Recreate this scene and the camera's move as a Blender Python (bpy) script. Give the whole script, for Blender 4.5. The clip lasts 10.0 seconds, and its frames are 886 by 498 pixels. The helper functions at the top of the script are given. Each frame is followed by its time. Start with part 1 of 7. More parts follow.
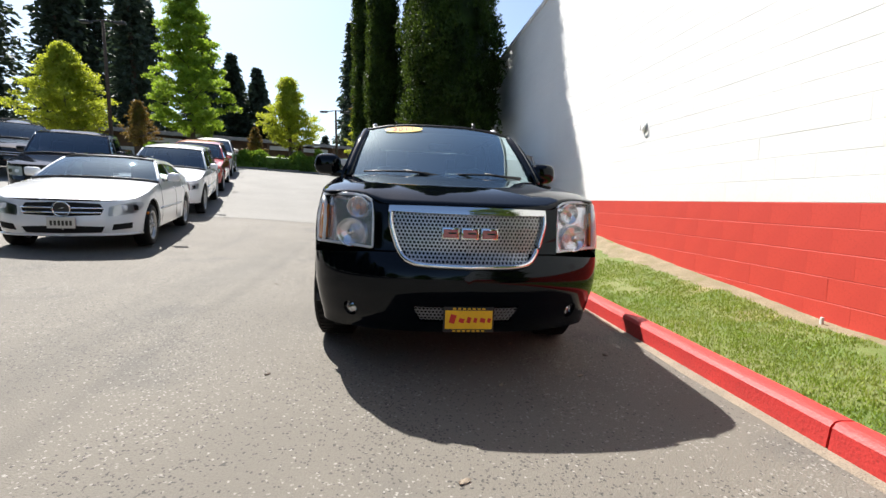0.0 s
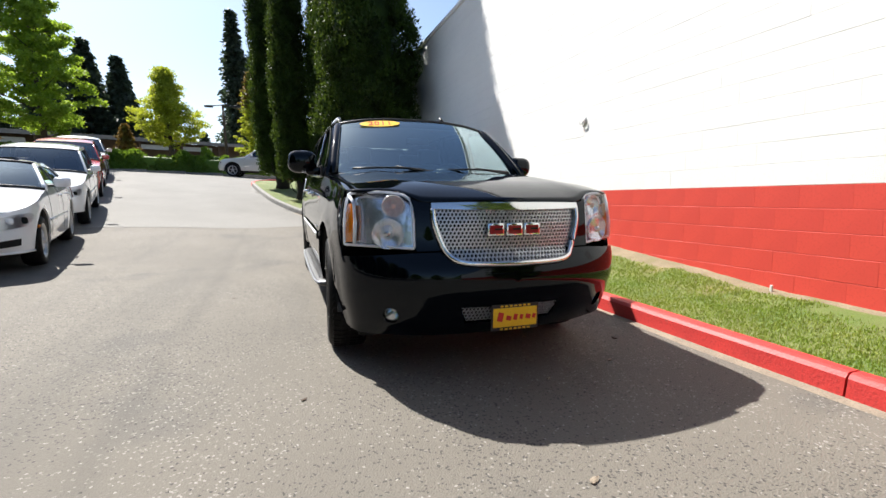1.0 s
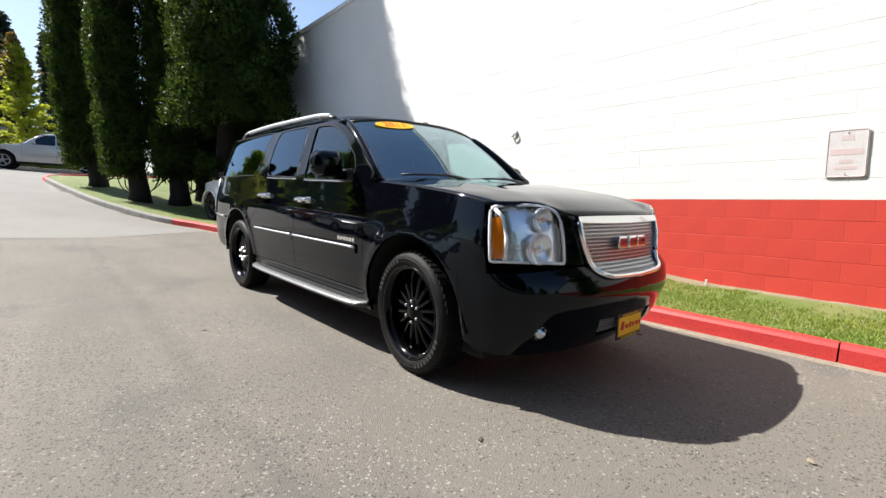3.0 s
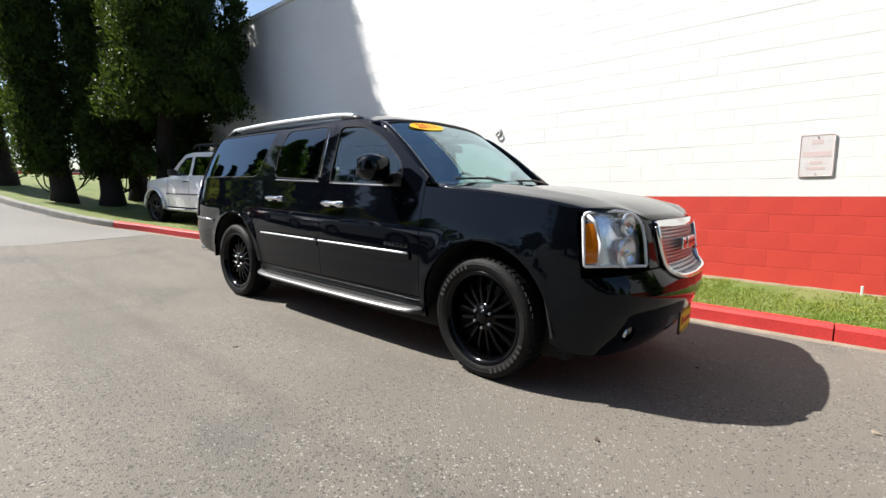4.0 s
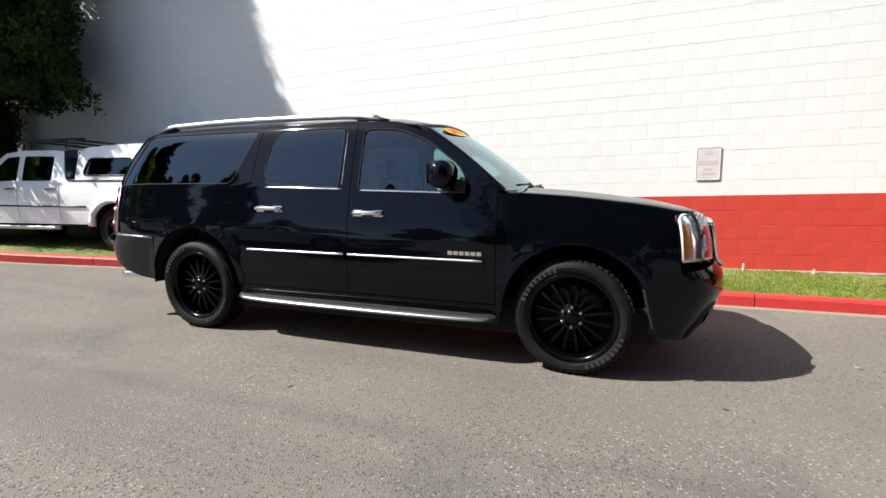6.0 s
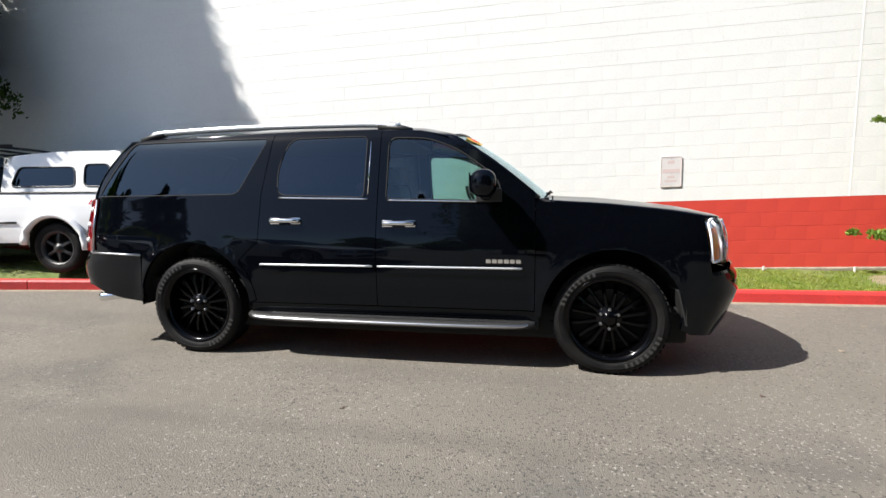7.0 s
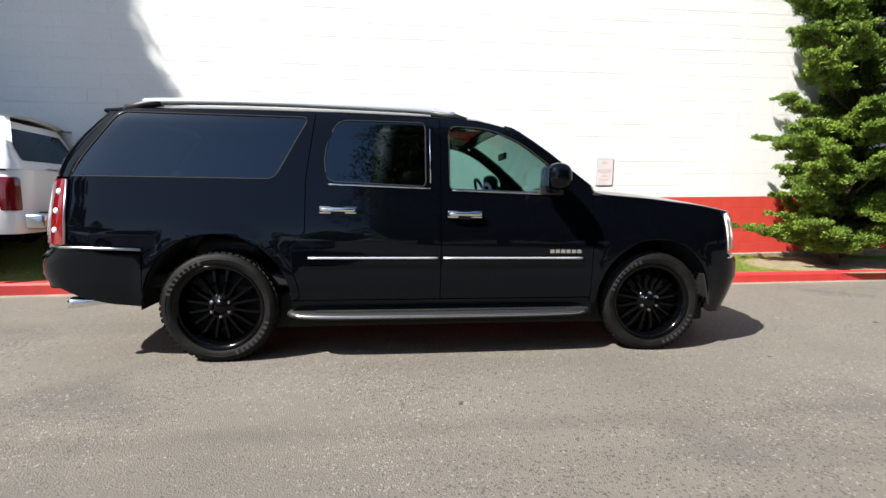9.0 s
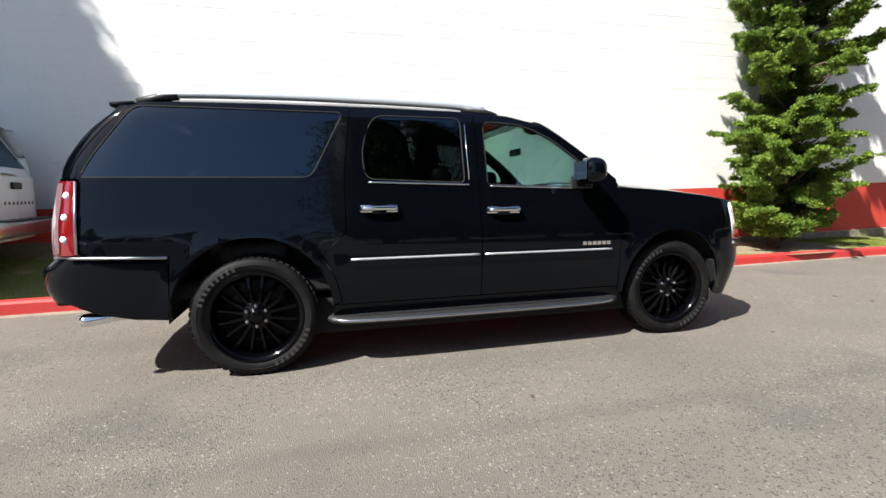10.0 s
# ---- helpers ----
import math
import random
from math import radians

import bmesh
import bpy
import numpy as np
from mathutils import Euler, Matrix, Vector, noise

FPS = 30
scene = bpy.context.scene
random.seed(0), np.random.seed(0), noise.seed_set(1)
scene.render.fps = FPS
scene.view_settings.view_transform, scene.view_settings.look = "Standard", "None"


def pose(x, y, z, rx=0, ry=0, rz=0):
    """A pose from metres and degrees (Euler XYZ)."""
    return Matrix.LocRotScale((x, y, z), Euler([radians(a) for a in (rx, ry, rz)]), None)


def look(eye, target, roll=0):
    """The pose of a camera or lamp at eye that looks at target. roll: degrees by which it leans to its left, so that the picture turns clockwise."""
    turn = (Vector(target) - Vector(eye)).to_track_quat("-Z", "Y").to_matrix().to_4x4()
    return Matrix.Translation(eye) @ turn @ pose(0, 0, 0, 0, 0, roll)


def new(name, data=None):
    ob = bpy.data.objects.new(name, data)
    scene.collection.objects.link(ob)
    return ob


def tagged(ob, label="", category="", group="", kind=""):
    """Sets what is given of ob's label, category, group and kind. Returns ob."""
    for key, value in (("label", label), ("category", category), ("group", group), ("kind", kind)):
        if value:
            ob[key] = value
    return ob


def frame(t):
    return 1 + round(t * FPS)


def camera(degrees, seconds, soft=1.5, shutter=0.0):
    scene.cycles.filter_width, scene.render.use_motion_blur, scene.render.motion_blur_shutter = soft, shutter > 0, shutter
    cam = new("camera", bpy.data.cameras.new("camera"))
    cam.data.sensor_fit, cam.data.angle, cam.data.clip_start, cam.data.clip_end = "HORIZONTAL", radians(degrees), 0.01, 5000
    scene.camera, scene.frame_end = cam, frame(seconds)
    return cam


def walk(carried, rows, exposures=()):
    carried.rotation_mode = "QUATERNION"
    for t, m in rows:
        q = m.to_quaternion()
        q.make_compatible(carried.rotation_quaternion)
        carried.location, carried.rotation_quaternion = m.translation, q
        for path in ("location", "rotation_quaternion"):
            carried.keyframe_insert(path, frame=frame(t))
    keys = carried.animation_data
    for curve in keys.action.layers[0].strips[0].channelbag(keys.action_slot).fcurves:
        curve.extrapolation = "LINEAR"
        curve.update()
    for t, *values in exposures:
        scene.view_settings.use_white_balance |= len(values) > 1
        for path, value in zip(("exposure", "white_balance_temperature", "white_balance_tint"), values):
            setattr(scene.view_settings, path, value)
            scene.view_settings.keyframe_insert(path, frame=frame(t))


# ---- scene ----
# the camera; the road runs slightly uphill and falls towards the kerb, so the road's frame leans in the level world
ROAD = pose(0, 0, 0, 1.4, 2.0, 0)
cam = camera(89.0, 10.0)
ROWS = [
    (0, (0.12, -0.054, 1.171), (0.351, 1.915, 0.911), 2.4),
    (0.5, (-0.278, 0.077, 1.168), (0.159, 2.006, 0.875), 0.9),
    (1, (-0.688, 0.256, 1.147), (-0.021, 2.122, 0.882), 0.5),
    (1.5, (-1.076, 0.47, 1.164), (-0.226, 2.263, 0.916), 1.7),
    (2, (-1.46, 0.688, 1.139), (-0.41, 2.368, 0.866), 1.7),
    (2.5, (-1.792, 0.994, 1.145), (-0.628, 2.605, 0.921), 2.5),
    (3, (-2.131, 1.31, 1.168), (-0.806, 2.788, 0.928), 1.7),
    (3.2, (-2.249, 1.446, 1.166), (-0.893, 2.899, 0.943), 2.1),
    (4.3, (-2.898, 2.162, 1.242), (-1.328, 3.372, 0.972), 1.4),
    (4.5, (-2.986, 2.308, 1.243), (-1.401, 3.499, 0.981), 2.0),
    (5, (-3.165, 2.705, 1.245), (-1.464, 3.717, 0.959), 2.0),
    (5.5, (-3.356, 3.095, 1.243), (-1.544, 3.905, 0.997), 1.1),
    (6, (-3.493, 3.452, 1.236), (-1.612, 4.089, 0.994), 0.3),
    (7.5, (-3.72, 4.586, 1.238), (-1.741, 4.77, 1.01), -0.4),
    (8, (-3.746, 4.964, 1.22), (-1.765, 4.977, 0.946), -0.1),
    (8.5, (-3.729, 5.344, 1.214), (-1.743, 5.246, 1.004), -0.1),
    (9, (-3.688, 5.715, 1.223), (-1.719, 5.456, 0.987), 1.0),
    (9.5, (-3.64, 6.121, 1.208), (-1.691, 5.736, 0.972), -0.4),
    (10, (-3.512, 6.454, 1.2), (-1.597, 5.926, 0.96), -0.3),
]
walk(cam, [(t, ROAD @ look(eye, aim, roll)) for t, eye, aim, roll in ROWS],
     [(0.0, 1.30), (2.5, 1.27), (4.5, 1.20), (6.0, 1.14), (7.5, 1.18), (8.5, 1.26), (10.0, 1.32)])

# ---- world and sun ----
SUN_WAY = ROAD.to_3x3() @ Vector((0.43, -0.80, -1.0))
world = bpy.data.worlds.new("world")
scene.world = world
world.use_nodes = True
wn = world.node_tree
sky = wn.nodes.new("ShaderNodeTexSky")
sky.sky_type = "NISHITA"
sky.sun_disc = False
to_sun = -SUN_WAY.normalized()
sky.sun_elevation = math.asin(to_sun.z)
sky.sun_rotation = math.atan2(to_sun.x, to_sun.y)
sky.air_density, sky.dust_density, sky.ozone_density = 1.0, 1.1, 1.8
wn.nodes["Background"].inputs["Strength"].default_value = 0.076
wn.links.new(sky.outputs[0], wn.nodes["Background"].inputs["Color"])
sun_data = bpy.data.lights.new("sun", "SUN")
sun_data.energy, sun_data.angle, sun_data.color = 5.0, radians(0.55), (1.0, 0.965, 0.91)
sun = new("sun", sun_data)
sun.matrix_basis = look((-8, 15, 25), Vector((-8, 15, 25)) + SUN_WAY)

# ---- materials ----
def rgb(c):
    return (*c, 1.0)


def material(name, base, rough=0.5, metal=0.0, second=None, scale=8.0, fine=60.0, amount=0.35, bump=0.0, bump_scale=80.0,
             coat=0.0, spread=0.0, spec=0.5, island=0.0, dirt=None, dirt_scale=1.2, dirt_level=0.6):
    """Two scales of colour variation, an optional stain, relief, and a random tone from piece to piece."""
    m = bpy.data.materials.new(name)
    m.use_nodes = True
    nt = m.node_tree
    b = nt.nodes["Principled BSDF"]
    b.inputs["Roughness"].default_value = rough
    b.inputs["Metallic"].default_value = metal
    b.inputs["Specular IOR Level"].default_value = spec
    b.inputs["Coat Weight"].default_value = coat
    b.inputs["Coat Roughness"].default_value = 0.03
    b.inputs["Base Color"].default_value = rgb(base)
    if second is None and not bump and not dirt:
        return m
    tc = nt.nodes.new("ShaderNodeTexCoord")

    def noise_tex(s, detail=4.0):
        n = nt.nodes.new("ShaderNodeTexNoise")
        n.inputs["Scale"].default_value = s
        n.inputs["Detail"].default_value = detail
        nt.links.new(tc.outputs["Object"], n.inputs["Vector"])
        return n

    def mix(fac, a, c):
        x = nt.nodes.new("ShaderNodeMix")
        x.data_type = "RGBA"
        nt.links.new(fac, x.inputs["Factor"])
        for socket, value in ((x.inputs[6], a), (x.inputs[7], c)):
            if isinstance(value, tuple):
                socket.default_value = value
            else:
                nt.links.new(value, socket)
        return x.outputs[2]

    def ramp(fac, lo, hi):
        r = nt.nodes.new("ShaderNodeMapRange")
        r.inputs["From Min"].default_value, r.inputs["From Max"].default_value = lo, hi
        nt.links.new(fac, r.inputs["Value"])
        return r.outputs[0]

    colour = rgb(base)
    if second is not None:
        big, small = noise_tex(scale), noise_tex(fine, 2.0)
        colour = mix(ramp(big.outputs[0], 0.35, 0.65), rgb(base), rgb(second))
        half = tuple(x * (1 - amount) for x in second)
        colour = mix(ramp(small.outputs[0], 0.52, 0.8), colour, rgb(half))
    if dirt is not None:
        d = noise_tex(dirt_scale, 6.0)
        colour = mix(ramp(d.outputs[0], dirt_level, dirt_level + 0.12), colour, rgb(dirt))
    if spread or island:
        src = nt.nodes.new("ShaderNodeObjectInfo") if spread else nt.nodes.new("ShaderNodeNewGeometry")
        hsv = nt.nodes.new("ShaderNodeHueSaturation")
        v = nt.nodes.new("ShaderNodeMapRange")
        w = spread or island
        v.inputs["To Min"].default_value, v.inputs["To Max"].default_value = 1 - w, 1 + w
        nt.links.new(src.outputs["Random" if spread else "Random Per Island"], v.inputs["Value"])
        nt.links.new(v.outputs[0], hsv.inputs["Value"])
        if isinstance(colour, tuple):
            hsv.inputs["Color"].default_value = colour
        else:
            nt.links.new(colour, hsv.inputs["Color"])
        colour = hsv.outputs[0]
    if not isinstance(colour, tuple):
        nt.links.new(colour, b.inputs["Base Color"])
    if bump:
        n = noise_tex(bump_scale, 3.0)
        bp = nt.nodes.new("ShaderNodeBump")
        bp.inputs["Strength"].default_value = bump
        bp.inputs["Distance"].default_value = 0.01
        nt.links.new(n.outputs[0], bp.inputs["Height"])
        nt.links.new(bp.outputs[0], b.inputs["Normal"])
    return m


def asphalt_material():
    m = material("asphalt", (0.130, 0.117, 0.099), 0.82, second=(0.147, 0.132, 0.111), scale=0.55, fine=110, amount=0.28,
                 bump=0.65, bump_scale=120, spec=0.3, dirt=(0.104, 0.096, 0.085), dirt_scale=0.9, dirt_level=0.57)
    nt = m.node_tree
    b = nt.nodes["Principled BSDF"]
    tc = nt.nodes.new("ShaderNodeTexCoord")
    vor = nt.nodes.new("ShaderNodeTexVoronoi")
    vor.inputs["Scale"].default_value = 105
    nt.links.new(tc.outputs["Object"], vor.inputs["Vector"])
    r = nt.nodes.new("ShaderNodeMapRange")
    r.inputs["From Max"].default_value = 1.0
    gather = nt.nodes.new("ShaderNodeTexNoise")
    gather.inputs["Scale"].default_value, gather.inputs["Detail"].default_value = 1.1, 5.0
    nt.links.new(tc.outputs["Object"], gather.inputs["Vector"])
    share = nt.nodes.new("ShaderNodeMapRange")
    share.inputs["From Min"].default_value, share.inputs["From Max"].default_value = 0.42, 0.62
    share.inputs["To Min"].default_value, share.inputs["To Max"].default_value = 0.985, 0.90
    nt.links.new(gather.outputs[0], share.inputs["Value"])
    nt.links.new(share.outputs[0], r.inputs["From Min"])
    sep = nt.nodes.new("ShaderNodeSeparateColor")
    nt.links.new(vor.outputs["Color"], sep.inputs[0])
    nt.links.new(sep.outputs[0], r.inputs["Value"])
    mx = nt.nodes.new("ShaderNodeMix")
    mx.data_type = "RGBA"
    nt.links.new(r.outputs[0], mx.inputs["Factor"])
    old = b.inputs["Base Color"].links[0].from_socket
    nt.links.new(old, mx.inputs[6])
    mx.inputs[7].default_value = (0.27, 0.255, 0.23, 1)
    # dark stones, gathered in worn patches, and long darker wheel tracks
    patchy = nt.nodes.new("ShaderNodeTexNoise")
    patchy.inputs["Scale"].default_value, patchy.inputs["Detail"].default_value = 0.7, 3.0
    nt.links.new(tc.outputs["Object"], patchy.inputs["Vector"])
    level = nt.nodes.new("ShaderNodeMapRange")
    level.inputs["From Min"].default_value, level.inputs["From Max"].default_value = 0.4, 0.65
    level.inputs["To Min"].default_value, level.inputs["To Max"].default_value = 0.985, 0.86
    nt.links.new(patchy.outputs[0], level.inputs["Value"])
    above = nt.nodes.new("ShaderNodeMath")
    above.operation = "GREATER_THAN"
    nt.links.new(sep.outputs[1], above.inputs[0])
    nt.links.new(level.outputs[0], above.inputs[1])
    dark = nt.nodes.new("ShaderNodeMix")
    dark.data_type = "RGBA"
    nt.links.new(above.outputs[0], dark.inputs["Factor"])
    nt.links.new(mx.outputs[2], dark.inputs[6])
    dark.inputs[7].default_value = (0.062, 0.058, 0.052, 1)
    stretch = nt.nodes.new("ShaderNodeMapping")
    stretch.inputs["Rotation"].default_value = (0, 0, 0.25)
    stretch.inputs["Scale"].default_value = (1.0, 0.10, 1.0)
    nt.links.new(tc.outputs["Object"], stretch.inputs["Vector"])
    track = nt.nodes.new("ShaderNodeTexNoise")
    track.inputs["Scale"].default_value, track.inputs["Detail"].default_value = 1.3, 5.0
    nt.links.new(stretch.outputs[0], track.inputs["Vector"])
    tr = nt.nodes.new("ShaderNodeMapRange")
    tr.inputs["From Min"].default_value, tr.inputs["From Max"].default_value = 0.54, 0.74
    tr.inputs["To Max"].default_value = 0.55
    nt.links.new(track.outputs[0], tr.inputs["Value"])
    worn = nt.nodes.new("ShaderNodeMix")
    worn.data_type = "RGBA"
    nt.links.new(tr.outputs[0], worn.inputs["Factor"])
    nt.links.new(dark.outputs[2], worn.inputs[6])
    worn.inputs[7].default_value = (0.082, 0.077, 0.069, 1)
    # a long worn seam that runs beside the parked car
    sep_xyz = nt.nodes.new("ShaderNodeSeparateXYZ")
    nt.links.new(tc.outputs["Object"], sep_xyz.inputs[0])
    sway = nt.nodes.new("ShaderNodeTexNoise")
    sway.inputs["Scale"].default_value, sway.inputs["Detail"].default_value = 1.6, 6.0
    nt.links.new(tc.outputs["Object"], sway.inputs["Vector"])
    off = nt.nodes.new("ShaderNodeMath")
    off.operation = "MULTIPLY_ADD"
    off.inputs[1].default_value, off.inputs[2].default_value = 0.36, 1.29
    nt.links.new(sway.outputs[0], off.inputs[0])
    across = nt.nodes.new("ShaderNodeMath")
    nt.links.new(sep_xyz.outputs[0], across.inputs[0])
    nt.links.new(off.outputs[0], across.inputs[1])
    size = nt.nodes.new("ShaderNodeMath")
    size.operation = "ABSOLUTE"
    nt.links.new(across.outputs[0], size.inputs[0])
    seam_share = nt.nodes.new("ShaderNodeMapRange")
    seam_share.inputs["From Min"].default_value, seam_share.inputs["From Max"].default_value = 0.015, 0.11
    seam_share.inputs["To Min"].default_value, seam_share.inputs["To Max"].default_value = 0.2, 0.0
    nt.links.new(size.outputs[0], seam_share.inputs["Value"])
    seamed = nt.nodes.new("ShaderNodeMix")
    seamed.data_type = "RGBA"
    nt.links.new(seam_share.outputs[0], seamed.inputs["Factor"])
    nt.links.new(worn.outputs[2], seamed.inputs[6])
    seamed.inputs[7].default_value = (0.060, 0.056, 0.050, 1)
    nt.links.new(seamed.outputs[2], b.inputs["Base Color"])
    return m


def glass_material(name, tint, level, gloss=(1.0, 1.0, 1.0), f0=0.05):
    """A thin pane: tinted see-through under a gloss that grows towards grazing, alike from both sides."""
    m = bpy.data.materials.new(name)
    m.use_nodes = True
    nt = m.node_tree
    nt.nodes.remove(nt.nodes["Principled BSDF"])
    out = nt.nodes["Material Output"]
    tr = nt.nodes.new("ShaderNodeBsdfTransparent")
    tr.inputs[0].default_value = rgb(tuple(c * level for c in tint))
    gl = nt.nodes.new("ShaderNodeBsdfGlossy")
    gl.inputs["Roughness"].default_value = 0.02
    gl.inputs[0].default_value = rgb(gloss)
    lw = nt.nodes.new("ShaderNodeLayerWeight")
    lw.inputs["Blend"].default_value = 0.5
    power = nt.nodes.new("ShaderNodeMath")
    power.operation = "POWER"
    power.inputs[1].default_value = 5.0
    nt.links.new(lw.outputs["Facing"], power.inputs[0])
    share = nt.nodes.new("ShaderNodeMath")
    share.operation = "MULTIPLY_ADD"
    share.inputs[1].default_value, share.inputs[2].default_value = 1.0 - f0, f0
    nt.links.new(power.outputs[0], share.inputs[0])
    mx = nt.nodes.new("ShaderNodeMixShader")
    nt.links.new(share.outputs[0], mx.inputs[0])
    nt.links.new(tr.outputs[0], mx.inputs[1])
    nt.links.new(gl.outputs[0], mx.inputs[2])
    nt.links.new(mx.outputs[0], out.inputs[0])
    return m


def leaf_material(name, base, second, through_colour, share=0.35):
    m = material(name, base, 0.55, second=second, scale=1.6, fine=9, amount=0.3, island=0.35, spec=0.3)
    nt = m.node_tree
    b = nt.nodes["Principled BSDF"]
    tl = nt.nodes.new("ShaderNodeBsdfTranslucent")
    tl.inputs[0].default_value = rgb(through_colour)
    mx = nt.nodes.new("ShaderNodeMixShader")
    mx.inputs[0].default_value = share
    nt.links.new(b.outputs[0], mx.inputs[1])
    nt.links.new(tl.outputs[0], mx.inputs[2])
    nt.links.new(mx.outputs[0], nt.nodes["Material Output"].inputs[0])
    return m


ASPHALT = asphalt_material()
OLD_ASPHALT = material("pale_asphalt", (0.165, 0.158, 0.145), 0.85, second=(0.195, 0.187, 0.172), scale=0.5, fine=120, bump=0.4, bump_scale=150, spec=0.3)
RED_KERB = material("red_kerb_paint", (0.52, 0.035, 0.03), 0.55, second=(0.44, 0.03, 0.028), scale=5, fine=70, bump=0.25, bump_scale=60, dirt=(0.2, 0.05, 0.04), dirt_scale=6, dirt_level=0.66)
CONCRETE = material("concrete", (0.22, 0.21, 0.19), 0.85, second=(0.17, 0.165, 0.15), scale=4, fine=90, bump=0.6, bump_scale=90)
GRASS_SOIL = material("lawn_soil", (0.085, 0.13, 0.022), 0.9, second=(0.15, 0.16, 0.05), scale=2.2, fine=45, bump=0.8, bump_scale=60, dirt=(0.30, 0.23, 0.13), dirt_scale=1.6, dirt_level=0.63)
GRASS = leaf_material("grass_blades", (0.155, 0.22, 0.024), (0.28, 0.29, 0.06), (0.20, 0.30, 0.03))
WHITE_WALL = material("white_wall_paint", (0.80, 0.80, 0.78), 0.6, second=(0.77, 0.77, 0.755), scale=1.5, fine=40, amount=0.06, bump=0.35, bump_scale=120, spec=0.3)
RED_WALL = material("red_wall_paint", (0.59, 0.062, 0.043), 0.6, second=(0.54, 0.055, 0.04), scale=2, fine=60, amount=0.12, bump=0.18, bump_scale=120, spec=0.3, dirt=(0.42, 0.10, 0.07), dirt_scale=3, dirt_level=0.68)
JOINT_WHITE = material("white_wall_joint", (0.78, 0.78, 0.765), 0.7, bump=0.3, bump_scale=90)
JOINT_RED = material("red_wall_joint", (0.47, 0.04, 0.03), 0.7, bump=0.3, bump_scale=90)
FOOTING = material("wall_footing", (0.20, 0.17, 0.13), 0.9, second=(0.32, 0.27, 0.21), scale=9, fine=70, bump=0.8, bump_scale=40)
BLACK_PAINT = material("black_car_paint", (0.0012, 0.0016, 0.0028), 0.035, spec=0.26)
BLACK_PAINT.node_tree.nodes["Principled BSDF"].inputs["Specular Tint"].default_value = (0.80, 0.90, 1.0, 1.0)
BLACK_PLASTIC = material("black_plastic", (0.012, 0.012, 0.013), 0.45, second=(0.018, 0.018, 0.018), scale=30, fine=300, bump=0.15, bump_scale=500)
DARK = material("dark_void", (0.004, 0.004, 0.004), 0.9)
RUBBER = material("tyre_rubber", (0.004, 0.004, 0.0045), 0.55, spec=0.14, second=(0.010, 0.0097, 0.0095), scale=12, fine=140, bump=0.3, bump_scale=220)
LENS_DIM = material("pale_amber_lens", (0.75, 0.42, 0.30), 0.2, coat=1.0)
SIDEWALL_MARK = material("raised_rubber_mark", (0.03, 0.03, 0.03), 0.45)
RIM_BLACK = material("gloss_black_rim", (0.0010, 0.0010, 0.0013), 0.12, spec=0.18)
CHROME = material("chrome", (0.78, 0.79, 0.80), 0.07, metal=1.0)
SATIN = material("satin_metal", (0.50, 0.51, 0.53), 0.28, metal=1.0)
ALLOY = material("grey_alloy", (0.42, 0.43, 0.44), 0.3, metal=0.9)
LENS_CLEAR = glass_material("clear_lens", (0.95, 0.97, 1.0), 0.92)
LENS_AMBER = material("amber_lens", (0.75, 0.20, 0.01), 0.12, coat=1.0)
LENS_GREY = material("smoked_clear_lens", (0.17, 0.10, 0.11), 0.12, coat=1.0)
LENS_RED = material("red_lens", (0.15, 0.003, 0.006), 0.08, coat=1.0)
REFLECTOR = material("lamp_reflector", (0.92, 0.93, 0.95), 0.25)
LAMP_CHROME = material("faceted_lamp_chrome", (0.84, 0.86, 0.90), 0.20, metal=0.75, bump=0.55, bump_scale=22)
RAIL = material("brushed_rail", (0.62, 0.64, 0.67), 0.32, metal=0.6)
GRILLE_METAL = material("grille_silver", (0.50, 0.51, 0.53), 0.34, metal=0.8)
WINDSCREEN = glass_material("windscreen_glass", (0.68, 0.94, 0.88), 0.66, gloss=(0.74, 0.93, 1.0), f0=0.30)
CAR_GLASS = glass_material("dark_windscreen_glass", (0.70, 0.85, 0.90), 0.30, gloss=(0.62, 0.82, 1.0), f0=0.13)
SIDE_GLASS = glass_material("side_glass", (0.64, 0.93, 0.87), 0.66, gloss=(0.66, 0.85, 1.0), f0=0.085)
DARK_GLASS = glass_material("privacy_glass", (0.5, 0.55, 0.65), 0.03, gloss=(0.58, 0.78, 1.0), f0=0.075)
LEATHER = material("black_leather", (0.02, 0.02, 0.021), 0.5, second=(0.03, 0.03, 0.03), scale=20, fine=200, bump=0.2, bump_scale=300)
HEADLINER = material("grey_headliner", (0.25, 0.25, 0.24), 0.9, bump=0.2, bump_scale=300)
YELLOW = material("yellow_card", (0.85, 0.52, 0.01), 0.5, second=(0.80, 0.47, 0.01), scale=10, fine=80, amount=0.1)
EMBLEM_RED = material("emblem_red", (0.26, 0.012, 0.018), 0.25, coat=1.0)
RED_INK = material("red_ink", (0.55, 0.02, 0.015), 0.5)
WHITE_PAINT = material("white_car_paint", (0.78, 0.79, 0.80), 0.22, coat=1.0)
RED_PAINT = material("red_car_paint", (0.42, 0.02, 0.02), 0.22, coat=1.0)
SILVER_PAINT = material("silver_car_paint", (0.48, 0.48, 0.47), 0.28, metal=0.35, coat=1.0)
NAVY_PAINT = material("dark_blue_car_paint", (0.006, 0.008, 0.014), 0.07)
DARK_BARK = material("dark_bark", (0.020, 0.014, 0.010), 0.95, second=(0.012, 0.009, 0.007), scale=14, fine=70, bump=1.0, bump_scale=40)
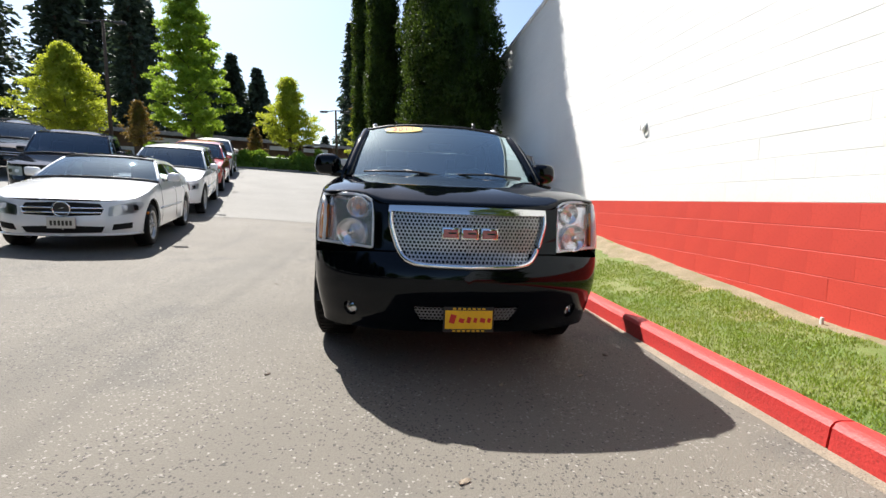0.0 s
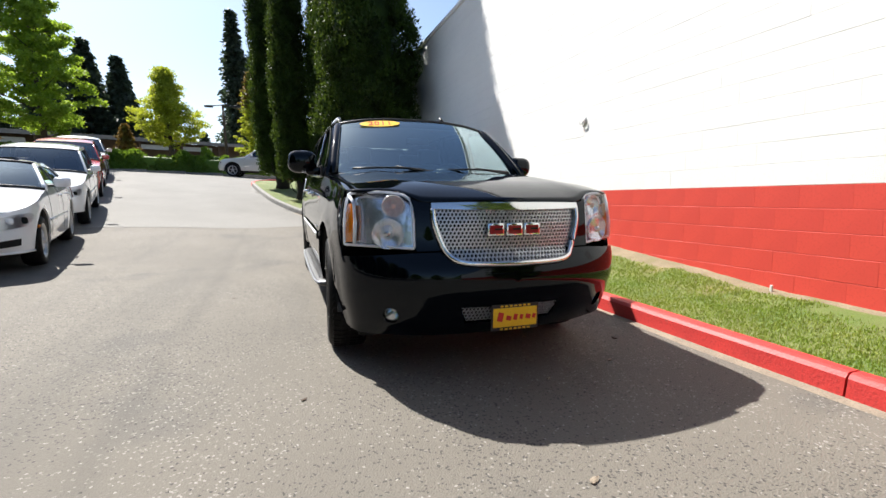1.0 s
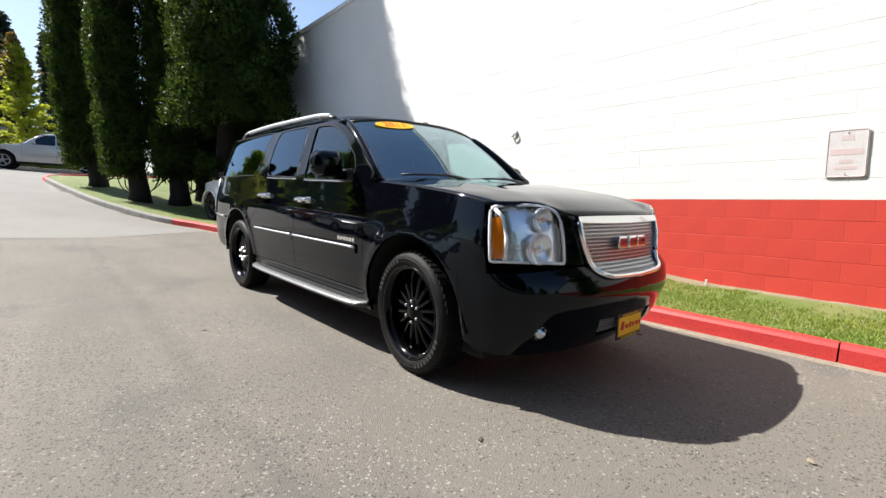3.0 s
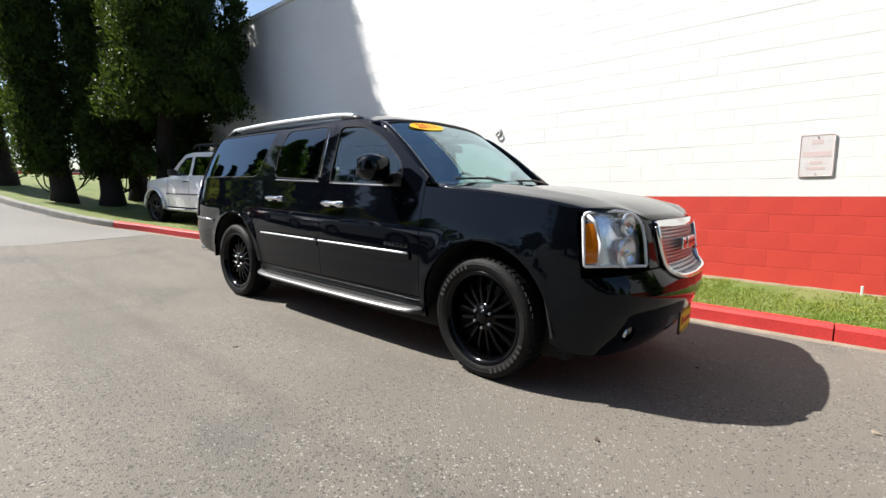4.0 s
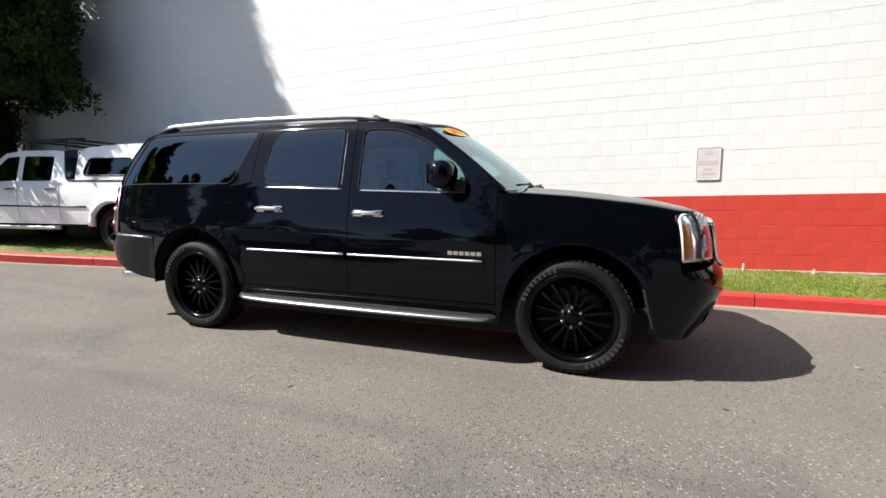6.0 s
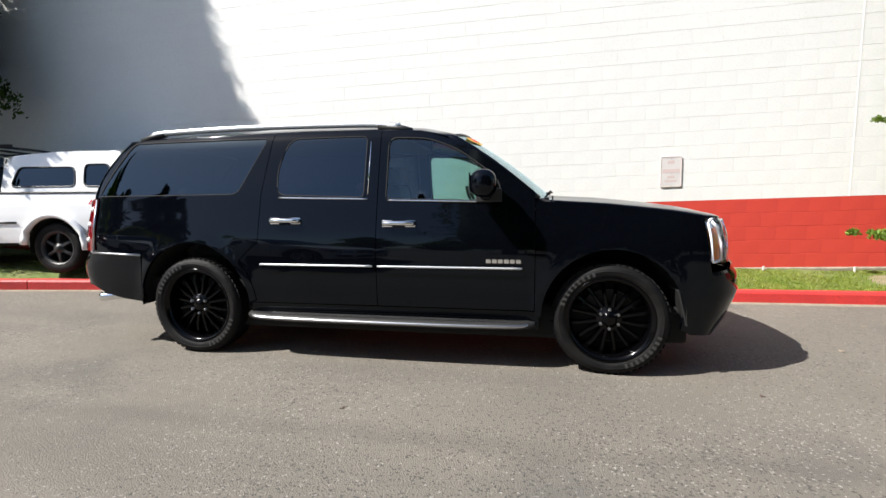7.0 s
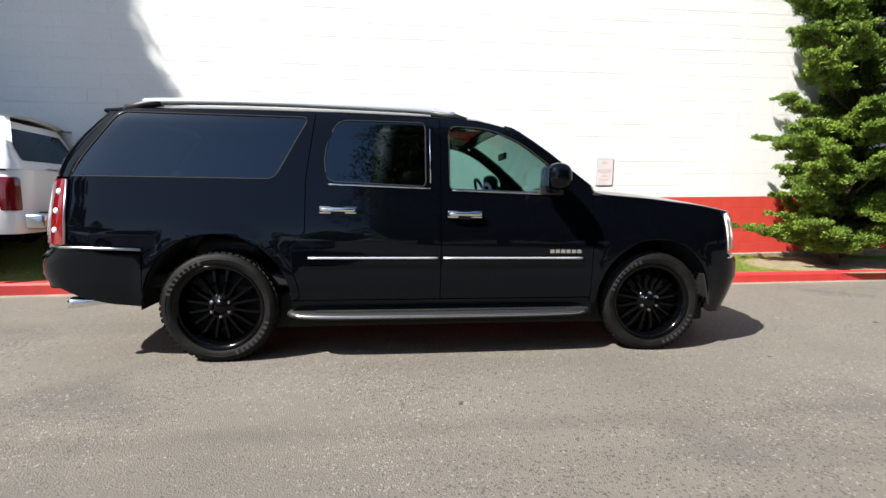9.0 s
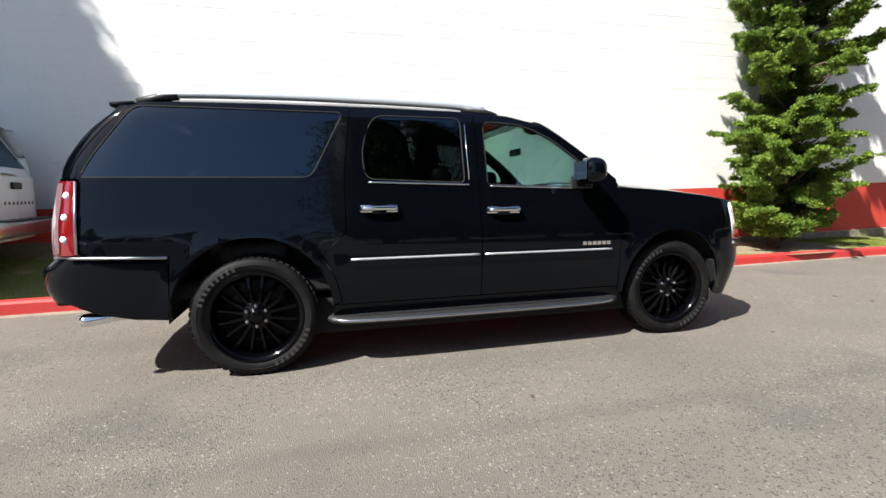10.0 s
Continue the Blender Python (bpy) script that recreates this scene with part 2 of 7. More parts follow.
BARK = material("bark", (0.09, 0.06, 0.04), 0.9, second=(0.05, 0.035, 0.025), scale=14, fine=70, bump=1.0, bump_scale=40)
# Near-black and green blotches put shaded gaps and sunlit tips into the colour.
CEDAR = leaf_material("shade_blotched_conifer_foliage", (0.004, 0.010, 0.003), (0.036, 0.066, 0.010), (0.16, 0.25, 0.03), 0.13)
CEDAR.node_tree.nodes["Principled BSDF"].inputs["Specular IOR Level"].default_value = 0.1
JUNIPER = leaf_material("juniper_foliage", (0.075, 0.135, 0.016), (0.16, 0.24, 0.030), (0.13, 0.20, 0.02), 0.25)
MAPLE = leaf_material("fresh_green_foliage", (0.11, 0.20, 0.018), (0.17, 0.26, 0.025), (0.34, 0.48, 0.04), 0.5)
YELLOW_LEAF = leaf_material("yellow_green_foliage", (0.18, 0.25, 0.02), (0.25, 0.29, 0.03), (0.48, 0.52, 0.04), 0.5)
ORANGE_LEAF = leaf_material("orange_foliage", (0.20, 0.11, 0.03), (0.12, 0.14, 0.03), (0.24, 0.14, 0.03))
# The paler, bluer base puts aerial haze into the fir colour.
FIR = leaf_material("hazed_fir_foliage", (0.04, 0.062, 0.042), (0.06, 0.085, 0.055), (0.04, 0.06, 0.03))
HEDGE = leaf_material("hedge_foliage", (0.07, 0.15, 0.018), (0.12, 0.21, 0.025), (0.14, 0.22, 0.02), 0.45)
ROOFING = material("grey_roofing", (0.20, 0.185, 0.17), 0.9, second=(0.25, 0.23, 0.21), scale=3, fine=60, bump=0.5, bump_scale=60)
BROWN_WALL = material("brown_cladding", (0.16, 0.10, 0.065), 0.8, second=(0.12, 0.08, 0.05), scale=2, fine=40)
PALE_DOOR = material("pale_panel", (0.62, 0.62, 0.60), 0.6, second=(0.55, 0.55, 0.53), scale=3, fine=40)
SIGN_FACE = material("faded_sign_face", (0.68, 0.655, 0.645), 0.5, second=(0.64, 0.605, 0.595), scale=6, fine=60, amount=0.15)
SIGN_RED = material("faded_sign_red", (0.62, 0.50, 0.485), 0.6)
GRIT = material("tan_grit", (0.26, 0.21, 0.155), 0.95, second=(0.20, 0.165, 0.125), scale=6, fine=90, bump=0.8, bump_scale=120)

# ---- mesh helpers ----
from mathutils.geometry import delaunay_2d_cdt


def mesh_object(name, verts, faces, mat, parent=None, label="", smooth=True):
    me = bpy.data.meshes.new(name)
    me.from_pydata([tuple(v) for v in verts], [], faces)
    if smooth and len(me.polygons):
        me.polygons.foreach_set("use_smooth", [True] * len(me.polygons))
    me.materials.append(mat)
    me.update()
    ob = new(name, me)
    ob.parent = parent
    if label:
        tagged(ob, label)
    return ob


def part(name, bm, mat, parent, label="", smooth=False):
    me = bpy.data.meshes.new(name)
    bm.to_mesh(me)
    bm.free()
    if smooth:
        me.polygons.foreach_set("use_smooth", [True] * len(me.polygons))
    me.materials.append(mat)
    ob = new(name, me)
    ob.parent = parent
    if label:
        tagged(ob, label)
    return ob


def thing(name, m, label, category, group="", kind=""):
    """An Empty at a thing's base."""
    ob = new(name)
    ob.matrix_basis = m
    ob.empty_display_size = 0.2
    return tagged(ob, label, category, group, kind)


def block(size, at=(0, 0, 0), bevel=0.0, segments=2, turn=(0, 0, 0)):
    bm = bmesh.new()
    bmesh.ops.create_cube(bm, size=1.0, matrix=Matrix.Diagonal((*size, 1)))
    if bevel:
        bmesh.ops.bevel(bm, geom=bm.edges[:], offset=bevel, segments=segments, affect="EDGES", profile=0.5)
    bmesh.ops.transform(bm, matrix=pose(*at, *turn), verts=bm.verts)
    return bm


def merged(*bms):
    """Several bmeshes as one."""
    whole = bmesh.new()
    for bm in bms:
        me = bpy.data.meshes.new("piece")
        bm.to_mesh(me)
        whole.from_mesh(me)
        bpy.data.meshes.remove(me)
        bm.free()
    return whole


def sweep(points, radii, sides=8, closed=False, flat=1.0):
    """A tube along points. flat scales the section's height."""
    pts = [Vector(p) for p in points]
    n = len(pts)
    radii = [radii] * n if isinstance(radii, (int, float)) else radii
    bm = bmesh.new()
    rings = []
    for i, p in enumerate(pts):
        a, b = (pts[i - 1], pts[(i + 1) % n]) if closed else (pts[max(i - 1, 0)], pts[min(i + 1, n - 1)])
        d = (b - a).normalized()
        up = Vector((0, 0, 1)) if abs(d.z) < 0.9 else Vector((1, 0, 0))
        e = d.cross(up).normalized()
        f = e.cross(d)
        rings.append([bm.verts.new(p + radii[i] * (math.cos(2 * math.pi * k / sides) * e + flat * math.sin(2 * math.pi * k / sides) * f)) for k in range(sides)])
    for i in range(n if closed else n - 1):
        a, b = rings[i], rings[(i + 1) % n]
        for k in range(sides):
            bm.faces.new((a[k], a[(k + 1) % sides], b[(k + 1) % sides], b[k]))
    if not closed:
        bm.faces.new(rings[0][::-1])
        bm.faces.new(rings[-1])
    bmesh.ops.recalc_face_normals(bm, faces=bm.faces)
    return bm


def lathe(profile, sides=48, at=(0, 0, 0)):
    """Turns a profile of (x, radius) about the x axis."""
    bm = bmesh.new()
    rings = []
    for x, r in profile:
        rings.append([bm.verts.new((at[0] + x, at[1] + r * math.cos(2 * math.pi * k / sides), at[2] + r * math.sin(2 * math.pi * k / sides))) for k in range(sides)])
    for a, b in zip(rings, rings[1:]):
        for k in range(sides):
            bm.faces.new((a[k], a[(k + 1) % sides], b[(k + 1) % sides], b[k]))
    bmesh.ops.recalc_face_normals(bm, faces=bm.faces)
    return bm


def grid_faces(nu, nv, flip=False):
    out = []
    for i in range(nu - 1):
        for j in range(nv - 1):
            f = (i * nv + j, i * nv + j + 1, (i + 1) * nv + j + 1, (i + 1) * nv + j)
            out.append(f[::-1] if flip else f)
    return out


def spline(points, steps):
    """Catmull-Rom through points."""
    p = [Vector(q) for q in points]
    p = [2 * p[0] - p[1]] + p + [2 * p[-1] - p[-2]]
    out = []
    for i in range(1, len(p) - 2):
        for k in range(steps):
            t = k / steps
            a, b, c, d = p[i - 1], p[i], p[i + 1], p[i + 2]
            out.append(0.5 * (2 * b + (c - a) * t + (2 * a - 5 * b + 4 * c - d) * t * t + (3 * b - a - 3 * c + d) * t ** 3))
    return out + [p[-2]]


def words(text, size, depth, name, mat, parent, m, label=""):
    cu = bpy.data.curves.new(name, "FONT")
    cu.body, cu.size, cu.extrude, cu.align_x, cu.align_y = text, size, depth, "CENTER", "CENTER"
    tmp = bpy.data.objects.new(name, cu)
    scene.collection.objects.link(tmp)
    me = bpy.data.meshes.new_from_object(tmp.evaluated_get(bpy.context.evaluated_depsgraph_get()))
    bpy.data.objects.remove(tmp)
    me.materials.clear()
    me.materials.append(mat)
    ob = new(name, me)
    ob.parent = parent
    ob.matrix_basis = m
    if label:
        tagged(ob, label)
    return ob


# ---- ground, kerb and lawn ----
def rise(y):
    """How far the road climbs above the plane under the parked car."""
    if y < 8:
        return 0.0
    if y < 15:
        return 0.008 * (y - 8) ** 2
    if y < 28:
        return 0.392 + 0.112 * (y - 15) - 0.0012 * (y - 15) ** 2
    return 1.645 + 0.02 * (min(y, 60) - 28)


def crown(x):
    """The lot also climbs away from the kerb."""
    return 0.035 * min(max(-1.6 - x, 0), 12)


def ground_at(x, y):
    return ROAD @ Vector((x, y, rise(y) + crown(x)))


def spread_axis(marks):
    out = []
    for a, b, step in marks:
        out += list(np.arange(a, b, step))
    return out + [marks[-1][1]]


gx = spread_axis([(-900, -100, 200), (-100, -20, 10), (-20, 12, 1.0), (12, 100, 11), (100, 900, 200)])
gy = spread_axis([(-900, -100, 200), (-100, -10, 10), (-10, 32, 1.0), (32, 100, 8.5), (100, 1300, 200)])
verts = []
for x in gx:
    for y in gy:
        p = ground_at(min(max(x, -60), 60), min(max(y, -40), 120))
        verts.append((p.x + x - min(max(x, -60), 60), p.y + y - min(max(y, -40), 120), p.z))
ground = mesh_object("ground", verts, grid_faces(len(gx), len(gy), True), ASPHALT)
tagged(ground, "worn grey asphalt of a sloping lot with pale aggregate", "asphalt", kind="structure")

KERB = spline([(2.75, -14), (2.55, -6), (2.44, -2.5), (2.28, 0.5), (2.18, 3), (2.1, 6), (2.0, 8.0), (1.84, 9.5), (1.45, 10.8), (1.0, 11.9), (0.6, 12.9), (-0.05, 14.1), (-0.58, 15.6), (-1.08, 17.4), (-1.6, 20.3), (-1.95, 22.8), (-1.95, 23.8), (-1.55, 24.6), (-0.4, 25.2), (4, 25.9), (14, 27)], 8)


def kerb_x(y):
    near = [(k.y, k.x) for k in KERB if k.y <= 23.6]
    return float(np.interp(y, [a for a, b in near], [b for a, b in near]))


WALL_X, WALL_END = 3.69, 17.0


def lawn_height(x, y):
    """Height of the lawn in the road's frame."""
    k = kerb_x(y) + 0.16
    base = rise(y) + 0.135
    bank = 0.09 + 0.28 * min(max((y - 3.0) / 4.5, 0), 1) * (1 if y < 10 else max(0, 1 - (y - 10) / 4))
    u = min(max((x - k) / max(3.66 - k, 0.3), 0), 1)
    lump = 0.018 * noise.noise(Vector((x * 1.7, y * 1.7, 0))) + 0.008 * noise.noise(Vector((x * 6, y * 6, 2)))
    # the lawn dips beside the parked truck
    dip = 0.14 * min(max((x - k - 0.3) / 1.0, 0), 1) * min(max((y - 11.8) / 2, 0), 1) * min(max((20 - y) / 2, 0), 1)
    swell = 0.06 * min(1, u * 10) * min(max((y - 9) / 1, 0), 1) * min(max((12.5 - y) / 1, 0), 1)
    return base - dip + swell + bank * u ** 1.4 + lump * min(1, max(0, u * 6))


ly = spread_axis([(-13.5, -5, 0.5), (-5, 9, 0.12), (9, 24.2, 0.4)])
NU = 22
verts = []
for y in ly:
    k = kerb_x(y) + 0.15
    far = 3.75 if y < WALL_END else 3.75 + (y - WALL_END) * 1.4
    for j in range(NU):
        x = k + (far - k) * j / (NU - 1)
        verts.append(ROAD @ Vector((x, y, lawn_height(x, y))))
lawn = mesh_object("lawn", verts, grid_faces(len(ly), NU, True), GRASS_SOIL)
tagged(lawn, "sunlit lawn strip with dry bare patches beside the wall", "lawn", kind="structure")

SOIL = material("dry_bare_soil", (0.24, 0.195, 0.125), 0.95, second=(0.17, 0.145, 0.085), scale=5, fine=60, bump=0.9, bump_scale=70, dirt=(0.16, 0.15, 0.06), dirt_scale=5, dirt_level=0.60)


def soil_edge(y):
    """How far the bare strip reaches from the wall."""
    base = float(np.interp(y, (-0.2, 1.0, 2.5, 5.0, 9.0, 11.0), (0.0, 0.04, 0.14, 0.34, 0.62, 0.5)))
    return base * (1 + 0.45 * noise.noise(Vector((y * 1.4, 3, 0))) + 0.25 * noise.noise(Vector((y * 5, 8, 0))))


verts, ys = [], list(np.arange(-0.2, 11.0, 0.08))
for y in ys:
    e = max(soil_edge(y), 0.01)
    for v in (1.0, 0.75, 0.5, 0.25, 0.0):
        x = 3.70 - e * v
        verts.append(ROAD @ Vector((x, y, lawn_height(x, y) + (0.005 if v < 0.9 else -0.004))))
bare = mesh_object("soil", verts, grid_faces(len(ys), 5, True), SOIL)
tagged(bare, "dry tan bare soil along the wall's foot", "soil", kind="structure")
verts = []
for k in range(28):
    for r in (0.0, 0.5, 0.85, 1.0):
        a = 2 * math.pi * k / 27
        q = r * (1 + 0.12 * noise.noise(Vector((math.cos(a) * 2, math.sin(a) * 2, 4))))
        x, y = min(3.02 + q * 0.66 * math.cos(a), 3.69), -1.9 + q * 1.75 * math.sin(a)
        verts.append(ROAD @ Vector((x, y, lawn_height(x, y) + (0.006 if r < 0.95 else -0.006))))
bed = mesh_object("mulch", verts, grid_faces(28, 4), SOIL)
tagged(bed, "dry brown mulch bed under the juniper", "soil", kind="structure")

# blades of grass in uneven density
rng = random.Random(4)
verts, faces = [], []


def blade(x, y, h):
    z = lawn_height(x, y) - 0.004
    a, w, lean = rng.uniform(0, 6.283), rng.uniform(0.003, 0.006), rng.uniform(0.1, 0.8) * h
    dx, dy = math.cos(a), math.sin(a)
    n = len(verts)
    verts.extend(ROAD @ Vector(p) for p in ((x - w * dy, y + w * dx, z), (x + w * dy, y - w * dx, z), (x + lean * dx, y + lean * dy, z + h)))
    faces.append((n, n + 1, n + 2))


for _ in range(150000):
    y = rng.uniform(-6, 8.5) if rng.random() < 0.85 else rng.uniform(8.5, 22)
    k = kerb_x(y) + 0.17
    x = rng.uniform(k, 3.68 if y < WALL_END else 6)
    thin = noise.noise(Vector((x * 1.3, y * 0.9, 5))) + 0.4 * noise.noise(Vector((x * 5, y * 5, 9)))
    near_wall = (x - k) / (3.68 - k)
    if (y < 11 and y > -0.2 and x > 3.70 - soil_edge(y) * rng.uniform(0.8, 1.25)) or math.hypot((x - 3.02) / 0.66, (y + 1.9) / 1.75) < rng.uniform(0.8, 1.1):
        continue
    if thin + (0.15 if near_wall > 0.85 else 0) > 0.30 + rng.uniform(-0.25, 0.25):
        continue
    blade(x, y, rng.uniform(0.014, 0.034))
grass = mesh_object("grass", verts, faces, GRASS, smooth=False)
tagged(grass, "short green and straw coloured grass blades on the lawn", "grass", kind="stuff")

# kerb in cast lengths, red beside the parked car and bare concrete further on
# tan grit swept against the kerb, and the paler old surface further up the lot
verts = []
line = [k for k in KERB if -12 < k.y < 15]
for k in line:
    w = 0.07 + 0.035 * noise.noise(Vector((k.x * 2, k.y * 2, 3))) + 0.02 * noise.noise(Vector((k.x * 9, k.y * 9, 1)))
    for u in (0.01, -w * 0.6, -w):
        verts.append(ROAD @ Vector((k.x + u, k.y, rise(k.y) + (0.014 if u > 0 else 0.007 if u > -w * 0.9 else -0.002))))
grit = mesh_object("grit", verts, grid_faces(len(line), 3, True), GRIT)
tagged(grit, "tan grit swept along the foot of the kerb", "grit", kind="structure")
verts, nx = [], 40
seam = lambda x: 12.2 - 0.30 * (x + 2.7) * (-0.30) + 0.12 * math.sin(x * 1.3)
ys = list(np.linspace(0, 1, 26))
for i in range(nx):
    x = -24 + 24.6 * i / (nx - 1)
    for v in ys:
        y = seam(x) + (34 - seam(x)) * v ** 1.6
        xx = min(x, kerb_x(min(y, 23.4)) + 0.05) if y < 23.6 else x
        p = ground_at(xx, y)
        verts.append((p.x, p.y, p.z + 0.006))
old_road = mesh_object("road", verts, grid_faces(nx, len(ys), True), OLD_ASPHALT)
tagged(old_road, "paler old asphalt further up the lot", "asphalt", kind="structure")
kerb = thing("kerb", Matrix(), "raised concrete kerb painted red, bare along its bend", "kerb", kind="structure")
walked, cuts = 0.0, []
SECTION = [(0.0, -0.05), (0.012, 0.12), (0.03, 0.145), (0.055, 0.152), (0.13, 0.152), (0.15, 0.145), (0.16, 0.12), (0.16, -0.05)]
start = 0
for i in range(1, len(KERB)):
    walked += (KERB[i] - KERB[i - 1]).length
    if walked > 2.9 or i == len(KERB) - 1:
        cuts.append((start, i))
        start, walked = i, 0.0
for a, b in cuts:
    line = KERB[a:b + 1]
    line = [line[0] + (line[1] - line[0]).normalized() * 0.006] + line[1:-1] + [line[-1] - (line[-1] - line[-2]).normalized() * 0.006]
    verts, ns = [], len(SECTION)
    for i, p in enumerate(line):
        d = (line[min(i + 1, len(line) - 1)] - line[max(i - 1, 0)]).normalized()
        side = Vector((d.y, -d.x))
        for u, h in SECTION:
            wob = 0.004 * noise.noise(Vector((p.x * 3, p.y * 3, u * 20)))
            verts.append(ROAD @ Vector((p.x + side.x * u, p.y + side.y * u, rise(p.y) + h + wob)))
    faces = grid_faces(len(line), ns)
    faces += [tuple(range(ns))[::-1], tuple(range((len(line) - 1) * ns, len(line) * ns))]
    mesh_object("kerb_length", verts, faces, RED_KERB if KERB[b].y < 15.2 or KERB[b].y > 24.7 else CONCRETE, kerb, smooth=False)

# ---- block wall ----
BAND, COURSE, LENGTH = 1.15, 0.2032, 0.4064
WALL_TOP = BAND + COURSE * 22
wall = mesh_object("wall_east", [], [], WHITE_WALL)
bm = block((0.3, WALL_END + 30, WALL_TOP - BAND), (WALL_X + 0.154, (WALL_END - 30) / 2, (WALL_TOP + BAND) / 2))
bm.to_mesh(wall.data)
bm.free()
wall.data.materials[0] = JOINT_WHITE
tagged(wall, "tall white painted concrete block wall with a red band below", "wall", kind="structure")
part("wall_base", block((0.3, WALL_END + 30, BAND + 1.2), (WALL_X + 0.154, (WALL_END - 30) / 2, BAND / 2 - 0.6)), JOINT_RED, wall, "red painted lower courses")
part("footing", block((0.07, 20, 0.5), (WALL_X - 0.0, 2, 0.135 - 0.25), 0.02), FOOTING, wall, "rough grey footing at the ground")
part("coping", block((0.40, WALL_END + 30, 0.09), (WALL_X + 0.16, (WALL_END - 30) / 2, WALL_TOP + 0.045), 0.012), JOINT_WHITE, wall, "white metal coping")
mesh_object("end_wall", [(WALL_X + 0.01, WALL_END, -1), (WALL_X + 14, WALL_END, -1), (WALL_X + 14, WALL_END, WALL_TOP), (WALL_X + 0.01, WALL_END, WALL_TOP)], [(3, 2, 1, 0)], WHITE_WALL, wall)

# ---- car bodies: panels cut out of one smooth surface ----
def inside(poly, x, y):
    hit = False
    for (x0, y0), (x1, y1) in zip(poly, poly[1:] + poly[:1]):
        if (y0 > y) != (y1 > y) and x < (x1 - x0) * (y - y0) / (y1 - y0) + x0:
            hit = not hit
    return hit


def arc(cx, cy, r, a0, a1, n=14):
    return [(cx + r * math.cos(radians(a0 + (a1 - a0) * k / n)), cy + r * math.sin(radians(a0 + (a1 - a0) * k / n))) for k in range(n + 1)]


def rounded(poly, r, n=4):
    """A polygon with rounded corners; r may be a list, one a corner."""
    out = []
    m = len(poly)
    for i, p in enumerate(poly):
        p = Vector(p)
        a, b = Vector(poly[i - 1]) - p, Vector(poly[(i + 1) % m]) - p
        q = r[i] if isinstance(r, (list, tuple)) else r
        q = min(q, a.length * 0.45, b.length * 0.45)
        if q <= 0.001:
            out.append(tuple(p))
            continue
        s, e = p + a.normalized() * q, p + b.normalized() * q
        for k in range(n + 1):
            t = k / n
            out.append(tuple((1 - t) ** 2 * s + 2 * t * (1 - t) * p + t * t * e))
    return out


def shrunk(poly, d):
    """A polygon drawn in by d."""
    area = sum(x0 * y1 - x1 * y0 for (x0, y0), (x1, y1) in zip(poly, poly[1:] + poly[:1]))
    sign = 1 if area > 0 else -1
    out = []
    for i, p in enumerate(poly):
        a = Vector(p) - Vector(poly[i - 1])
        b = Vector(poly[(i + 1) % len(poly)]) - Vector(p)
        if a.length < 1e-6 or b.length < 1e-6:
            out.append(p)
            continue
        n = Vector((-a.y, a.x)).normalized() + Vector((-b.y, b.x)).normalized()
        n = n.normalized() / max(0.5, math.cos(min(1.2, a.angle(b) / 2)))
        out.append((p[0] + sign * d * n.x, p[1] + sign * d * n.y))
    return out


def dense(poly, step):
    out = []
    for p, q in zip(poly, poly[1:] + poly[:1]):
        n = max(1, int(math.dist(p, q) / step))
        out += [(p[0] + (q[0] - p[0]) * k / n, p[1] + (q[1] - p[1]) * k / n) for k in range(n)]
    return out


def filled(outline, holes, step):
    """Triangles that fill an outline with holes, with inner points every step."""
    loops = [dense(outline, step)] + [dense(h, step) for h in holes]
    pts, edges = [], []
    for loop in loops:
        o = len(pts)
        pts += loop
        edges += [(o + k, o + (k + 1) % len(loop)) for k in range(len(loop))]
    xs, ys = [p[0] for p in loops[0]], [p[1] for p in loops[0]]
    rim = np.array(pts)
    for a in np.arange(min(xs) + step * 0.5, max(xs), step):
        for b in np.arange(min(ys) + step * 0.5, max(ys), step):
            if np.hypot(rim[:, 0] - a, rim[:, 1] - b).min() > step * 0.45 and inside(loops[0], a, b) and not any(inside(h, a, b) for h in loops[1:]):
                pts.append((float(a), float(b)))
    co, _, tris, *_ = delaunay_2d_cdt([Vector(p) for p in pts], edges, [], 0, 1e-6)
    keep = []
    for t in tris:
        cx, cy = sum(co[i].x for i in t) / 3, sum(co[i].y for i in t) / 3
        if inside(loops[0], cx, cy) and not any(inside(h, cx, cy) for h in loops[1:]):
            keep.append(tuple(t))
    return [tuple(c) for c in co], keep


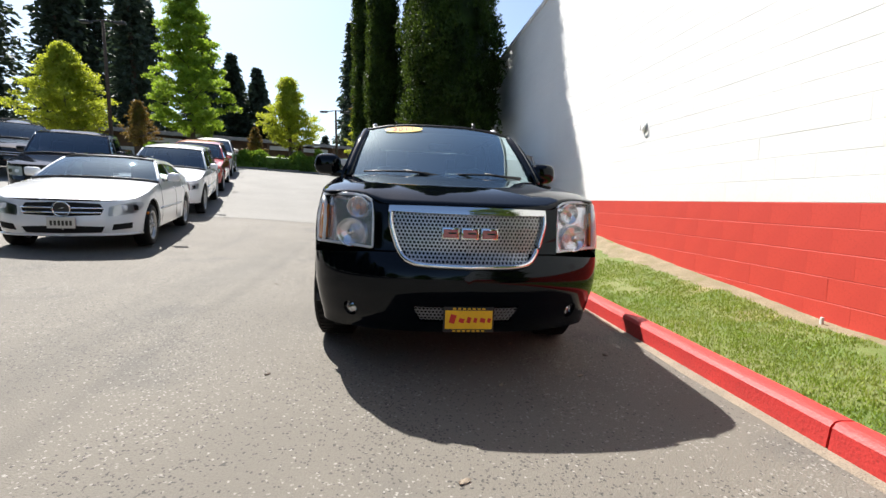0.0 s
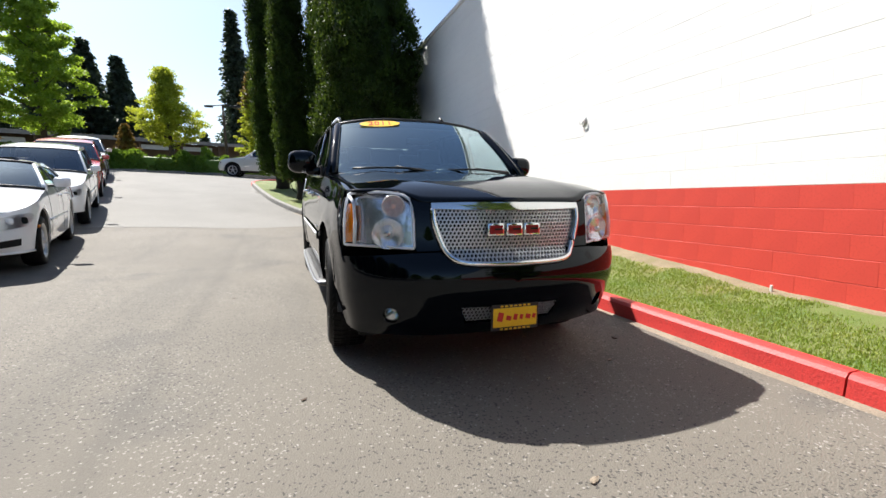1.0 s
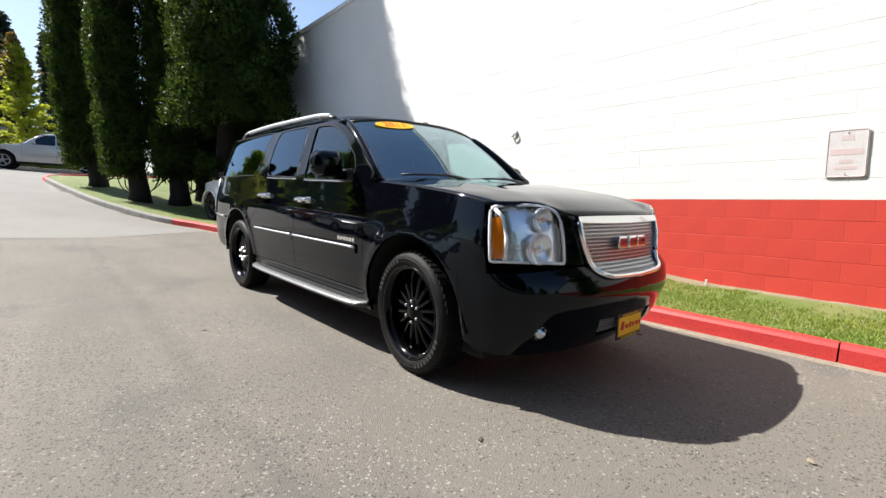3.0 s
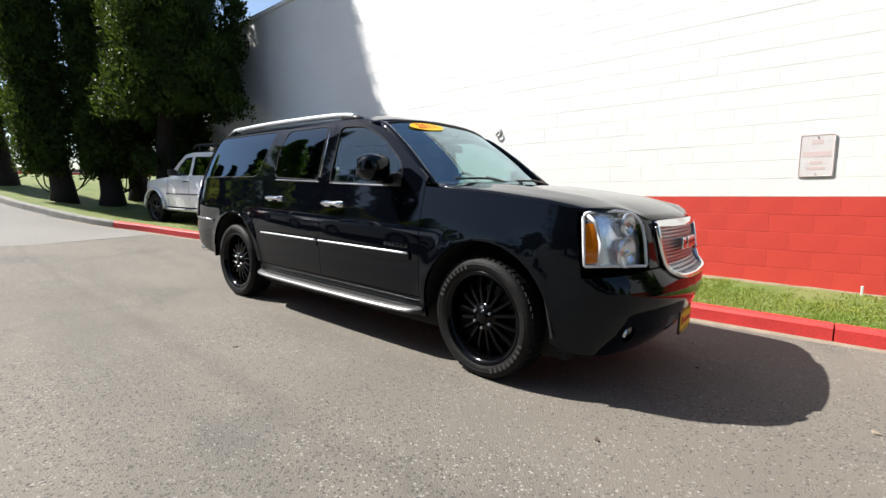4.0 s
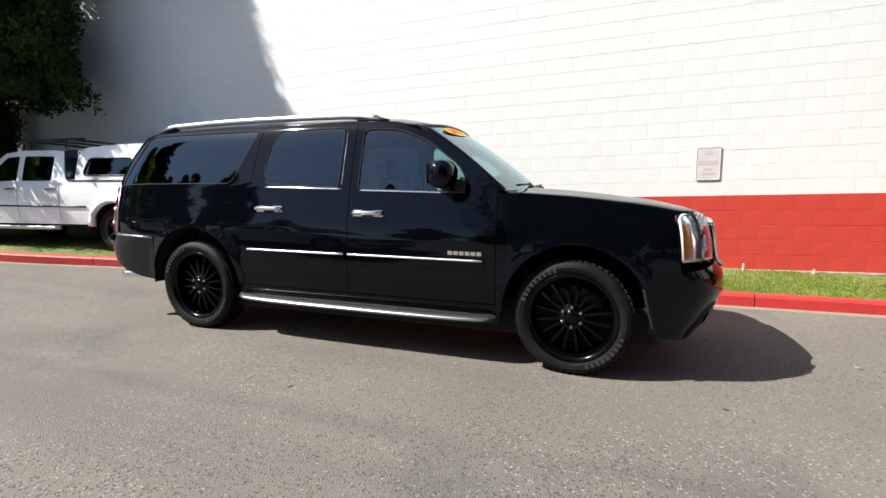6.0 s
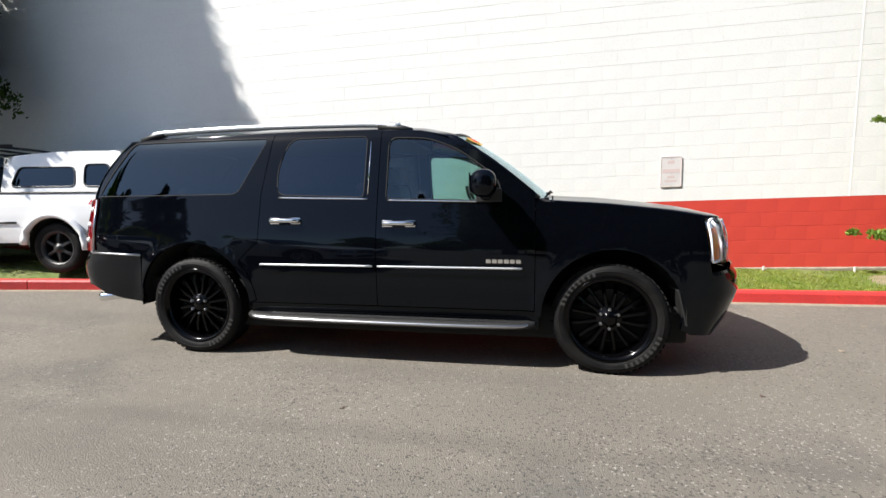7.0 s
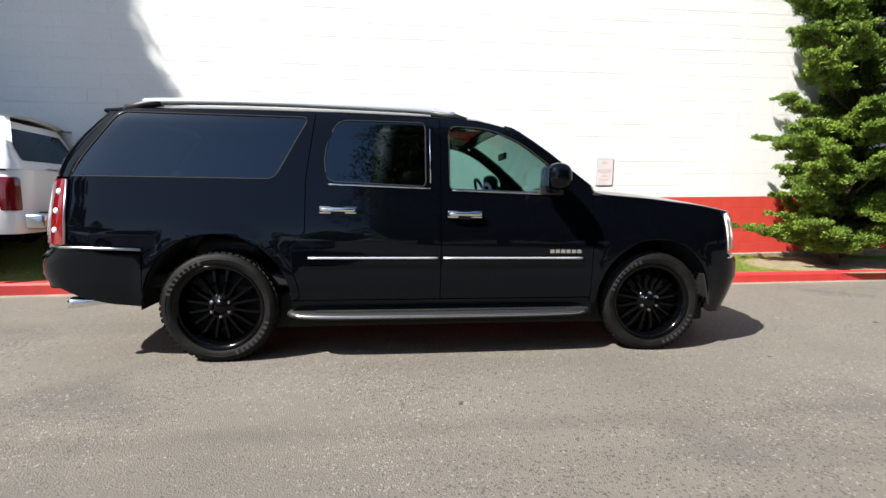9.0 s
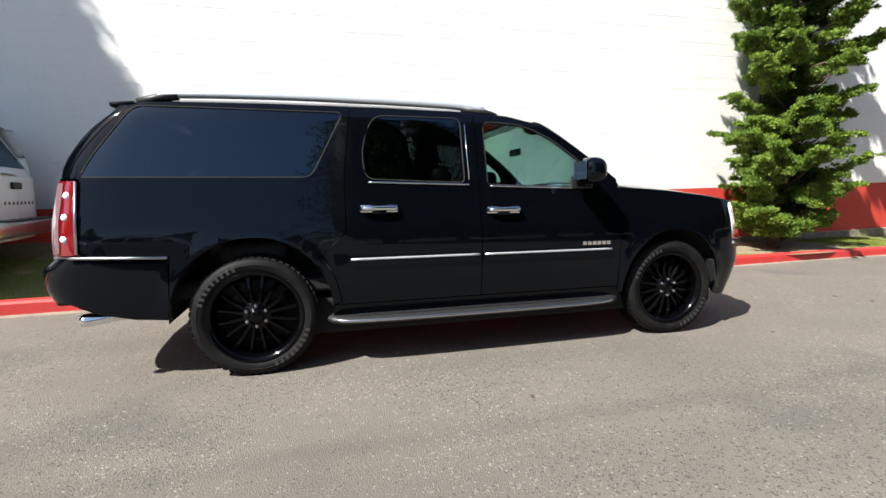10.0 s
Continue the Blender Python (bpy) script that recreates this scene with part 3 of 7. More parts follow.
class Shell:
    """A car's skin. Its points are named by s, the way round the plan (s = y along the side), and the height z.
    plan: points (x, y) from the front's middle round one side to the rear's middle. side, nose, tail: inset by height."""

    def __init__(self, plan, side, nose, tail, arches=(), flare=0.014, mid=1.0, rake=None):
        self.line = spline([(x, y, 0) for x, y in plan], 10)
        run = [0.0]
        for a, b in zip(self.line, self.line[1:]):
            run.append(run[-1] + (b - a).length)
        off = None
        for r, p in zip(run, self.line):
            if off is None and p.y >= mid and p.x > 0.3:
                off = p.y - r
        self.s = np.array([r + off for r in run])
        self.first, self.last = self.s[0], self.s[-1]
        self.px, self.py = np.array([p.x for p in self.line]), np.array([p.y for p in self.line])
        self.tables = [tuple(np.array(c) for c in zip(*t)) for t in (side, nose, tail)]
        self.side, self.nose, self.tail, self.arches, self.flare, self.rake = side, nose, tail, arches, flare, rake

    def plan(self, s):
        return Vector((float(np.interp(s, self.s, self.px)), float(np.interp(s, self.s, self.py))))

    def out(self, s):
        a, b = self.plan(max(s - 0.03, self.first)), self.plan(min(s + 0.03, self.last))
        d = (b - a).normalized()
        return Vector((d.y, -d.x))

    def at(self, s, z, lift=0.0):
        n = self.out(s)
        end = self.tables[1] if n.y < 0 else self.tables[2]
        w = n.y * n.y
        d = (1 - w) * float(np.interp(z, *self.tables[0])) + w * float(np.interp(z, *end))
        for cy, cz, r in self.arches:
            q = math.hypot(s - cy, z - cz) - r
            if z > cz - 0.25:
                d -= self.flare * math.exp(-(q / 0.055) ** 2)
        p = self.plan(s) - n * (d - lift)
        if self.rake and z > self.rake[2]:
            p.y -= self.rake[3] * (z - self.rake[2]) ** 2 * min(max((s - self.rake[0]) / (self.rake[1] - self.rake[0]), 0), 1)
        return Vector((p.x, p.y, z))

    def normal(self, s, z):
        a = self.at(s + 0.03, z) - self.at(s - 0.03, z)
        b = self.at(s, z + 0.035) - self.at(s, z - 0.035)
        n = a.cross(b)
        return n.normalized() if n.x * self.out(s).x + n.y * self.out(s).y > 0 else -n.normalized()

    def panel(self, name, outline, mat, parent, holes=(), gap=0.003, lift=0.0, thick=0.025, step=0.06, sides=(1, -1), label="", joined=False, inner=None):
        outline = shrunk(outline, gap) if gap else list(outline)
        loops = [dense(outline, step)] + [dense(h, step) for h in holes]
        pts, tris = filled(outline, list(holes), step)
        verts = [self.at(s, z, lift) for s, z in pts]
        faces = [t for t in tris]
        # all faces look outwards
        fixed = []
        for t in faces:
            a, b, c = (verts[i] for i in t)
            s = sum(pts[i][0] for i in t) / 3
            o = self.out(s)
            n = (b - a).cross(c - a)
            fixed.append(t if n.x * o.x + n.y * o.y + 1e-9 >= 0 else t[::-1])
        for loop in loops:
            o = len(verts)
            m = len(loop)
            for s, z in loop:
                p, n = self.at(s, z, lift), self.normal(s, z)
                verts += [p, p - n * thick]
            area = sum(x0 * y1 - x1 * y0 for (x0, y0), (x1, y1) in zip(loop, loop[1:] + loop[:1]))
            for k in range(m):
                pair = (loop[k][0], loop[(k + 1) % m][0])
                if joined and (max(pair) < self.first + 1e-4 or min(pair) > self.last - 1e-4):
                    continue
                a, b = o + 2 * k, o + 2 * ((k + 1) % m)
                fixed.append((a, b, b + 1, a + 1))
        made = []
        for sgn in sides:
            vs = [(v.x * sgn, v.y, v.z) for v in verts]
            fs = fixed if sgn > 0 else [f[::-1] for f in fixed]
            made.append((vs, fs))
        if joined and len(made) == 2:
            o = len(made[0][0])
            made = [(made[0][0] + made[1][0], made[0][1] + [tuple(i + o for i in f) for f in made[1][1]])]
        obs = []
        flat = [(0.0, 0.0, 0.0)] * (len(verts) - len(pts))
        skin = [self.normal(min(max(s, self.first + 0.031), self.last - 0.031), z) for s, z in pts]
        skin = [Vector((0, n.y, n.z)).normalized() if min(p[0] - self.first, self.last - p[0]) < 0.01 else n for n, p in zip(skin, pts)]
        both = [[(n.x * sgn, n.y, n.z) for n in skin] + flat for sgn in sides]
        for k, (vs, fs) in enumerate(made):
            ob = mesh_object(name, vs, fs, mat, parent, label)
            ob.data.normals_split_custom_set_from_vertices(both[0] + both[1] if joined and len(sides) == 2 else both[k])
            obs.append(ob)
        return obs

    def strip(self, name, line, radius, mat, parent, sides=(1, -1), lift=0.0, flat=1.0, label="", closed=False, seg=6):
        """A moulding along a line of (s, z)."""
        obs = []
        for sgn in sides:
            pts = [self.at(s, z, lift) for s, z in line]
            obs.append(part(name, sweep([(p.x * sgn, p.y, p.z) for p in pts], radius, seg, closed, flat), mat, parent, label, smooth=True))
        return obs


def patch(name, rows, mat, parent, label="", thick=0.0):
    """A smooth sheet through rows of points of equal length."""
    nv = len(rows[0])
    verts = [p for r in rows for p in r]
    ob = mesh_object(name, verts, grid_faces(len(rows), nv), mat, parent, label)
    bm = bmesh.new()
    bm.from_mesh(ob.data)
    bmesh.ops.recalc_face_normals(bm, faces=bm.faces)
    up = sum((f.normal.z * f.calc_area() for f in bm.faces))
    if up < 0:
        bmesh.ops.reverse_faces(bm, faces=bm.faces)
    bm.to_mesh(ob.data)
    bm.free()
    if thick:
        mod = ob.modifiers.new("thickness", "SOLIDIFY")
        mod.thickness, mod.offset = thick, -1
    return ob


def wheel(parent, at, r, width, rim_r, rim_mat, spokes, sgn, turn=0.0, double=True, detail=True, hub_mat=None):
    """A wheel whose outer face looks along sgn * x: tyre with tread, rim and spokes."""
    hold = new("wheel")
    hold.parent = parent
    hold.matrix_basis = pose(*at, 0, 0, (0 if sgn > 0 else 180) + turn)
    h = width / 2
    prof = [(-h * 0.80, rim_r), (-h * 0.97, rim_r + 0.03), (-h, (rim_r + r) / 2), (-h * 0.93, r - 0.02), (-h * 0.72, r - 0.004), (0, r), (h * 0.72, r - 0.004),
            (h * 0.93, r - 0.02), (h, (rim_r + r) / 2 + 0.005), (h * 0.98, rim_r + 0.035), (h * 0.90, rim_r + 0.012), (h * 0.80, rim_r)]
    bm = lathe(prof, 64)
    tyre = part("tyre", bm, RUBBER, hold, "black rubber tyre", smooth=True)
    if detail:
        bms = []
        n = 56
        for k in range(n):
            a = 2 * math.pi * k / n
            for x0, sk in ((-0.62 * h, 12), (-0.2 * h, -12), (0.2 * h, 12), (0.62 * h, -12)):
                rr = r - 0.002 if abs(x0) < 0.8 * h else r - 0.017
                b = block((h * 0.34, 0.030, 0.010), (0, 0, 0), 0.0)
                bmesh.ops.transform(b, matrix=Matrix.Rotation(a, 4, "X") @ Matrix.Translation((x0, 0, rr)) @ Matrix.Rotation(radians(sk), 4, "Z"), verts=b.verts)
                bms.append(b)
        part("tread", merged(*bms), RUBBER, tyre)
        for start in (20, 200):
            for k in range(9):
                a = radians(start + 6.5 * k)
                b = block((0.003, 0.018, 0.030), (h * 1.004, 0, rim_r + 0.047), 0.001)
                bmesh.ops.transform(b, matrix=Matrix.Rotation(a, 4, "X"), verts=b.verts)
                part("sidewall_mark", b, SIDEWALL_MARK, tyre, "pale raised sidewall mark")
        part("sidewall_ring", lathe([(h * 0.985, rim_r + 0.050), (h * 1.012, rim_r + 0.054), (h * 1.012, rim_r + 0.058), (h * 0.985, rim_r + 0.062)], 64), RUBBER, tyre, smooth=True)
    rim = part("rim", lathe([(-h * 0.8, rim_r + 0.004), (-h * 0.7, rim_r - 0.02), (h * 0.55, rim_r - 0.03), (h * 0.84, rim_r - 0.018), (h * 0.92, rim_r + 0.002), (h * 0.94, rim_r + 0.010), (h * 0.88, rim_r + 0.014)], 64), rim_mat, hold, smooth=True)
    part("brake_disc", lathe([(-0.02, 0.0), (-0.02, rim_r * 0.66), (-0.05, rim_r * 0.66), (-0.05, 0.0)], 32), BLACK_PLASTIC if detail else DARK, hold)
    part("wheel_back", lathe([(-h * 0.55, 0.0), (-h * 0.55, rim_r * 0.97)], 32), DARK, hold)
    x0 = h * (0.34 if detail else 0.52)
    for k in range(spokes):
        a = 2 * math.pi * k / spokes
        for off in ((-0.085, 0.085) if double else (0.0,)):
            wdt = 0.030 if double else 0.05
            p0 = Vector((x0 + 0.030, math.sin(off * 1.0) * rim_r * 0.55, rim_r * 0.2))
            p1 = Vector((x0 + 0.026, off * rim_r * 1.5, rim_r * 0.62))
            p2 = Vector((x0 + 0.004, off * rim_r * 2.0, rim_r * 0.975))
            bm = bmesh.new()
            rings = []
            for p, wd, dp in ((p0, wdt, 0.05), (p1, wdt * 0.85, 0.045), (p2, wdt * 1.1, 0.05)):
                rings.append([bm.verts.new(p + Vector((dx, dy, 0))) for dx, dy in ((0, -wd / 2 + 0.006), (0, wd / 2 - 0.006), (-0.010, wd / 2), (-dp, wd / 2), (-dp, -wd / 2), (-0.010, -wd / 2))])
            for q, w in zip(rings, rings[1:]):
                for j in range(6):
                    bm.faces.new((q[j], q[(j + 1) % 6], w[(j + 1) % 6], w[j]))
            bm.faces.new(rings[0])
            bm.faces.new(rings[-1])
            bmesh.ops.recalc_face_normals(bm, faces=bm.faces)
            bmesh.ops.transform(bm, matrix=Matrix.Rotation(a, 4, "X"), verts=bm.verts)
            part("spoke", bm, rim_mat, rim)
    part("hub", lathe([(x0 - 0.05, rim_r * 0.33), (x0 + 0.018, rim_r * 0.33), (x0 + 0.032, rim_r * 0.28), (x0 + 0.034, rim_r * 0.17), (x0 + 0.052, rim_r * 0.15), (x0 + 0.058, rim_r * 0.11), (x0 + 0.058, 0.0)], 32), hub_mat or rim_mat, rim, smooth=True)
    if detail:
        for k in range(6):
            a = 2 * math.pi * (k + 0.5) / 6
            b = lathe([(x0 + 0.02, 0.011), (x0 + 0.05, 0.011), (x0 + 0.056, 0.007), (x0 + 0.056, 0.0)], 8, (0, rim_r * 0.235 * math.cos(a), rim_r * 0.235 * math.sin(a)))
            part("lug_nut", b, SATIN, rim, "bright lug nut")
    return hold


# ---- the black SUV ----
CAR = ROAD @ pose(0.59, 3.575, 0.0)
suv = thing("suv", CAR, "long glossy black SUV with chrome grille parked beside the kerb", "car")
WB, TR = 3.302, 0.400
ARCH_F, ARCH_R = (0.0, 0.43, 0.485), (WB, 0.43, 0.50)
PLAN = [(0.0, -1.05), (0.25, -1.038), (0.5, -0.998), (0.7, -0.925), (0.85, -0.828), (0.945, -0.69), (0.98, -0.48), (0.988, -0.2), (0.995, 0.1), (1.0, 0.6), (1.0, 1.5), (1.0, 2.5), (0.995, 3.3),
        (0.985, 3.8), (0.968, 4.18), (0.92, 4.40), (0.79, 4.535), (0.5, 4.60), (0.0, 4.63)]
SIDE = [(0.2, 0.075), (0.36, 0.05), (0.45, 0.028), (0.55, 0.012), (0.68, 0.004), (0.85, 0.0), (0.93, 0.004), (1.0, 0.012), (1.08, 0.029), (1.16, 0.050), (1.21, 0.062), (1.25, 0.070), (1.30, 0.080), (1.5, 0.136), (1.66, 0.180), (1.76, 0.212), (1.80, 0.235), (1.84, 0.275)]
NOSE = [(0.2, 0.27), (0.29, 0.165), (0.38, 0.085), (0.47, 0.050), (0.54, 0.022), (0.58, 0.005), (0.60, 0.0), (0.66, 0.008), (0.735, 0.024), (0.76, 0.055), (0.80, 0.085), (0.95, 0.105), (1.05, 0.13), (1.10, 0.16), (1.15, 0.21)]
TAIL = [(0.3, 0.22), (0.45, 0.14), (0.52, 0.07), (0.60, 0.015), (0.66, 0.0), (0.75, 0.0), (0.79, 0.02), (0.82, 0.13), (1.0, 0.135), (1.22, 0.15), (1.31, 0.17), (1.42, 0.19), (1.58, 0.23), (1.72, 0.28), (1.80, 0.32)]
sh = Shell(PLAN, SIDE, NOSE, TAIL, (ARCH_F, ARCH_R), rake=(3.85, 4.42, 1.30, 1.15))
S0, S1 = sh.first, sh.last


def roof_edge(s):
    """Height of the line where the doors meet the roof."""
    return float(np.interp(s, (0.46, 0.66, 0.86, 1.03, 1.21, 1.42, 1.8, 2.4, 3.2, 3.7, 4.2, 4.6), (1.258, 1.414, 1.562, 1.672, 1.748, 1.790, 1.806, 1.812, 1.805, 1.792, 1.775, 1.76)))


def fender_top(s):
    return float(np.interp(s, (-0.95, -0.8, -0.6, -0.3, 0.1, 0.55), (1.075, 1.102, 1.136, 1.178, 1.220, 1.250)))


front_arch = arc(0, 0.42, 0.485, 0, 180, 20)
rear_arch = arc(WB, 0.43, 0.50, -4, 180, 20)
GAP_A, GAP_B, GAP_C = 0.535, 1.722, 2.70
SILL = 0.40
# windows
front_win = rounded([(0.79, 1.250), (1.655, 1.272), (1.655, 1.748), (1.34, 1.735), (1.10, 1.638), (0.84, 1.445), (0.79, 1.37)], [0.02, 0.03, 0.07, 0.1, 0.1, 0.06, 0.03])
rear_win = rounded([(1.832, 1.285), (2.555, 1.308), (2.575, 1.52), (2.485, 1.762), (1.832, 1.765)], [0.04, 0.07, 0.1, 0.09, 0.05])
quarter_win = rounded([(2.915, 1.318), (4.275, 1.312), (4.115, 1.735), (4.04, 1.768), (2.685, 1.774)], [0.06, 0.03, 0.05, 0.03, 0.05])

fender = [(GAP_A, SILL), (GAP_A, 1.248)] + [(s, fender_top(s)) for s in (0.3, 0.1, -0.1, -0.3, -0.5, -0.6)] + [(-0.615, 1.0), (-0.645, 0.80), (-0.655, 0.745), (-0.45, 0.745)] + front_arch[::-1][1:-1] + [(0.485, 0.42), (0.485, SILL)]
sh.panel("fender", fender, BLACK_PAINT, suv)
fdoor = [(GAP_A, 0.45), (GAP_B, 0.45), (GAP_B, roof_edge(GAP_B))] + [(s, roof_edge(s)) for s in (1.5, 1.3, 1.12, 0.95, 0.75, 0.62, GAP_A + 0.004)] + [(GAP_A, 1.248)]
sh.panel("front_door", fdoor, BLACK_PAINT, suv, [front_win])
rdoor = [(GAP_B, 0.45), (2.78, 0.45)] + [p for p in arc(WB, 0.43, 0.56, 176, 140, 6)] + [(GAP_C, 0.95), (GAP_C, 1.32), (2.64, roof_edge(2.64)), (2.2, roof_edge(2.2)), (GAP_B, roof_edge(GAP_B))]
sh.panel("rear_door", rdoor, BLACK_PAINT, suv, [rear_win])
quarter = [(2.80, SILL), (2.795, 0.45)] + [p for p in arc(WB, 0.43, 0.56, 176, 140, 6)] + [(GAP_C, 0.95), (GAP_C, 1.32), (2.64, roof_edge(2.64))] + [(s, roof_edge(s)) for s in (3.2, 3.7, 4.15)] + [(4.245, 1.62), (4.33, 1.40), (4.345, 1.305), (4.275, 1.30), (4.262, 0.84), (3.78, 0.828)] + rear_arch[1:] + [(2.802, SILL)]
quarter = quarter[::-1]
sh.panel("quarter_panel", quarter, BLACK_PAINT, suv, [quarter_win])
sill = [(0.5, 0.30), (2.80, 0.30), (2.80, 0.445), (0.5, 0.445)]
sh.panel("rocker", sill, BLACK_PAINT, suv, lift=-0.012)
# dark backing behind the gaps
back = [(-0.4, 0.9), (-0.3, 1.08), (0.5, 1.18), (2.5, 1.2), (4.1, 1.2), (4.1, 0.95), (2.75, 0.98), (2.72, 0.36), (0.55, 0.36), (0.5, 0.98)]
sh.panel("inner_panel", back, DARK, suv, gap=0, lift=-0.03, step=0.15)
pil = [(GAP_B - 0.06, 1.2), (GAP_B + 0.06, 1.2), (GAP_B + 0.06, 1.77), (GAP_B - 0.06, 1.77)]
sh.panel("door_pillar", pil, DARK, suv, gap=0, lift=-0.028)
pil = [(2.60, 1.2), (2.88, 1.2), (2.66, 1.79), (2.57, 1.79)]
sh.panel("rear_pillar", pil, DARK, suv, gap=0, lift=-0.028)
# glass and its seals
for name, win, mat, label in (("front_window", front_win, SIDE_GLASS, "lightly tinted side window"), ("rear_window", rear_win, DARK_GLASS, "dark privacy glass"), ("quarter_window", quarter_win, DARK_GLASS, "dark privacy glass")):
    for ob in sh.panel(name, win, mat, suv, gap=-0.004, lift=-0.010 if name == "front_window" else -0.004, thick=0.003, label=label):
        ob.visible_shadow = False
    sh.strip("window_seal", dense(win, 0.05), 0.006, DARK, suv, lift=-0.004, closed=True)
# bright line under the windows
sh.strip("belt_moulding", [(0.92 + 0.036 * k, 1.246 + 0.0008 * k) for k in range(21)], 0.007, CHROME, suv, lift=0.003)
sh.strip("belt_moulding", [(1.80 + 0.037 * k, 1.272 + 0.0008 * k) for k in range(21)], 0.007, CHROME, suv, lift=0.003)
# upright bright strips beside the centre pillar
sh.strip("pillar_strip", [(1.800, 1.31), (1.800, 1.5), (1.800, 1.72)], 0.005, CHROME, suv, lift=0.002)
# side mouldings
for a, b in ((0.615, 1.710), (1.736, 2.68)):
    mould = rounded([(a, 0.715), (b, 0.715), (b, 0.782), (a, 0.782)], 0.012)
    sh.panel("side_moulding", mould, BLACK_PAINT, suv, gap=0, lift=0.014, thick=0.02)
    sh.strip("chrome_strip", [(a + 0.012 + (b - a - 0.016) * k / 14, 0.764) for k in range(15)], 0.009, RAIL, suv, lift=0.015, flat=1.0)
# plain bars for the model badge
for k in range(6):
    x = 0.635 + 0.043 * k
    sh.panel("badge", rounded([(x, 0.800), (x + 0.035, 0.800), (x + 0.035, 0.828), (x, 0.828)], 0.004, 2), CHROME, suv, gap=0, lift=0.005, thick=0.006, label="small chrome badge bar")
# door handles
for s, z in ((1.545, 1.085), (2.47, 1.105)):
    for sgn in (1, -1):
        c = sh.at(s, z)
        hold = part("door_handle", block((0.012, 0.26, 0.052), (sgn * (c.x + 0.001), c.y, c.z), 0.005), CHROME, suv, "chrome handle plate", True)
        pts = [Vector((sgn * (c.x + dx), c.y + dy, c.z + dz)) for dx, dy, dz in ((0.005, -0.12, 0.0), (0.038, -0.10, 0.004), (0.045, 0, 0.006), (0.038, 0.10, 0.004), (0.005, 0.12, 0.0))]
        part("grip", sweep(spline(pts, 4), 0.016, 8, flat=1.1), CHROME, hold, smooth=True)
        part("recess", block((0.006, 0.10, 0.06), (sgn * (c.x + 0.006), c.y, c.z - 0.004), 0.002), BLACK_PAINT, hold)
# wheel arch liners
for cy, cz, r in (ARCH_F, ARCH_R):
    for sgn in (1, -1):
        bm = bmesh.new()
        rings = []
        for x in (0.975, 0.55):
            rings.append([bm.verts.new((sgn * x, cy + (r + 0.01) * math.cos(radians(a)), cz + (r + 0.01) * math.sin(radians(a)))) for a in range(-4, 185, 6)])
        for k in range(len(rings[0]) - 1):
            bm.faces.new((rings[0][k], rings[0][k + 1], rings[1][k + 1], rings[1][k]))
        bm.faces.new(rings[1])
        part("wheel_arch_liner", bm, DARK, suv, smooth=False)
# bonnet
HOOD_Y, HOOD_Z = (-0.9, -0.82, -0.7, -0.5, -0.2, 0.1, 0.47), (1.110, 1.134, 1.165, 1.202, 1.244, 1.274, 1.290)


def hood_edge(q):
    """Height of the bonnet's front edge, q metres round from the middle."""
    return float(np.interp(q, (0, 0.52, 0.60, 0.66, 0.74, 0.86, 1.3), (1.076, 1.074, 1.080, 1.105, 1.128, 1.136, 1.124)))


hood_rows = []
for i in range(25):
    v = i / 24
    row = []
    for j in range(33):
        u = -1 + j / 16
        s_side = 0.53 - v * 1.14
        edge = sh.at(s_side, fender_top(s_side))
        q = abs(u) * (-0.61 - S0)
        tip = sh.at(S0 + q, hood_edge(q))
        y = 0.43 + (tip.y - 0.43) * v
        zc = float(np.interp(y, HOOD_Y, HOOD_Z))
        zed = fender_top(s_side)
        hw = edge.x - 0.002
        near = (1 - abs(u) ** 3.0) * (float(np.interp(tip.y, HOOD_Y, HOOD_Z)) - fender_top(-0.61)) + fender_top(-0.61)
        fall = (tip.z - near) * max(0.0, (v - 0.72) / 0.28) ** 2.2
        wide = u * hw + ((tip.x if u > 0 else -tip.x) - u * hw) * v ** 2
        crease = 0.012 * math.exp(-((abs(u) - 0.62) / 0.10) ** 2)
        row.append((wide, y, zed + (zc - zed) * (1 - abs(u) ** 3.0) + crease * (1 - v) ** 0.5 + fall))
    hood_rows.append(row)
patch("bonnet", hood_rows, BLACK_PAINT, suv, "gloss black bonnet", 0.02)
# cowl
part("cowl", block((1.66, 0.22, 0.03), (0, 0.49, 1.248), 0.01, turn=(12, 0, 0)), BLACK_PLASTIC, suv)
# roof
roof_rows = []
for i in range(29):
    v = i / 28
    s = 1.215 + v * 2.905
    e = sh.at(s, roof_edge(s))
    row = []
    for j in range(25):
        u = -1 + j / 12
        bow = 0.10 * min(1, 0.6 + v * 3)
        y = e.y - 0.10 * (1 - u * u) * max(0, 1 - v * 6) + (0.09 * (1 - u * u) * max(0, v * 6 - 5))
        row.append((u * (e.x - 0.004), y, roof_edge(s) + bow * (1 - abs(u) ** 3.4)))
    roof_rows.append(row)
patch("roof", roof_rows, BLACK_PAINT, suv, "gloss black roof", 0.02)
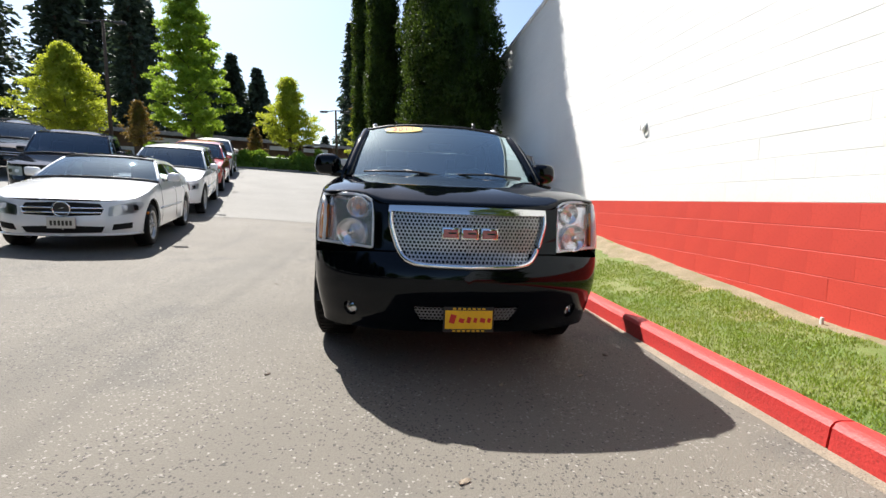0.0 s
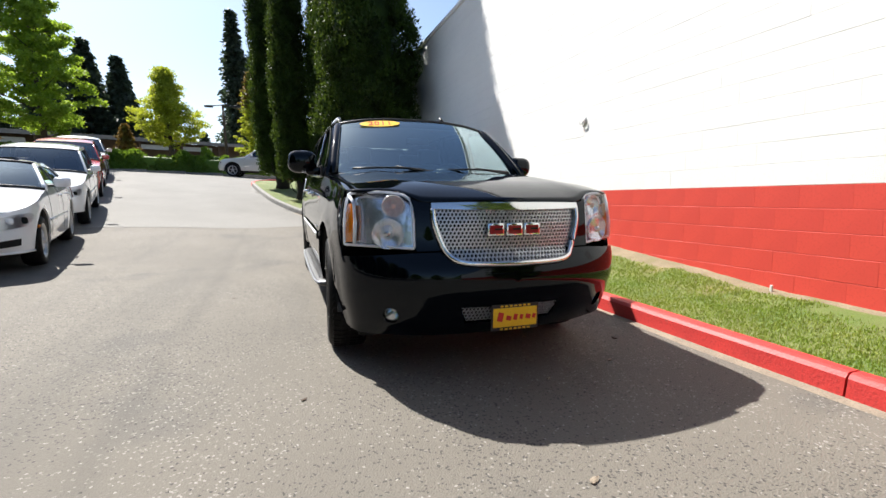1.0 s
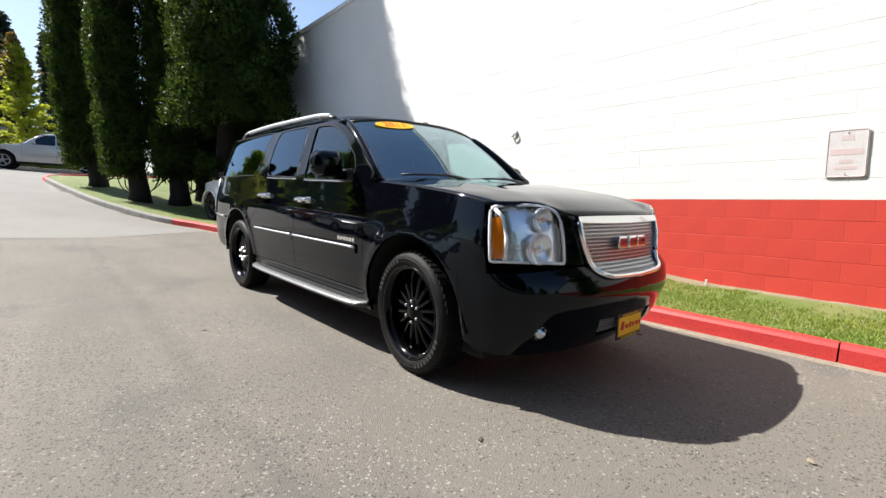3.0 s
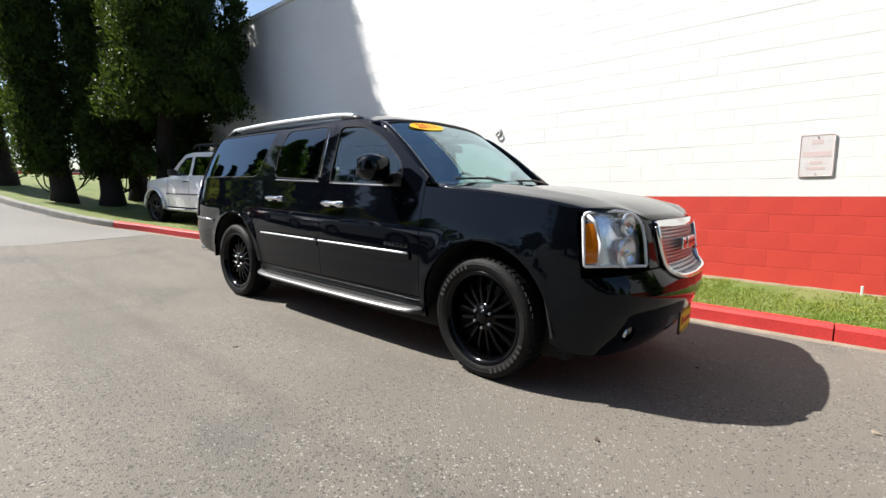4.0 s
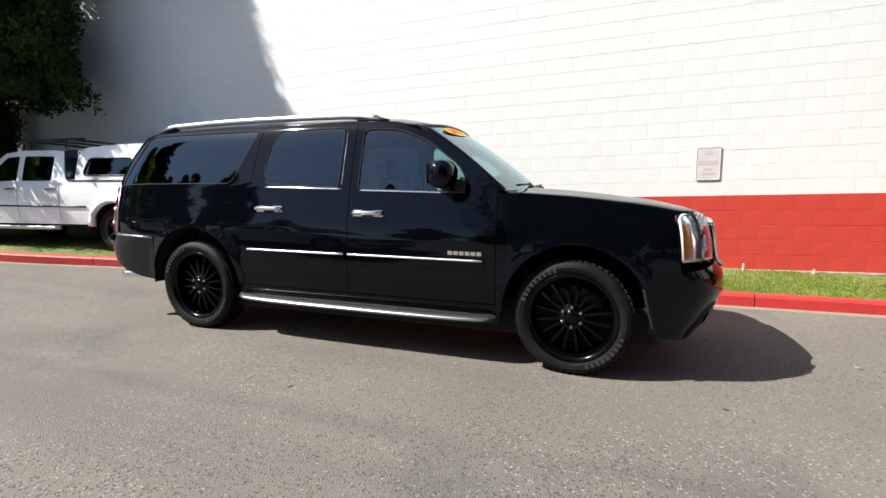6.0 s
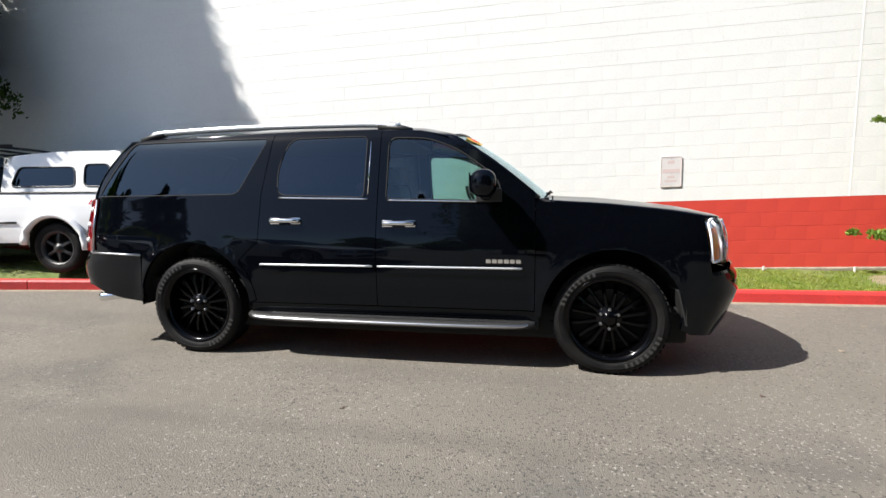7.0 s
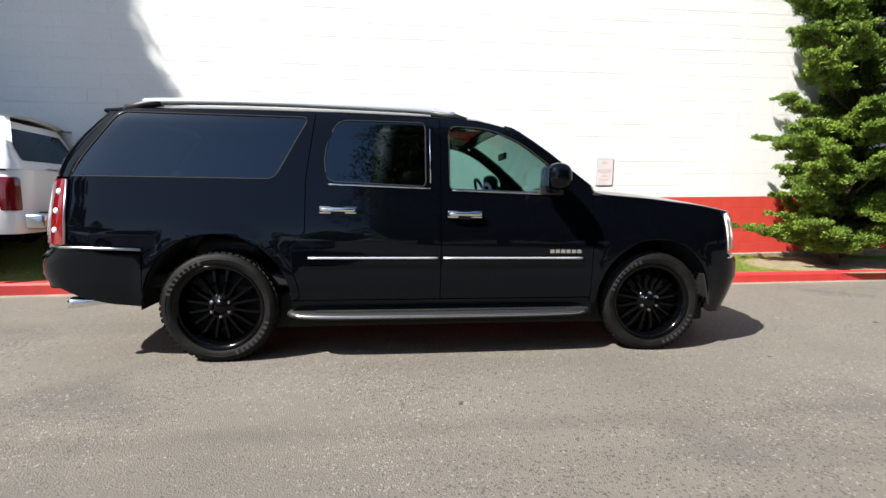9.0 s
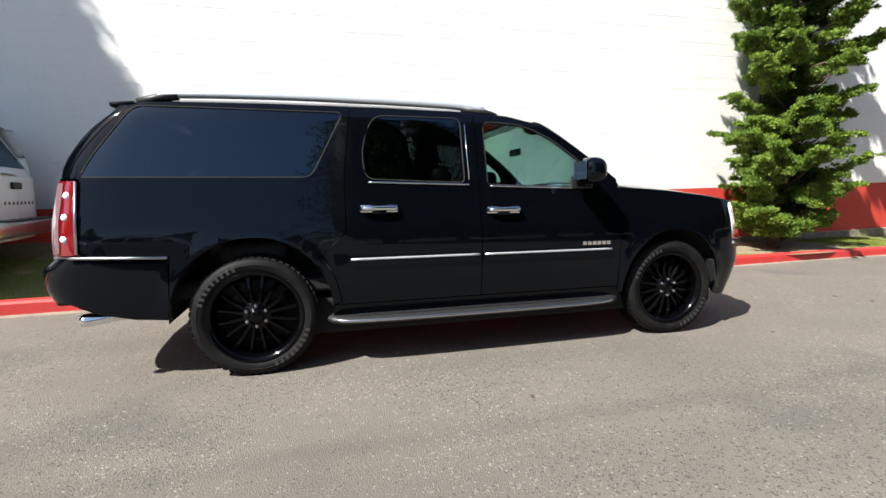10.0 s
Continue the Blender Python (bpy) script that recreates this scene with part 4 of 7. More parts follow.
# windscreen between cowl and roof
ws_rows = []
for i in range(13):
    v = i / 12
    row = []
    for j in range(25):
        u = -1 + j / 12
        low = Vector((u * 0.845, 0.53 - 0.17 * (1 - u * u), 1.254 + 0.018 * (1 - u * u)))
        top = Vector((u * 0.725, 1.185 - 0.09 * (1 - u * u), 1.752 + 0.058 * (1 - abs(u) ** 3)))
        p = low.lerp(top, v)
        p.z += 0.028 * math.sin(math.pi * v)
        row.append(p)
    ws_rows.append(row)
glass = patch("windscreen", ws_rows, WINDSCREEN, suv, "clear windscreen with a dealer sticker")
glass.visible_shadow = False
for sgn in (1, -1):
    line = [Vector((sgn * (0.870 - 0.135 * v), 0.52 + 0.69 * v, 1.252 + 0.507 * v + 0.03 * math.sin(math.pi * v))) for v in (0, 0.15, 0.3, 0.5, 0.7, 0.85, 0.93, 1.0)]
    part("windscreen_pillar", sweep(line, [0.038] * 6 + [0.034, 0.018], 10), BLACK_PAINT, suv, smooth=True)
part("windscreen_seal", sweep(ws_rows[0], 0.012, 6), BLACK_PLASTIC, suv, smooth=True)
part("windscreen_header", sweep(ws_rows[-1], 0.014, 6), BLACK_PLASTIC, suv, smooth=True)
# sticker with the model year on the windscreen
c = Vector(ws_rows[11][6]).lerp(Vector(ws_rows[10][6]), 0.4)
a = (Vector(ws_rows[11][5]) - Vector(ws_rows[11][7])).normalized() * -1
b = (Vector(ws_rows[12][6]) - Vector(ws_rows[9][6])).normalized()
n = a.cross(b).normalized()
frame_m = Matrix((a, b, n)).transposed().to_4x4()
frame_m.translation = c + n * 0.006
bm = bmesh.new()
bmesh.ops.create_circle(bm, cap_ends=True, segments=40, radius=1.0, matrix=Matrix.Diagonal((0.19, 0.062, 1, 1)))
bmesh.ops.transform(bm, matrix=frame_m, verts=bm.verts)
sticker = part("year_sticker", bm, YELLOW, suv, "yellow oval sticker")
for k, digit in enumerate("2011"):
    words(digit, 0.105, 0.001, "year_digit", RED_INK, sticker, frame_m @ pose(-0.087 + 0.058 * k, 0, 0.003))
# wipers
for x0, x1 in ((-0.72, -0.02), (0.0, 0.70)):
    pts = [(x0 + (x1 - x0) * k / 6, 0.44 - 0.06 * math.sin(math.pi * k / 6) + 0.02 * k / 6, 1.305 + 0.012 * math.sin(math.pi * k / 6)) for k in range(7)]
    w = part("wiper", sweep(pts, 0.009, 6), BLACK_PLASTIC, suv, smooth=True)
    part("wiper_arm", sweep([(x1 - 0.02, 0.40, 1.290), ((x0 + x1) / 2 + 0.1, 0.40, 1.315), ((x0 + x1) / 2, 0.40, 1.325)], 0.011, 6), BLACK_PLASTIC, w, smooth=True)
# front bumper with openings
Q = lambda q: S0 + q
low_open = [(Q(0.0), 0.355), (Q(0.30), 0.36), (Q(0.335), 0.475), (Q(0.0), 0.478)]
fog_c = (Q(0.762), 0.420)
fog_hole = [(fog_c[0] + 0.050 * math.cos(a), fog_c[1] + 0.050 * math.sin(a)) for a in np.linspace(0, 2 * math.pi, 18, endpoint=False)]
bumper = [(Q(0), 0.478), (Q(0.335), 0.475), (Q(0.30), 0.36), (Q(0), 0.355), (Q(0), 0.27), (Q(0.5), 0.27), (Q(0.9), 0.285), (-0.55, 0.30), (-0.475, 0.34), (-0.478, 0.42)] + [p for p in arc(0, 0.42, 0.485, 178, 138, 6)] + [(-0.645, 0.752), (Q(0.62), 0.785), (Q(0.42), 0.79), (Q(0.33), 0.722), (Q(0), 0.708)]
sh.panel("front_bumper", bumper, BLACK_PAINT, suv, [fog_hole], joined=True, gap=0, label="gloss black front bumper")
# painted front between grille and lamps
face = [(Q(0.335), 0.725), (Q(0.42), 0.795), (Q(0.60), 0.792), (Q(0.609), 0.80), (Q(0.618), 0.97), (Q(0.632), 1.04), (Q(0.66), 1.098), (Q(0.60), 1.076), (Q(0.52), 1.070), (Q(0.515), 1.0), (Q(0.46), 0.86), (Q(0.40), 0.77)]
sh.panel("front_panel", face, BLACK_PAINT, suv)
# grille: bright frame, punched plate, dark behind
gl_line = [(Q(0.505), 1.035), (Q(0.497), 0.96), (Q(0.462), 0.86), (Q(0.42), 0.785), (Q(0.36), 0.745), (Q(0.25), 0.728), (Q(0.0), 0.722)]
pts = [sh.at(s, z, 0.012) for s, z in gl_line]
loop = spline([(p.x, p.y, p.z) for p in pts], 5)
loop = loop + [Vector((-p.x, p.y, p.z)) for p in loop[::-1][1:]]
grille = part("grille", sweep(loop, 0.017, 8), CHROME, suv, "bright chrome grille surround", True)
bar = [(Q(0), 1.028), (Q(0.3), 1.03), (Q(0.515), 1.035), (Q(0.515), 1.068), (Q(0.3), 1.072), (Q(0), 1.073)]
sh.panel("grille_bar", bar, CHROME, grille, joined=True, gap=0, lift=0.028, thick=0.05, label="chrome bar over the grille")
plate = [(Q(0), 0.725), (Q(0.36), 0.745), (Q(0.46), 0.855), (Q(0.50), 0.96), (Q(0.505), 1.035), (Q(0), 1.035)]
sh.panel("grille_back", plate, DARK, grille, joined=True, gap=0, lift=-0.035, thick=0.005)


def punched(poly, pitch, lift, name, parent, mat, web=0.36):
    """A plate full of round holes over a polygon of (s, z), mirrored."""
    verts, faces = [], []
    s0, s1 = min(p[0] for p in poly), max(p[0] for p in poly)
    z0, z1 = min(p[1] for p in poly), max(p[1] for p in poly)
    row = 0
    z = z0
    while z < z1 + pitch:
        q = -pitch * 0.5 if row % 2 else 0.0
        while q < s1 - s0 + pitch:
            s = s0 + q
            if inside(poly, max(s, s0 + 1e-4), z):
                rim, hole = [], []
                for k in range(6):
                    a = radians(30 + 60 * k)
                    rim.append((q + pitch / math.sqrt(3) * math.cos(a), z + pitch / math.sqrt(3) * math.sin(a)))
                    hole.append((q + pitch * web * math.cos(a), z + pitch * web * math.sin(a)))
                for sgn in (1, -1):
                    if sgn < 0 and q < 0:
                        continue
                    o = len(verts)
                    for ring, li in ((rim, lift), (hole, lift), (hole, lift - 0.014)):
                        for qq, zz in ring:
                            p = sh.at(S0 + abs(qq), zz, li)
                            verts.append(((p.x if qq >= 0 else -p.x) * sgn, p.y, p.z))
                    for k in range(6):
                        k2 = (k + 1) % 6
                        for r0 in (0, 6):
                            f = (o + r0 + k, o + r0 + k2, o + r0 + 6 + k2, o + r0 + 6 + k)
                            faces.append(f if sgn > 0 else f[::-1])
            q += pitch
        z += pitch * 0.866
        row += 1
    return mesh_object(name, verts, faces, mat, parent, "punched chrome mesh", smooth=False)


punched(plate, 0.0245, 0.0, "grille_mesh", grille, GRILLE_METAL, 0.40)
punched([(Q(0), 0.365), (Q(0.295), 0.37), (Q(0.325), 0.468), (Q(0), 0.470)], 0.0245, -0.012, "lower_grille", suv, GRILLE_METAL, 0.40)
sh.panel("lower_grille_back", [(Q(0), 0.345), (Q(0.32), 0.35), (Q(0.35), 0.485), (Q(0), 0.488)], DARK, suv, joined=True, gap=0, lift=-0.05, thick=0.005)
# emblem as three plain red blocks in bright frames
for k in (-1, 0, 1):
    c = sh.at(Q(abs(k) * 0.118), 0.915, 0.03)
    e = part("emblem", block((0.108, 0.016, 0.075), (k * 0.118, c.y, c.z), 0.006, turn=(-6, 0, 0)), CHROME, grille, "chrome edged emblem block", True)
    part("emblem_face", block((0.088, 0.010, 0.052), (k * 0.118, c.y - 0.006, c.z), 0.004, turn=(-6, 0, 0)), EMBLEM_RED, e, "red emblem face")
    part("emblem_slot", block((0.05, 0.008, 0.010), (k * 0.118 + 0.012, c.y - 0.0085, c.z + 0.003), 0.001, turn=(-6, 0, 0)), DARK, e)
# dealer plate
c = sh.at(Q(0), 0.40, 0.006)
number_plate = part("number_plate", block((0.315, 0.012, 0.160), (0.015, c.y - 0.012, 0.392), 0.006), BLACK_PLASTIC, suv, "black plate frame")
part("plate_face", block((0.292, 0.006, 0.116), (0.015, c.y - 0.018, 0.392), 0.004), YELLOW, number_plate, "yellow dealer plate")
for x, w, z, h in ((-0.10, 0.05, 0.398, 0.055), (-0.045, 0.045, 0.388, 0.028), (0.0, 0.035, 0.392, 0.036), (0.04, 0.03, 0.390, 0.030), (0.085, 0.045, 0.390, 0.028), (0.125, 0.03, 0.390, 0.028)):
    part("plate_mark", block((w * 0.72, 0.003, h), (0.015 + x, c.y - 0.022, z), 0.001, turn=(0, 14, 0)), RED_INK, number_plate)
for z in (0.461, 0.322):
    for k in range(7):
        part("frame_mark", block((0.018, 0.003, 0.010), (0.015 - 0.09 + 0.03 * k, c.y - 0.019, z), 0.0), YELLOW, number_plate)
# fog lamps
for sgn in (1, -1):
    c, n = sh.at(*fog_c, -0.042), sh.normal(*fog_c)
    rim = part("fog_lamp", lathe([(-0.05, 0.0), (-0.045, 0.03), (-0.012, 0.052), (0.004, 0.060), (0.008, 0.064), (-0.03, 0.066)], 28), CHROME, suv, "round chrome fog lamp", True)
    d = Vector((n.x * sgn, n.y, n.z * 0))
    rim.matrix_basis = Matrix.Translation((c.x * sgn, c.y, c.z)) @ d.to_track_quat("X", "Z").to_matrix().to_4x4() @ Matrix.Diagonal((1, 0.72, 0.72, 1))
    lens = part("lens", lathe([(0.0, 0.055), (0.012, 0.035), (0.016, 0.0)], 24), LENS_CLEAR, rim, smooth=True)
# headlamps that wrap the corner
lamp = rounded([(Q(0.612), 0.803), (-0.655, 0.815), (-0.640, 1.0), (-0.622, 1.120), (Q(0.86), 1.132), (Q(0.72), 1.124), (Q(0.635), 1.085), (Q(0.620), 0.97)], [0.02, 0.02, 0.05, 0.05, 0.05, 0.05, 0.05, 0.05])
for sgn in (1, -1):
    house = sh.panel("headlamp", lamp, LAMP_CHROME, suv, gap=0.004, lift=-0.055, thick=0.01, sides=(sgn,), label="clear headlamp with chrome reflectors")[0]
    ring = shrunk(lamp, 0.006)
    sh.strip("lamp_rim", ring, 0.009, REFLECTOR, house, sides=(sgn,), lift=-0.012, closed=True)
    sh.panel("lamp_lens", lamp, LENS_CLEAR, house, gap=0.003, lift=0.001, thick=0.004, sides=(sgn,))[0].visible_shadow = False
    amber = rounded([(-0.675, 0.835), (-0.662, 0.835), (-0.648, 1.0), (-0.640, 1.05), (-0.70, 1.06), (-0.735, 0.95), (-0.735, 0.84)], 0.015)
    sh.strip("lamp_divider", [(-0.748, 0.83), (-0.748, 0.95), (-0.715, 1.06), (-0.66, 1.10)], 0.011, REFLECTOR, house, sides=(sgn,), lift=-0.012)
    sh.panel("indicator", amber, LENS_AMBER, house, gap=0, lift=-0.014, thick=0.03, sides=(sgn,), label="amber indicator")
    for (q, z, r, mat) in ((0.79, 0.89, 0.082, LAMP_CHROME), (0.76, 1.045, 0.062, LAMP_CHROME)):
        c, n = sh.at(Q(q), z, -0.02), sh.normal(Q(q), z)
        bowl = part("reflector", lathe([(-0.03, 0.0), (-0.028, r * 0.4), (-0.01, r * 0.85), (0.0, r), (0.006, r * 1.06), (-0.01, r * 1.08)], 28), mat, house, smooth=True)
        d = Vector((n.x * sgn * 0.5, n.y, 0)).normalized()
        bowl.matrix_basis = Matrix.Translation((c.x * sgn, c.y, c.z)) @ d.to_track_quat("X", "Z").to_matrix().to_4x4()
        bulb = part("bulb", lathe([(-0.02, 0.0), (0.0, r * 0.30), (0.012, r * 0.22), (0.018, 0.0)], 16), LENS_DIM if z > 1 else CHROME, bowl, smooth=True)
# mirrors
for sgn in (1, -1):
    m = part("door_mirror", block((0.250, 0.185, 0.195), (sgn * (1.092 if sgn < 0 else 1.04), 0.895, 1.372), 0.080, 5), BLACK_PAINT, suv, "gloss black door mirror", True)
    part("mirror_arm", block((0.16, 0.075, 0.07), (sgn * 0.985, 0.885, 1.292), 0.022), BLACK_PAINT, m, smooth=True)
    part("mirror_glass", block((0.165, 0.006, 0.135), (sgn * (1.095 if sgn < 0 else 1.043), 0.986, 1.374), 0.002), CHROME, m)
    part("mirror_foot", block((0.02, 0.19, 0.10), (sgn * 0.935, 0.87, 1.292), 0.008), BLACK_PLASTIC, m)
# running boards
for sgn in (1, -1):
    pts = spline([(0.95 * sgn, 0.56, 0.345), (1.005 * sgn, 0.68, 0.335), (1.02 * sgn, 1.2, 0.33), (1.02 * sgn, 2.2, 0.33), (1.005 * sgn, 2.70, 0.335), (0.95 * sgn, 2.79, 0.345)], 5)
    step = part("running_board", sweep([(x - 0.055 * sgn, y, z) for x, y, z in pts], 0.075, 10, flat=0.42), BLACK_PLASTIC, suv, "black running board with bright edge", True)
    part("step_edge", sweep([(x + 0.012 * sgn, y, z + 0.004) for x, y, z in pts], 0.014, 8, flat=0.9), SATIN, step, smooth=True)
    for k in range(3):
        part("step_rib", block((0.012, 1.9, 0.006), (sgn * (0.935 + 0.025 * k), 1.68, 0.364), 0.002), BLACK_PLASTIC, step)
# roof rails
for sgn in (1, -1):
    e = lambda s: sh.at(s, roof_edge(s))
    pts = [Vector((sgn * (e(s).x - 0.085), s, roof_edge(s) + dz)) for s, dz in ((1.50, 0.028), (1.60, 0.052), (1.78, 0.064), (2.0, 0.070), (2.6, 0.074), (3.2, 0.076), (3.74, 0.074), (3.86, 0.066), (3.98, 0.036))]
    rail = part("roof_rail", sweep(spline(pts[1:-1], 4), 0.023, 10, flat=1.1), RAIL, suv, "satin silver roof rail", True)
    part("rail_foot", sweep([p - Vector((0, 0, 0.012)) for p in pts[:3]], 0.026, 8, flat=1.0), BLACK_PLASTIC, rail, smooth=True)
    part("rail_foot", sweep([p - Vector((0, 0, 0.012)) for p in pts[-3:]], 0.026, 8, flat=1.0), BLACK_PLASTIC, rail, smooth=True)
# tail lamps, rear bumper, tailgate
tail = rounded([(4.268, 0.848), (4.282, 1.294), (4.455, 1.294), (4.485, 1.05), (4.465, 0.838)], 0.02)
for sgn in (1, -1):
    tl = sh.panel("tail_lamp", tail, LENS_RED, suv, gap=0.003, lift=0.012, thick=0.04, sides=(sgn,), label="red tail lamp with clear edge")[0]
    edge = [(4.272, 0.855), (4.276, 1.05), (4.286, 1.288)]
    sh.panel("clear_lens", rounded([(4.375, 0.86), (4.385, 1.06), (4.375, 1.28), (4.440, 1.28), (4.470, 1.05), (4.450, 0.85)], 0.015), LENS_GREY, tl, gap=0, lift=0.017, thick=0.01, sides=(sgn,), label="clear lamp section")
    sh.strip("lamp_edge", edge, 0.009, SATIN, tl, sides=(sgn,), lift=0.012)
    for z in (0.945, 1.075, 1.205):
        c = sh.at(4.345, z, 0.012)
        part("lamp_dot", lathe([(0.0, 0.022), (0.008, 0.016), (0.01, 0.0)], 12, (0, 0, 0)), REFLECTOR, tl, smooth=True).matrix_basis = Matrix.Translation((c.x * sgn, c.y, c.z)) @ Vector((sgn * 0.9, 0.4, 0)).to_track_quat("X", "Z").to_matrix().to_4x4()
rb = [(3.80, 0.415), (4.0, 0.430), (4.2, 0.475), (4.36, 0.545), (4.6, 0.56), (S1 - 0.5, 0.55), (S1, 0.54), (S1, 0.815), (4.50, 0.825), (4.26, 0.832), (3.79, 0.82)]
sh.panel("rear_bumper", rb, BLACK_PAINT, suv, joined=True, gap=0.002, label="black rear bumper")
sh.strip("bumper_trim", [(3.79, 0.820), (4.0, 0.826), (4.16, 0.830), (4.3, 0.832), (4.5, 0.824), (4.7, 0.82)], 0.010, SATIN, suv, lift=0.006)
gate = [(4.475, 0.845), (4.495, 1.05), (4.465, 1.30), (4.462, 1.31), (4.445, 1.50), (4.405, 1.775), (S1, 1.775), (S1, 0.835)]
rear_glass = rounded([(4.56, 1.30), (4.46, 1.71), (S1, 1.71), (S1, 1.30)], [0.03, 0.03, 0, 0])
sh.panel("tailgate", gate, BLACK_PAINT, suv, joined=True, gap=0.002)
sh.panel("rear_screen", rear_glass, DARK_GLASS, suv, joined=True, gap=0, lift=0.006, thick=0.004)
# rear corner between the quarter window and the tailgate, and the roof spoiler
cor = [(4.157, roof_edge(4.15) - 0.004), (4.252, 1.62), (4.337, 1.40), (4.352, 1.308), (4.458, 1.308), (4.44, 1.50), (4.40, 1.775)]
sh.panel("rear_corner", cor, BLACK_PAINT, suv, gap=0.002, label="dark wrapped corner of the tailgate glass")
part("spoiler", block((1.22, 0.20, 0.032), (0, 4.07, 1.806), 0.014, turn=(-6, 0, 0)), BLACK_PAINT, suv, smooth=True)
# aerial, exhaust, mud guards
part("aerial", sweep([(0.42, 1.5, 1.868), (0.42, 1.56, 1.915), (0.42, 1.62, 1.932)], [0.022, 0.014, 0.006], 8, flat=1.0), BLACK_PLASTIC, suv, smooth=True)
part("exhaust", sweep([(-0.70, 3.85, 0.455), (-0.78, 4.04, 0.448), (-0.875, 4.30, 0.432), (-0.885, 4.325, 0.430)], [0.036, 0.042, 0.050, 0.040], 16, flat=0.85), CHROME, suv, "chrome exhaust tip", True)
for sgn in (1, -1):
    part("mud_flap", block((0.22, 0.015, 0.26), (sgn * 0.86, -0.47, 0.50), 0.006, turn=(-14, 0, 0)), BLACK_PLASTIC, suv)
# underside and cabin
part("underbody", block((1.70, 4.1, 0.27), (0, 1.5, 0.345), 0.03), DARK, suv)
part("engine_bay", block((1.1, 1.0, 0.6), (0, -0.30, 0.72), 0.05), DARK, suv)
part("cabin_floor", block((1.75, 3.9, 0.10), (0, 2.5, 0.58), 0.02), DARK, suv)
part("headliner", block((1.34, 2.3, 0.03), (0, 2.75, 1.79), 0.01), HEADLINER, suv)
dash = part("dashboard", block((1.62, 0.55, 0.42), (0, 0.80, 1.06), 0.10, 4), LEATHER, suv, smooth=True)
bm = bmesh.new()
ring = sweep([(0.40 + 0.19 * math.cos(a), 1.12 + 0.07 * math.sin(a), 1.22 + 0.175 * math.sin(a)) for a in np.linspace(0, 2 * math.pi, 28, endpoint=False)], 0.016, 8, closed=True)
wheel_ob = part("steering_wheel", ring, LEATHER, suv, smooth=True)
part("spoke", block((0.34, 0.03, 0.05), (0.40, 1.11, 1.21), 0.012), LEATHER, wheel_ob)
part("boss", block((0.13, 0.05, 0.12), (0.40, 1.10, 1.20), 0.02), LEATHER, wheel_ob)
part("rear_view_mirror", block((0.23, 0.03, 0.065), (0, 1.02, 1.60), 0.012), BLACK_PLASTIC, suv)
for x in (-0.42, 0.42):
    for y in (1.72, 2.62):
        seat = part("seat", block((0.54, 0.55, 0.18), (x, y - 0.14, 0.78), 0.06, 3), LEATHER, suv, "black leather seat", True)
        part("backrest", block((0.50, 0.17, 0.66), (x, y + 0.17, 1.10), 0.07, 3, turn=(-10, 0, 0)), LEATHER, seat, smooth=True)
        part("headrest", block((0.27, 0.11, 0.19), (x, y + 0.26, 1.52), 0.045, 3, turn=(-8, 0, 0)), LEATHER, seat, smooth=True)
bench = part("bench_seat", block((1.30, 0.5, 0.2), (0, 3.35, 0.78), 0.06, 3), LEATHER, suv, smooth=True)
part("bench_back", block((1.30, 0.16, 0.62), (0, 3.62, 1.08), 0.06, 3, turn=(-10, 0, 0)), LEATHER, bench, smooth=True)
# wheels
for sgn in (1, -1):
    wheel(suv, (sgn * 0.855, 0.0, TR), TR, 0.265, 0.296, RIM_BLACK, 8, sgn, turn=-4)
    wheel(suv, (sgn * 0.855, WB, TR), TR, 0.265, 0.296, RIM_BLACK, 8, sgn)

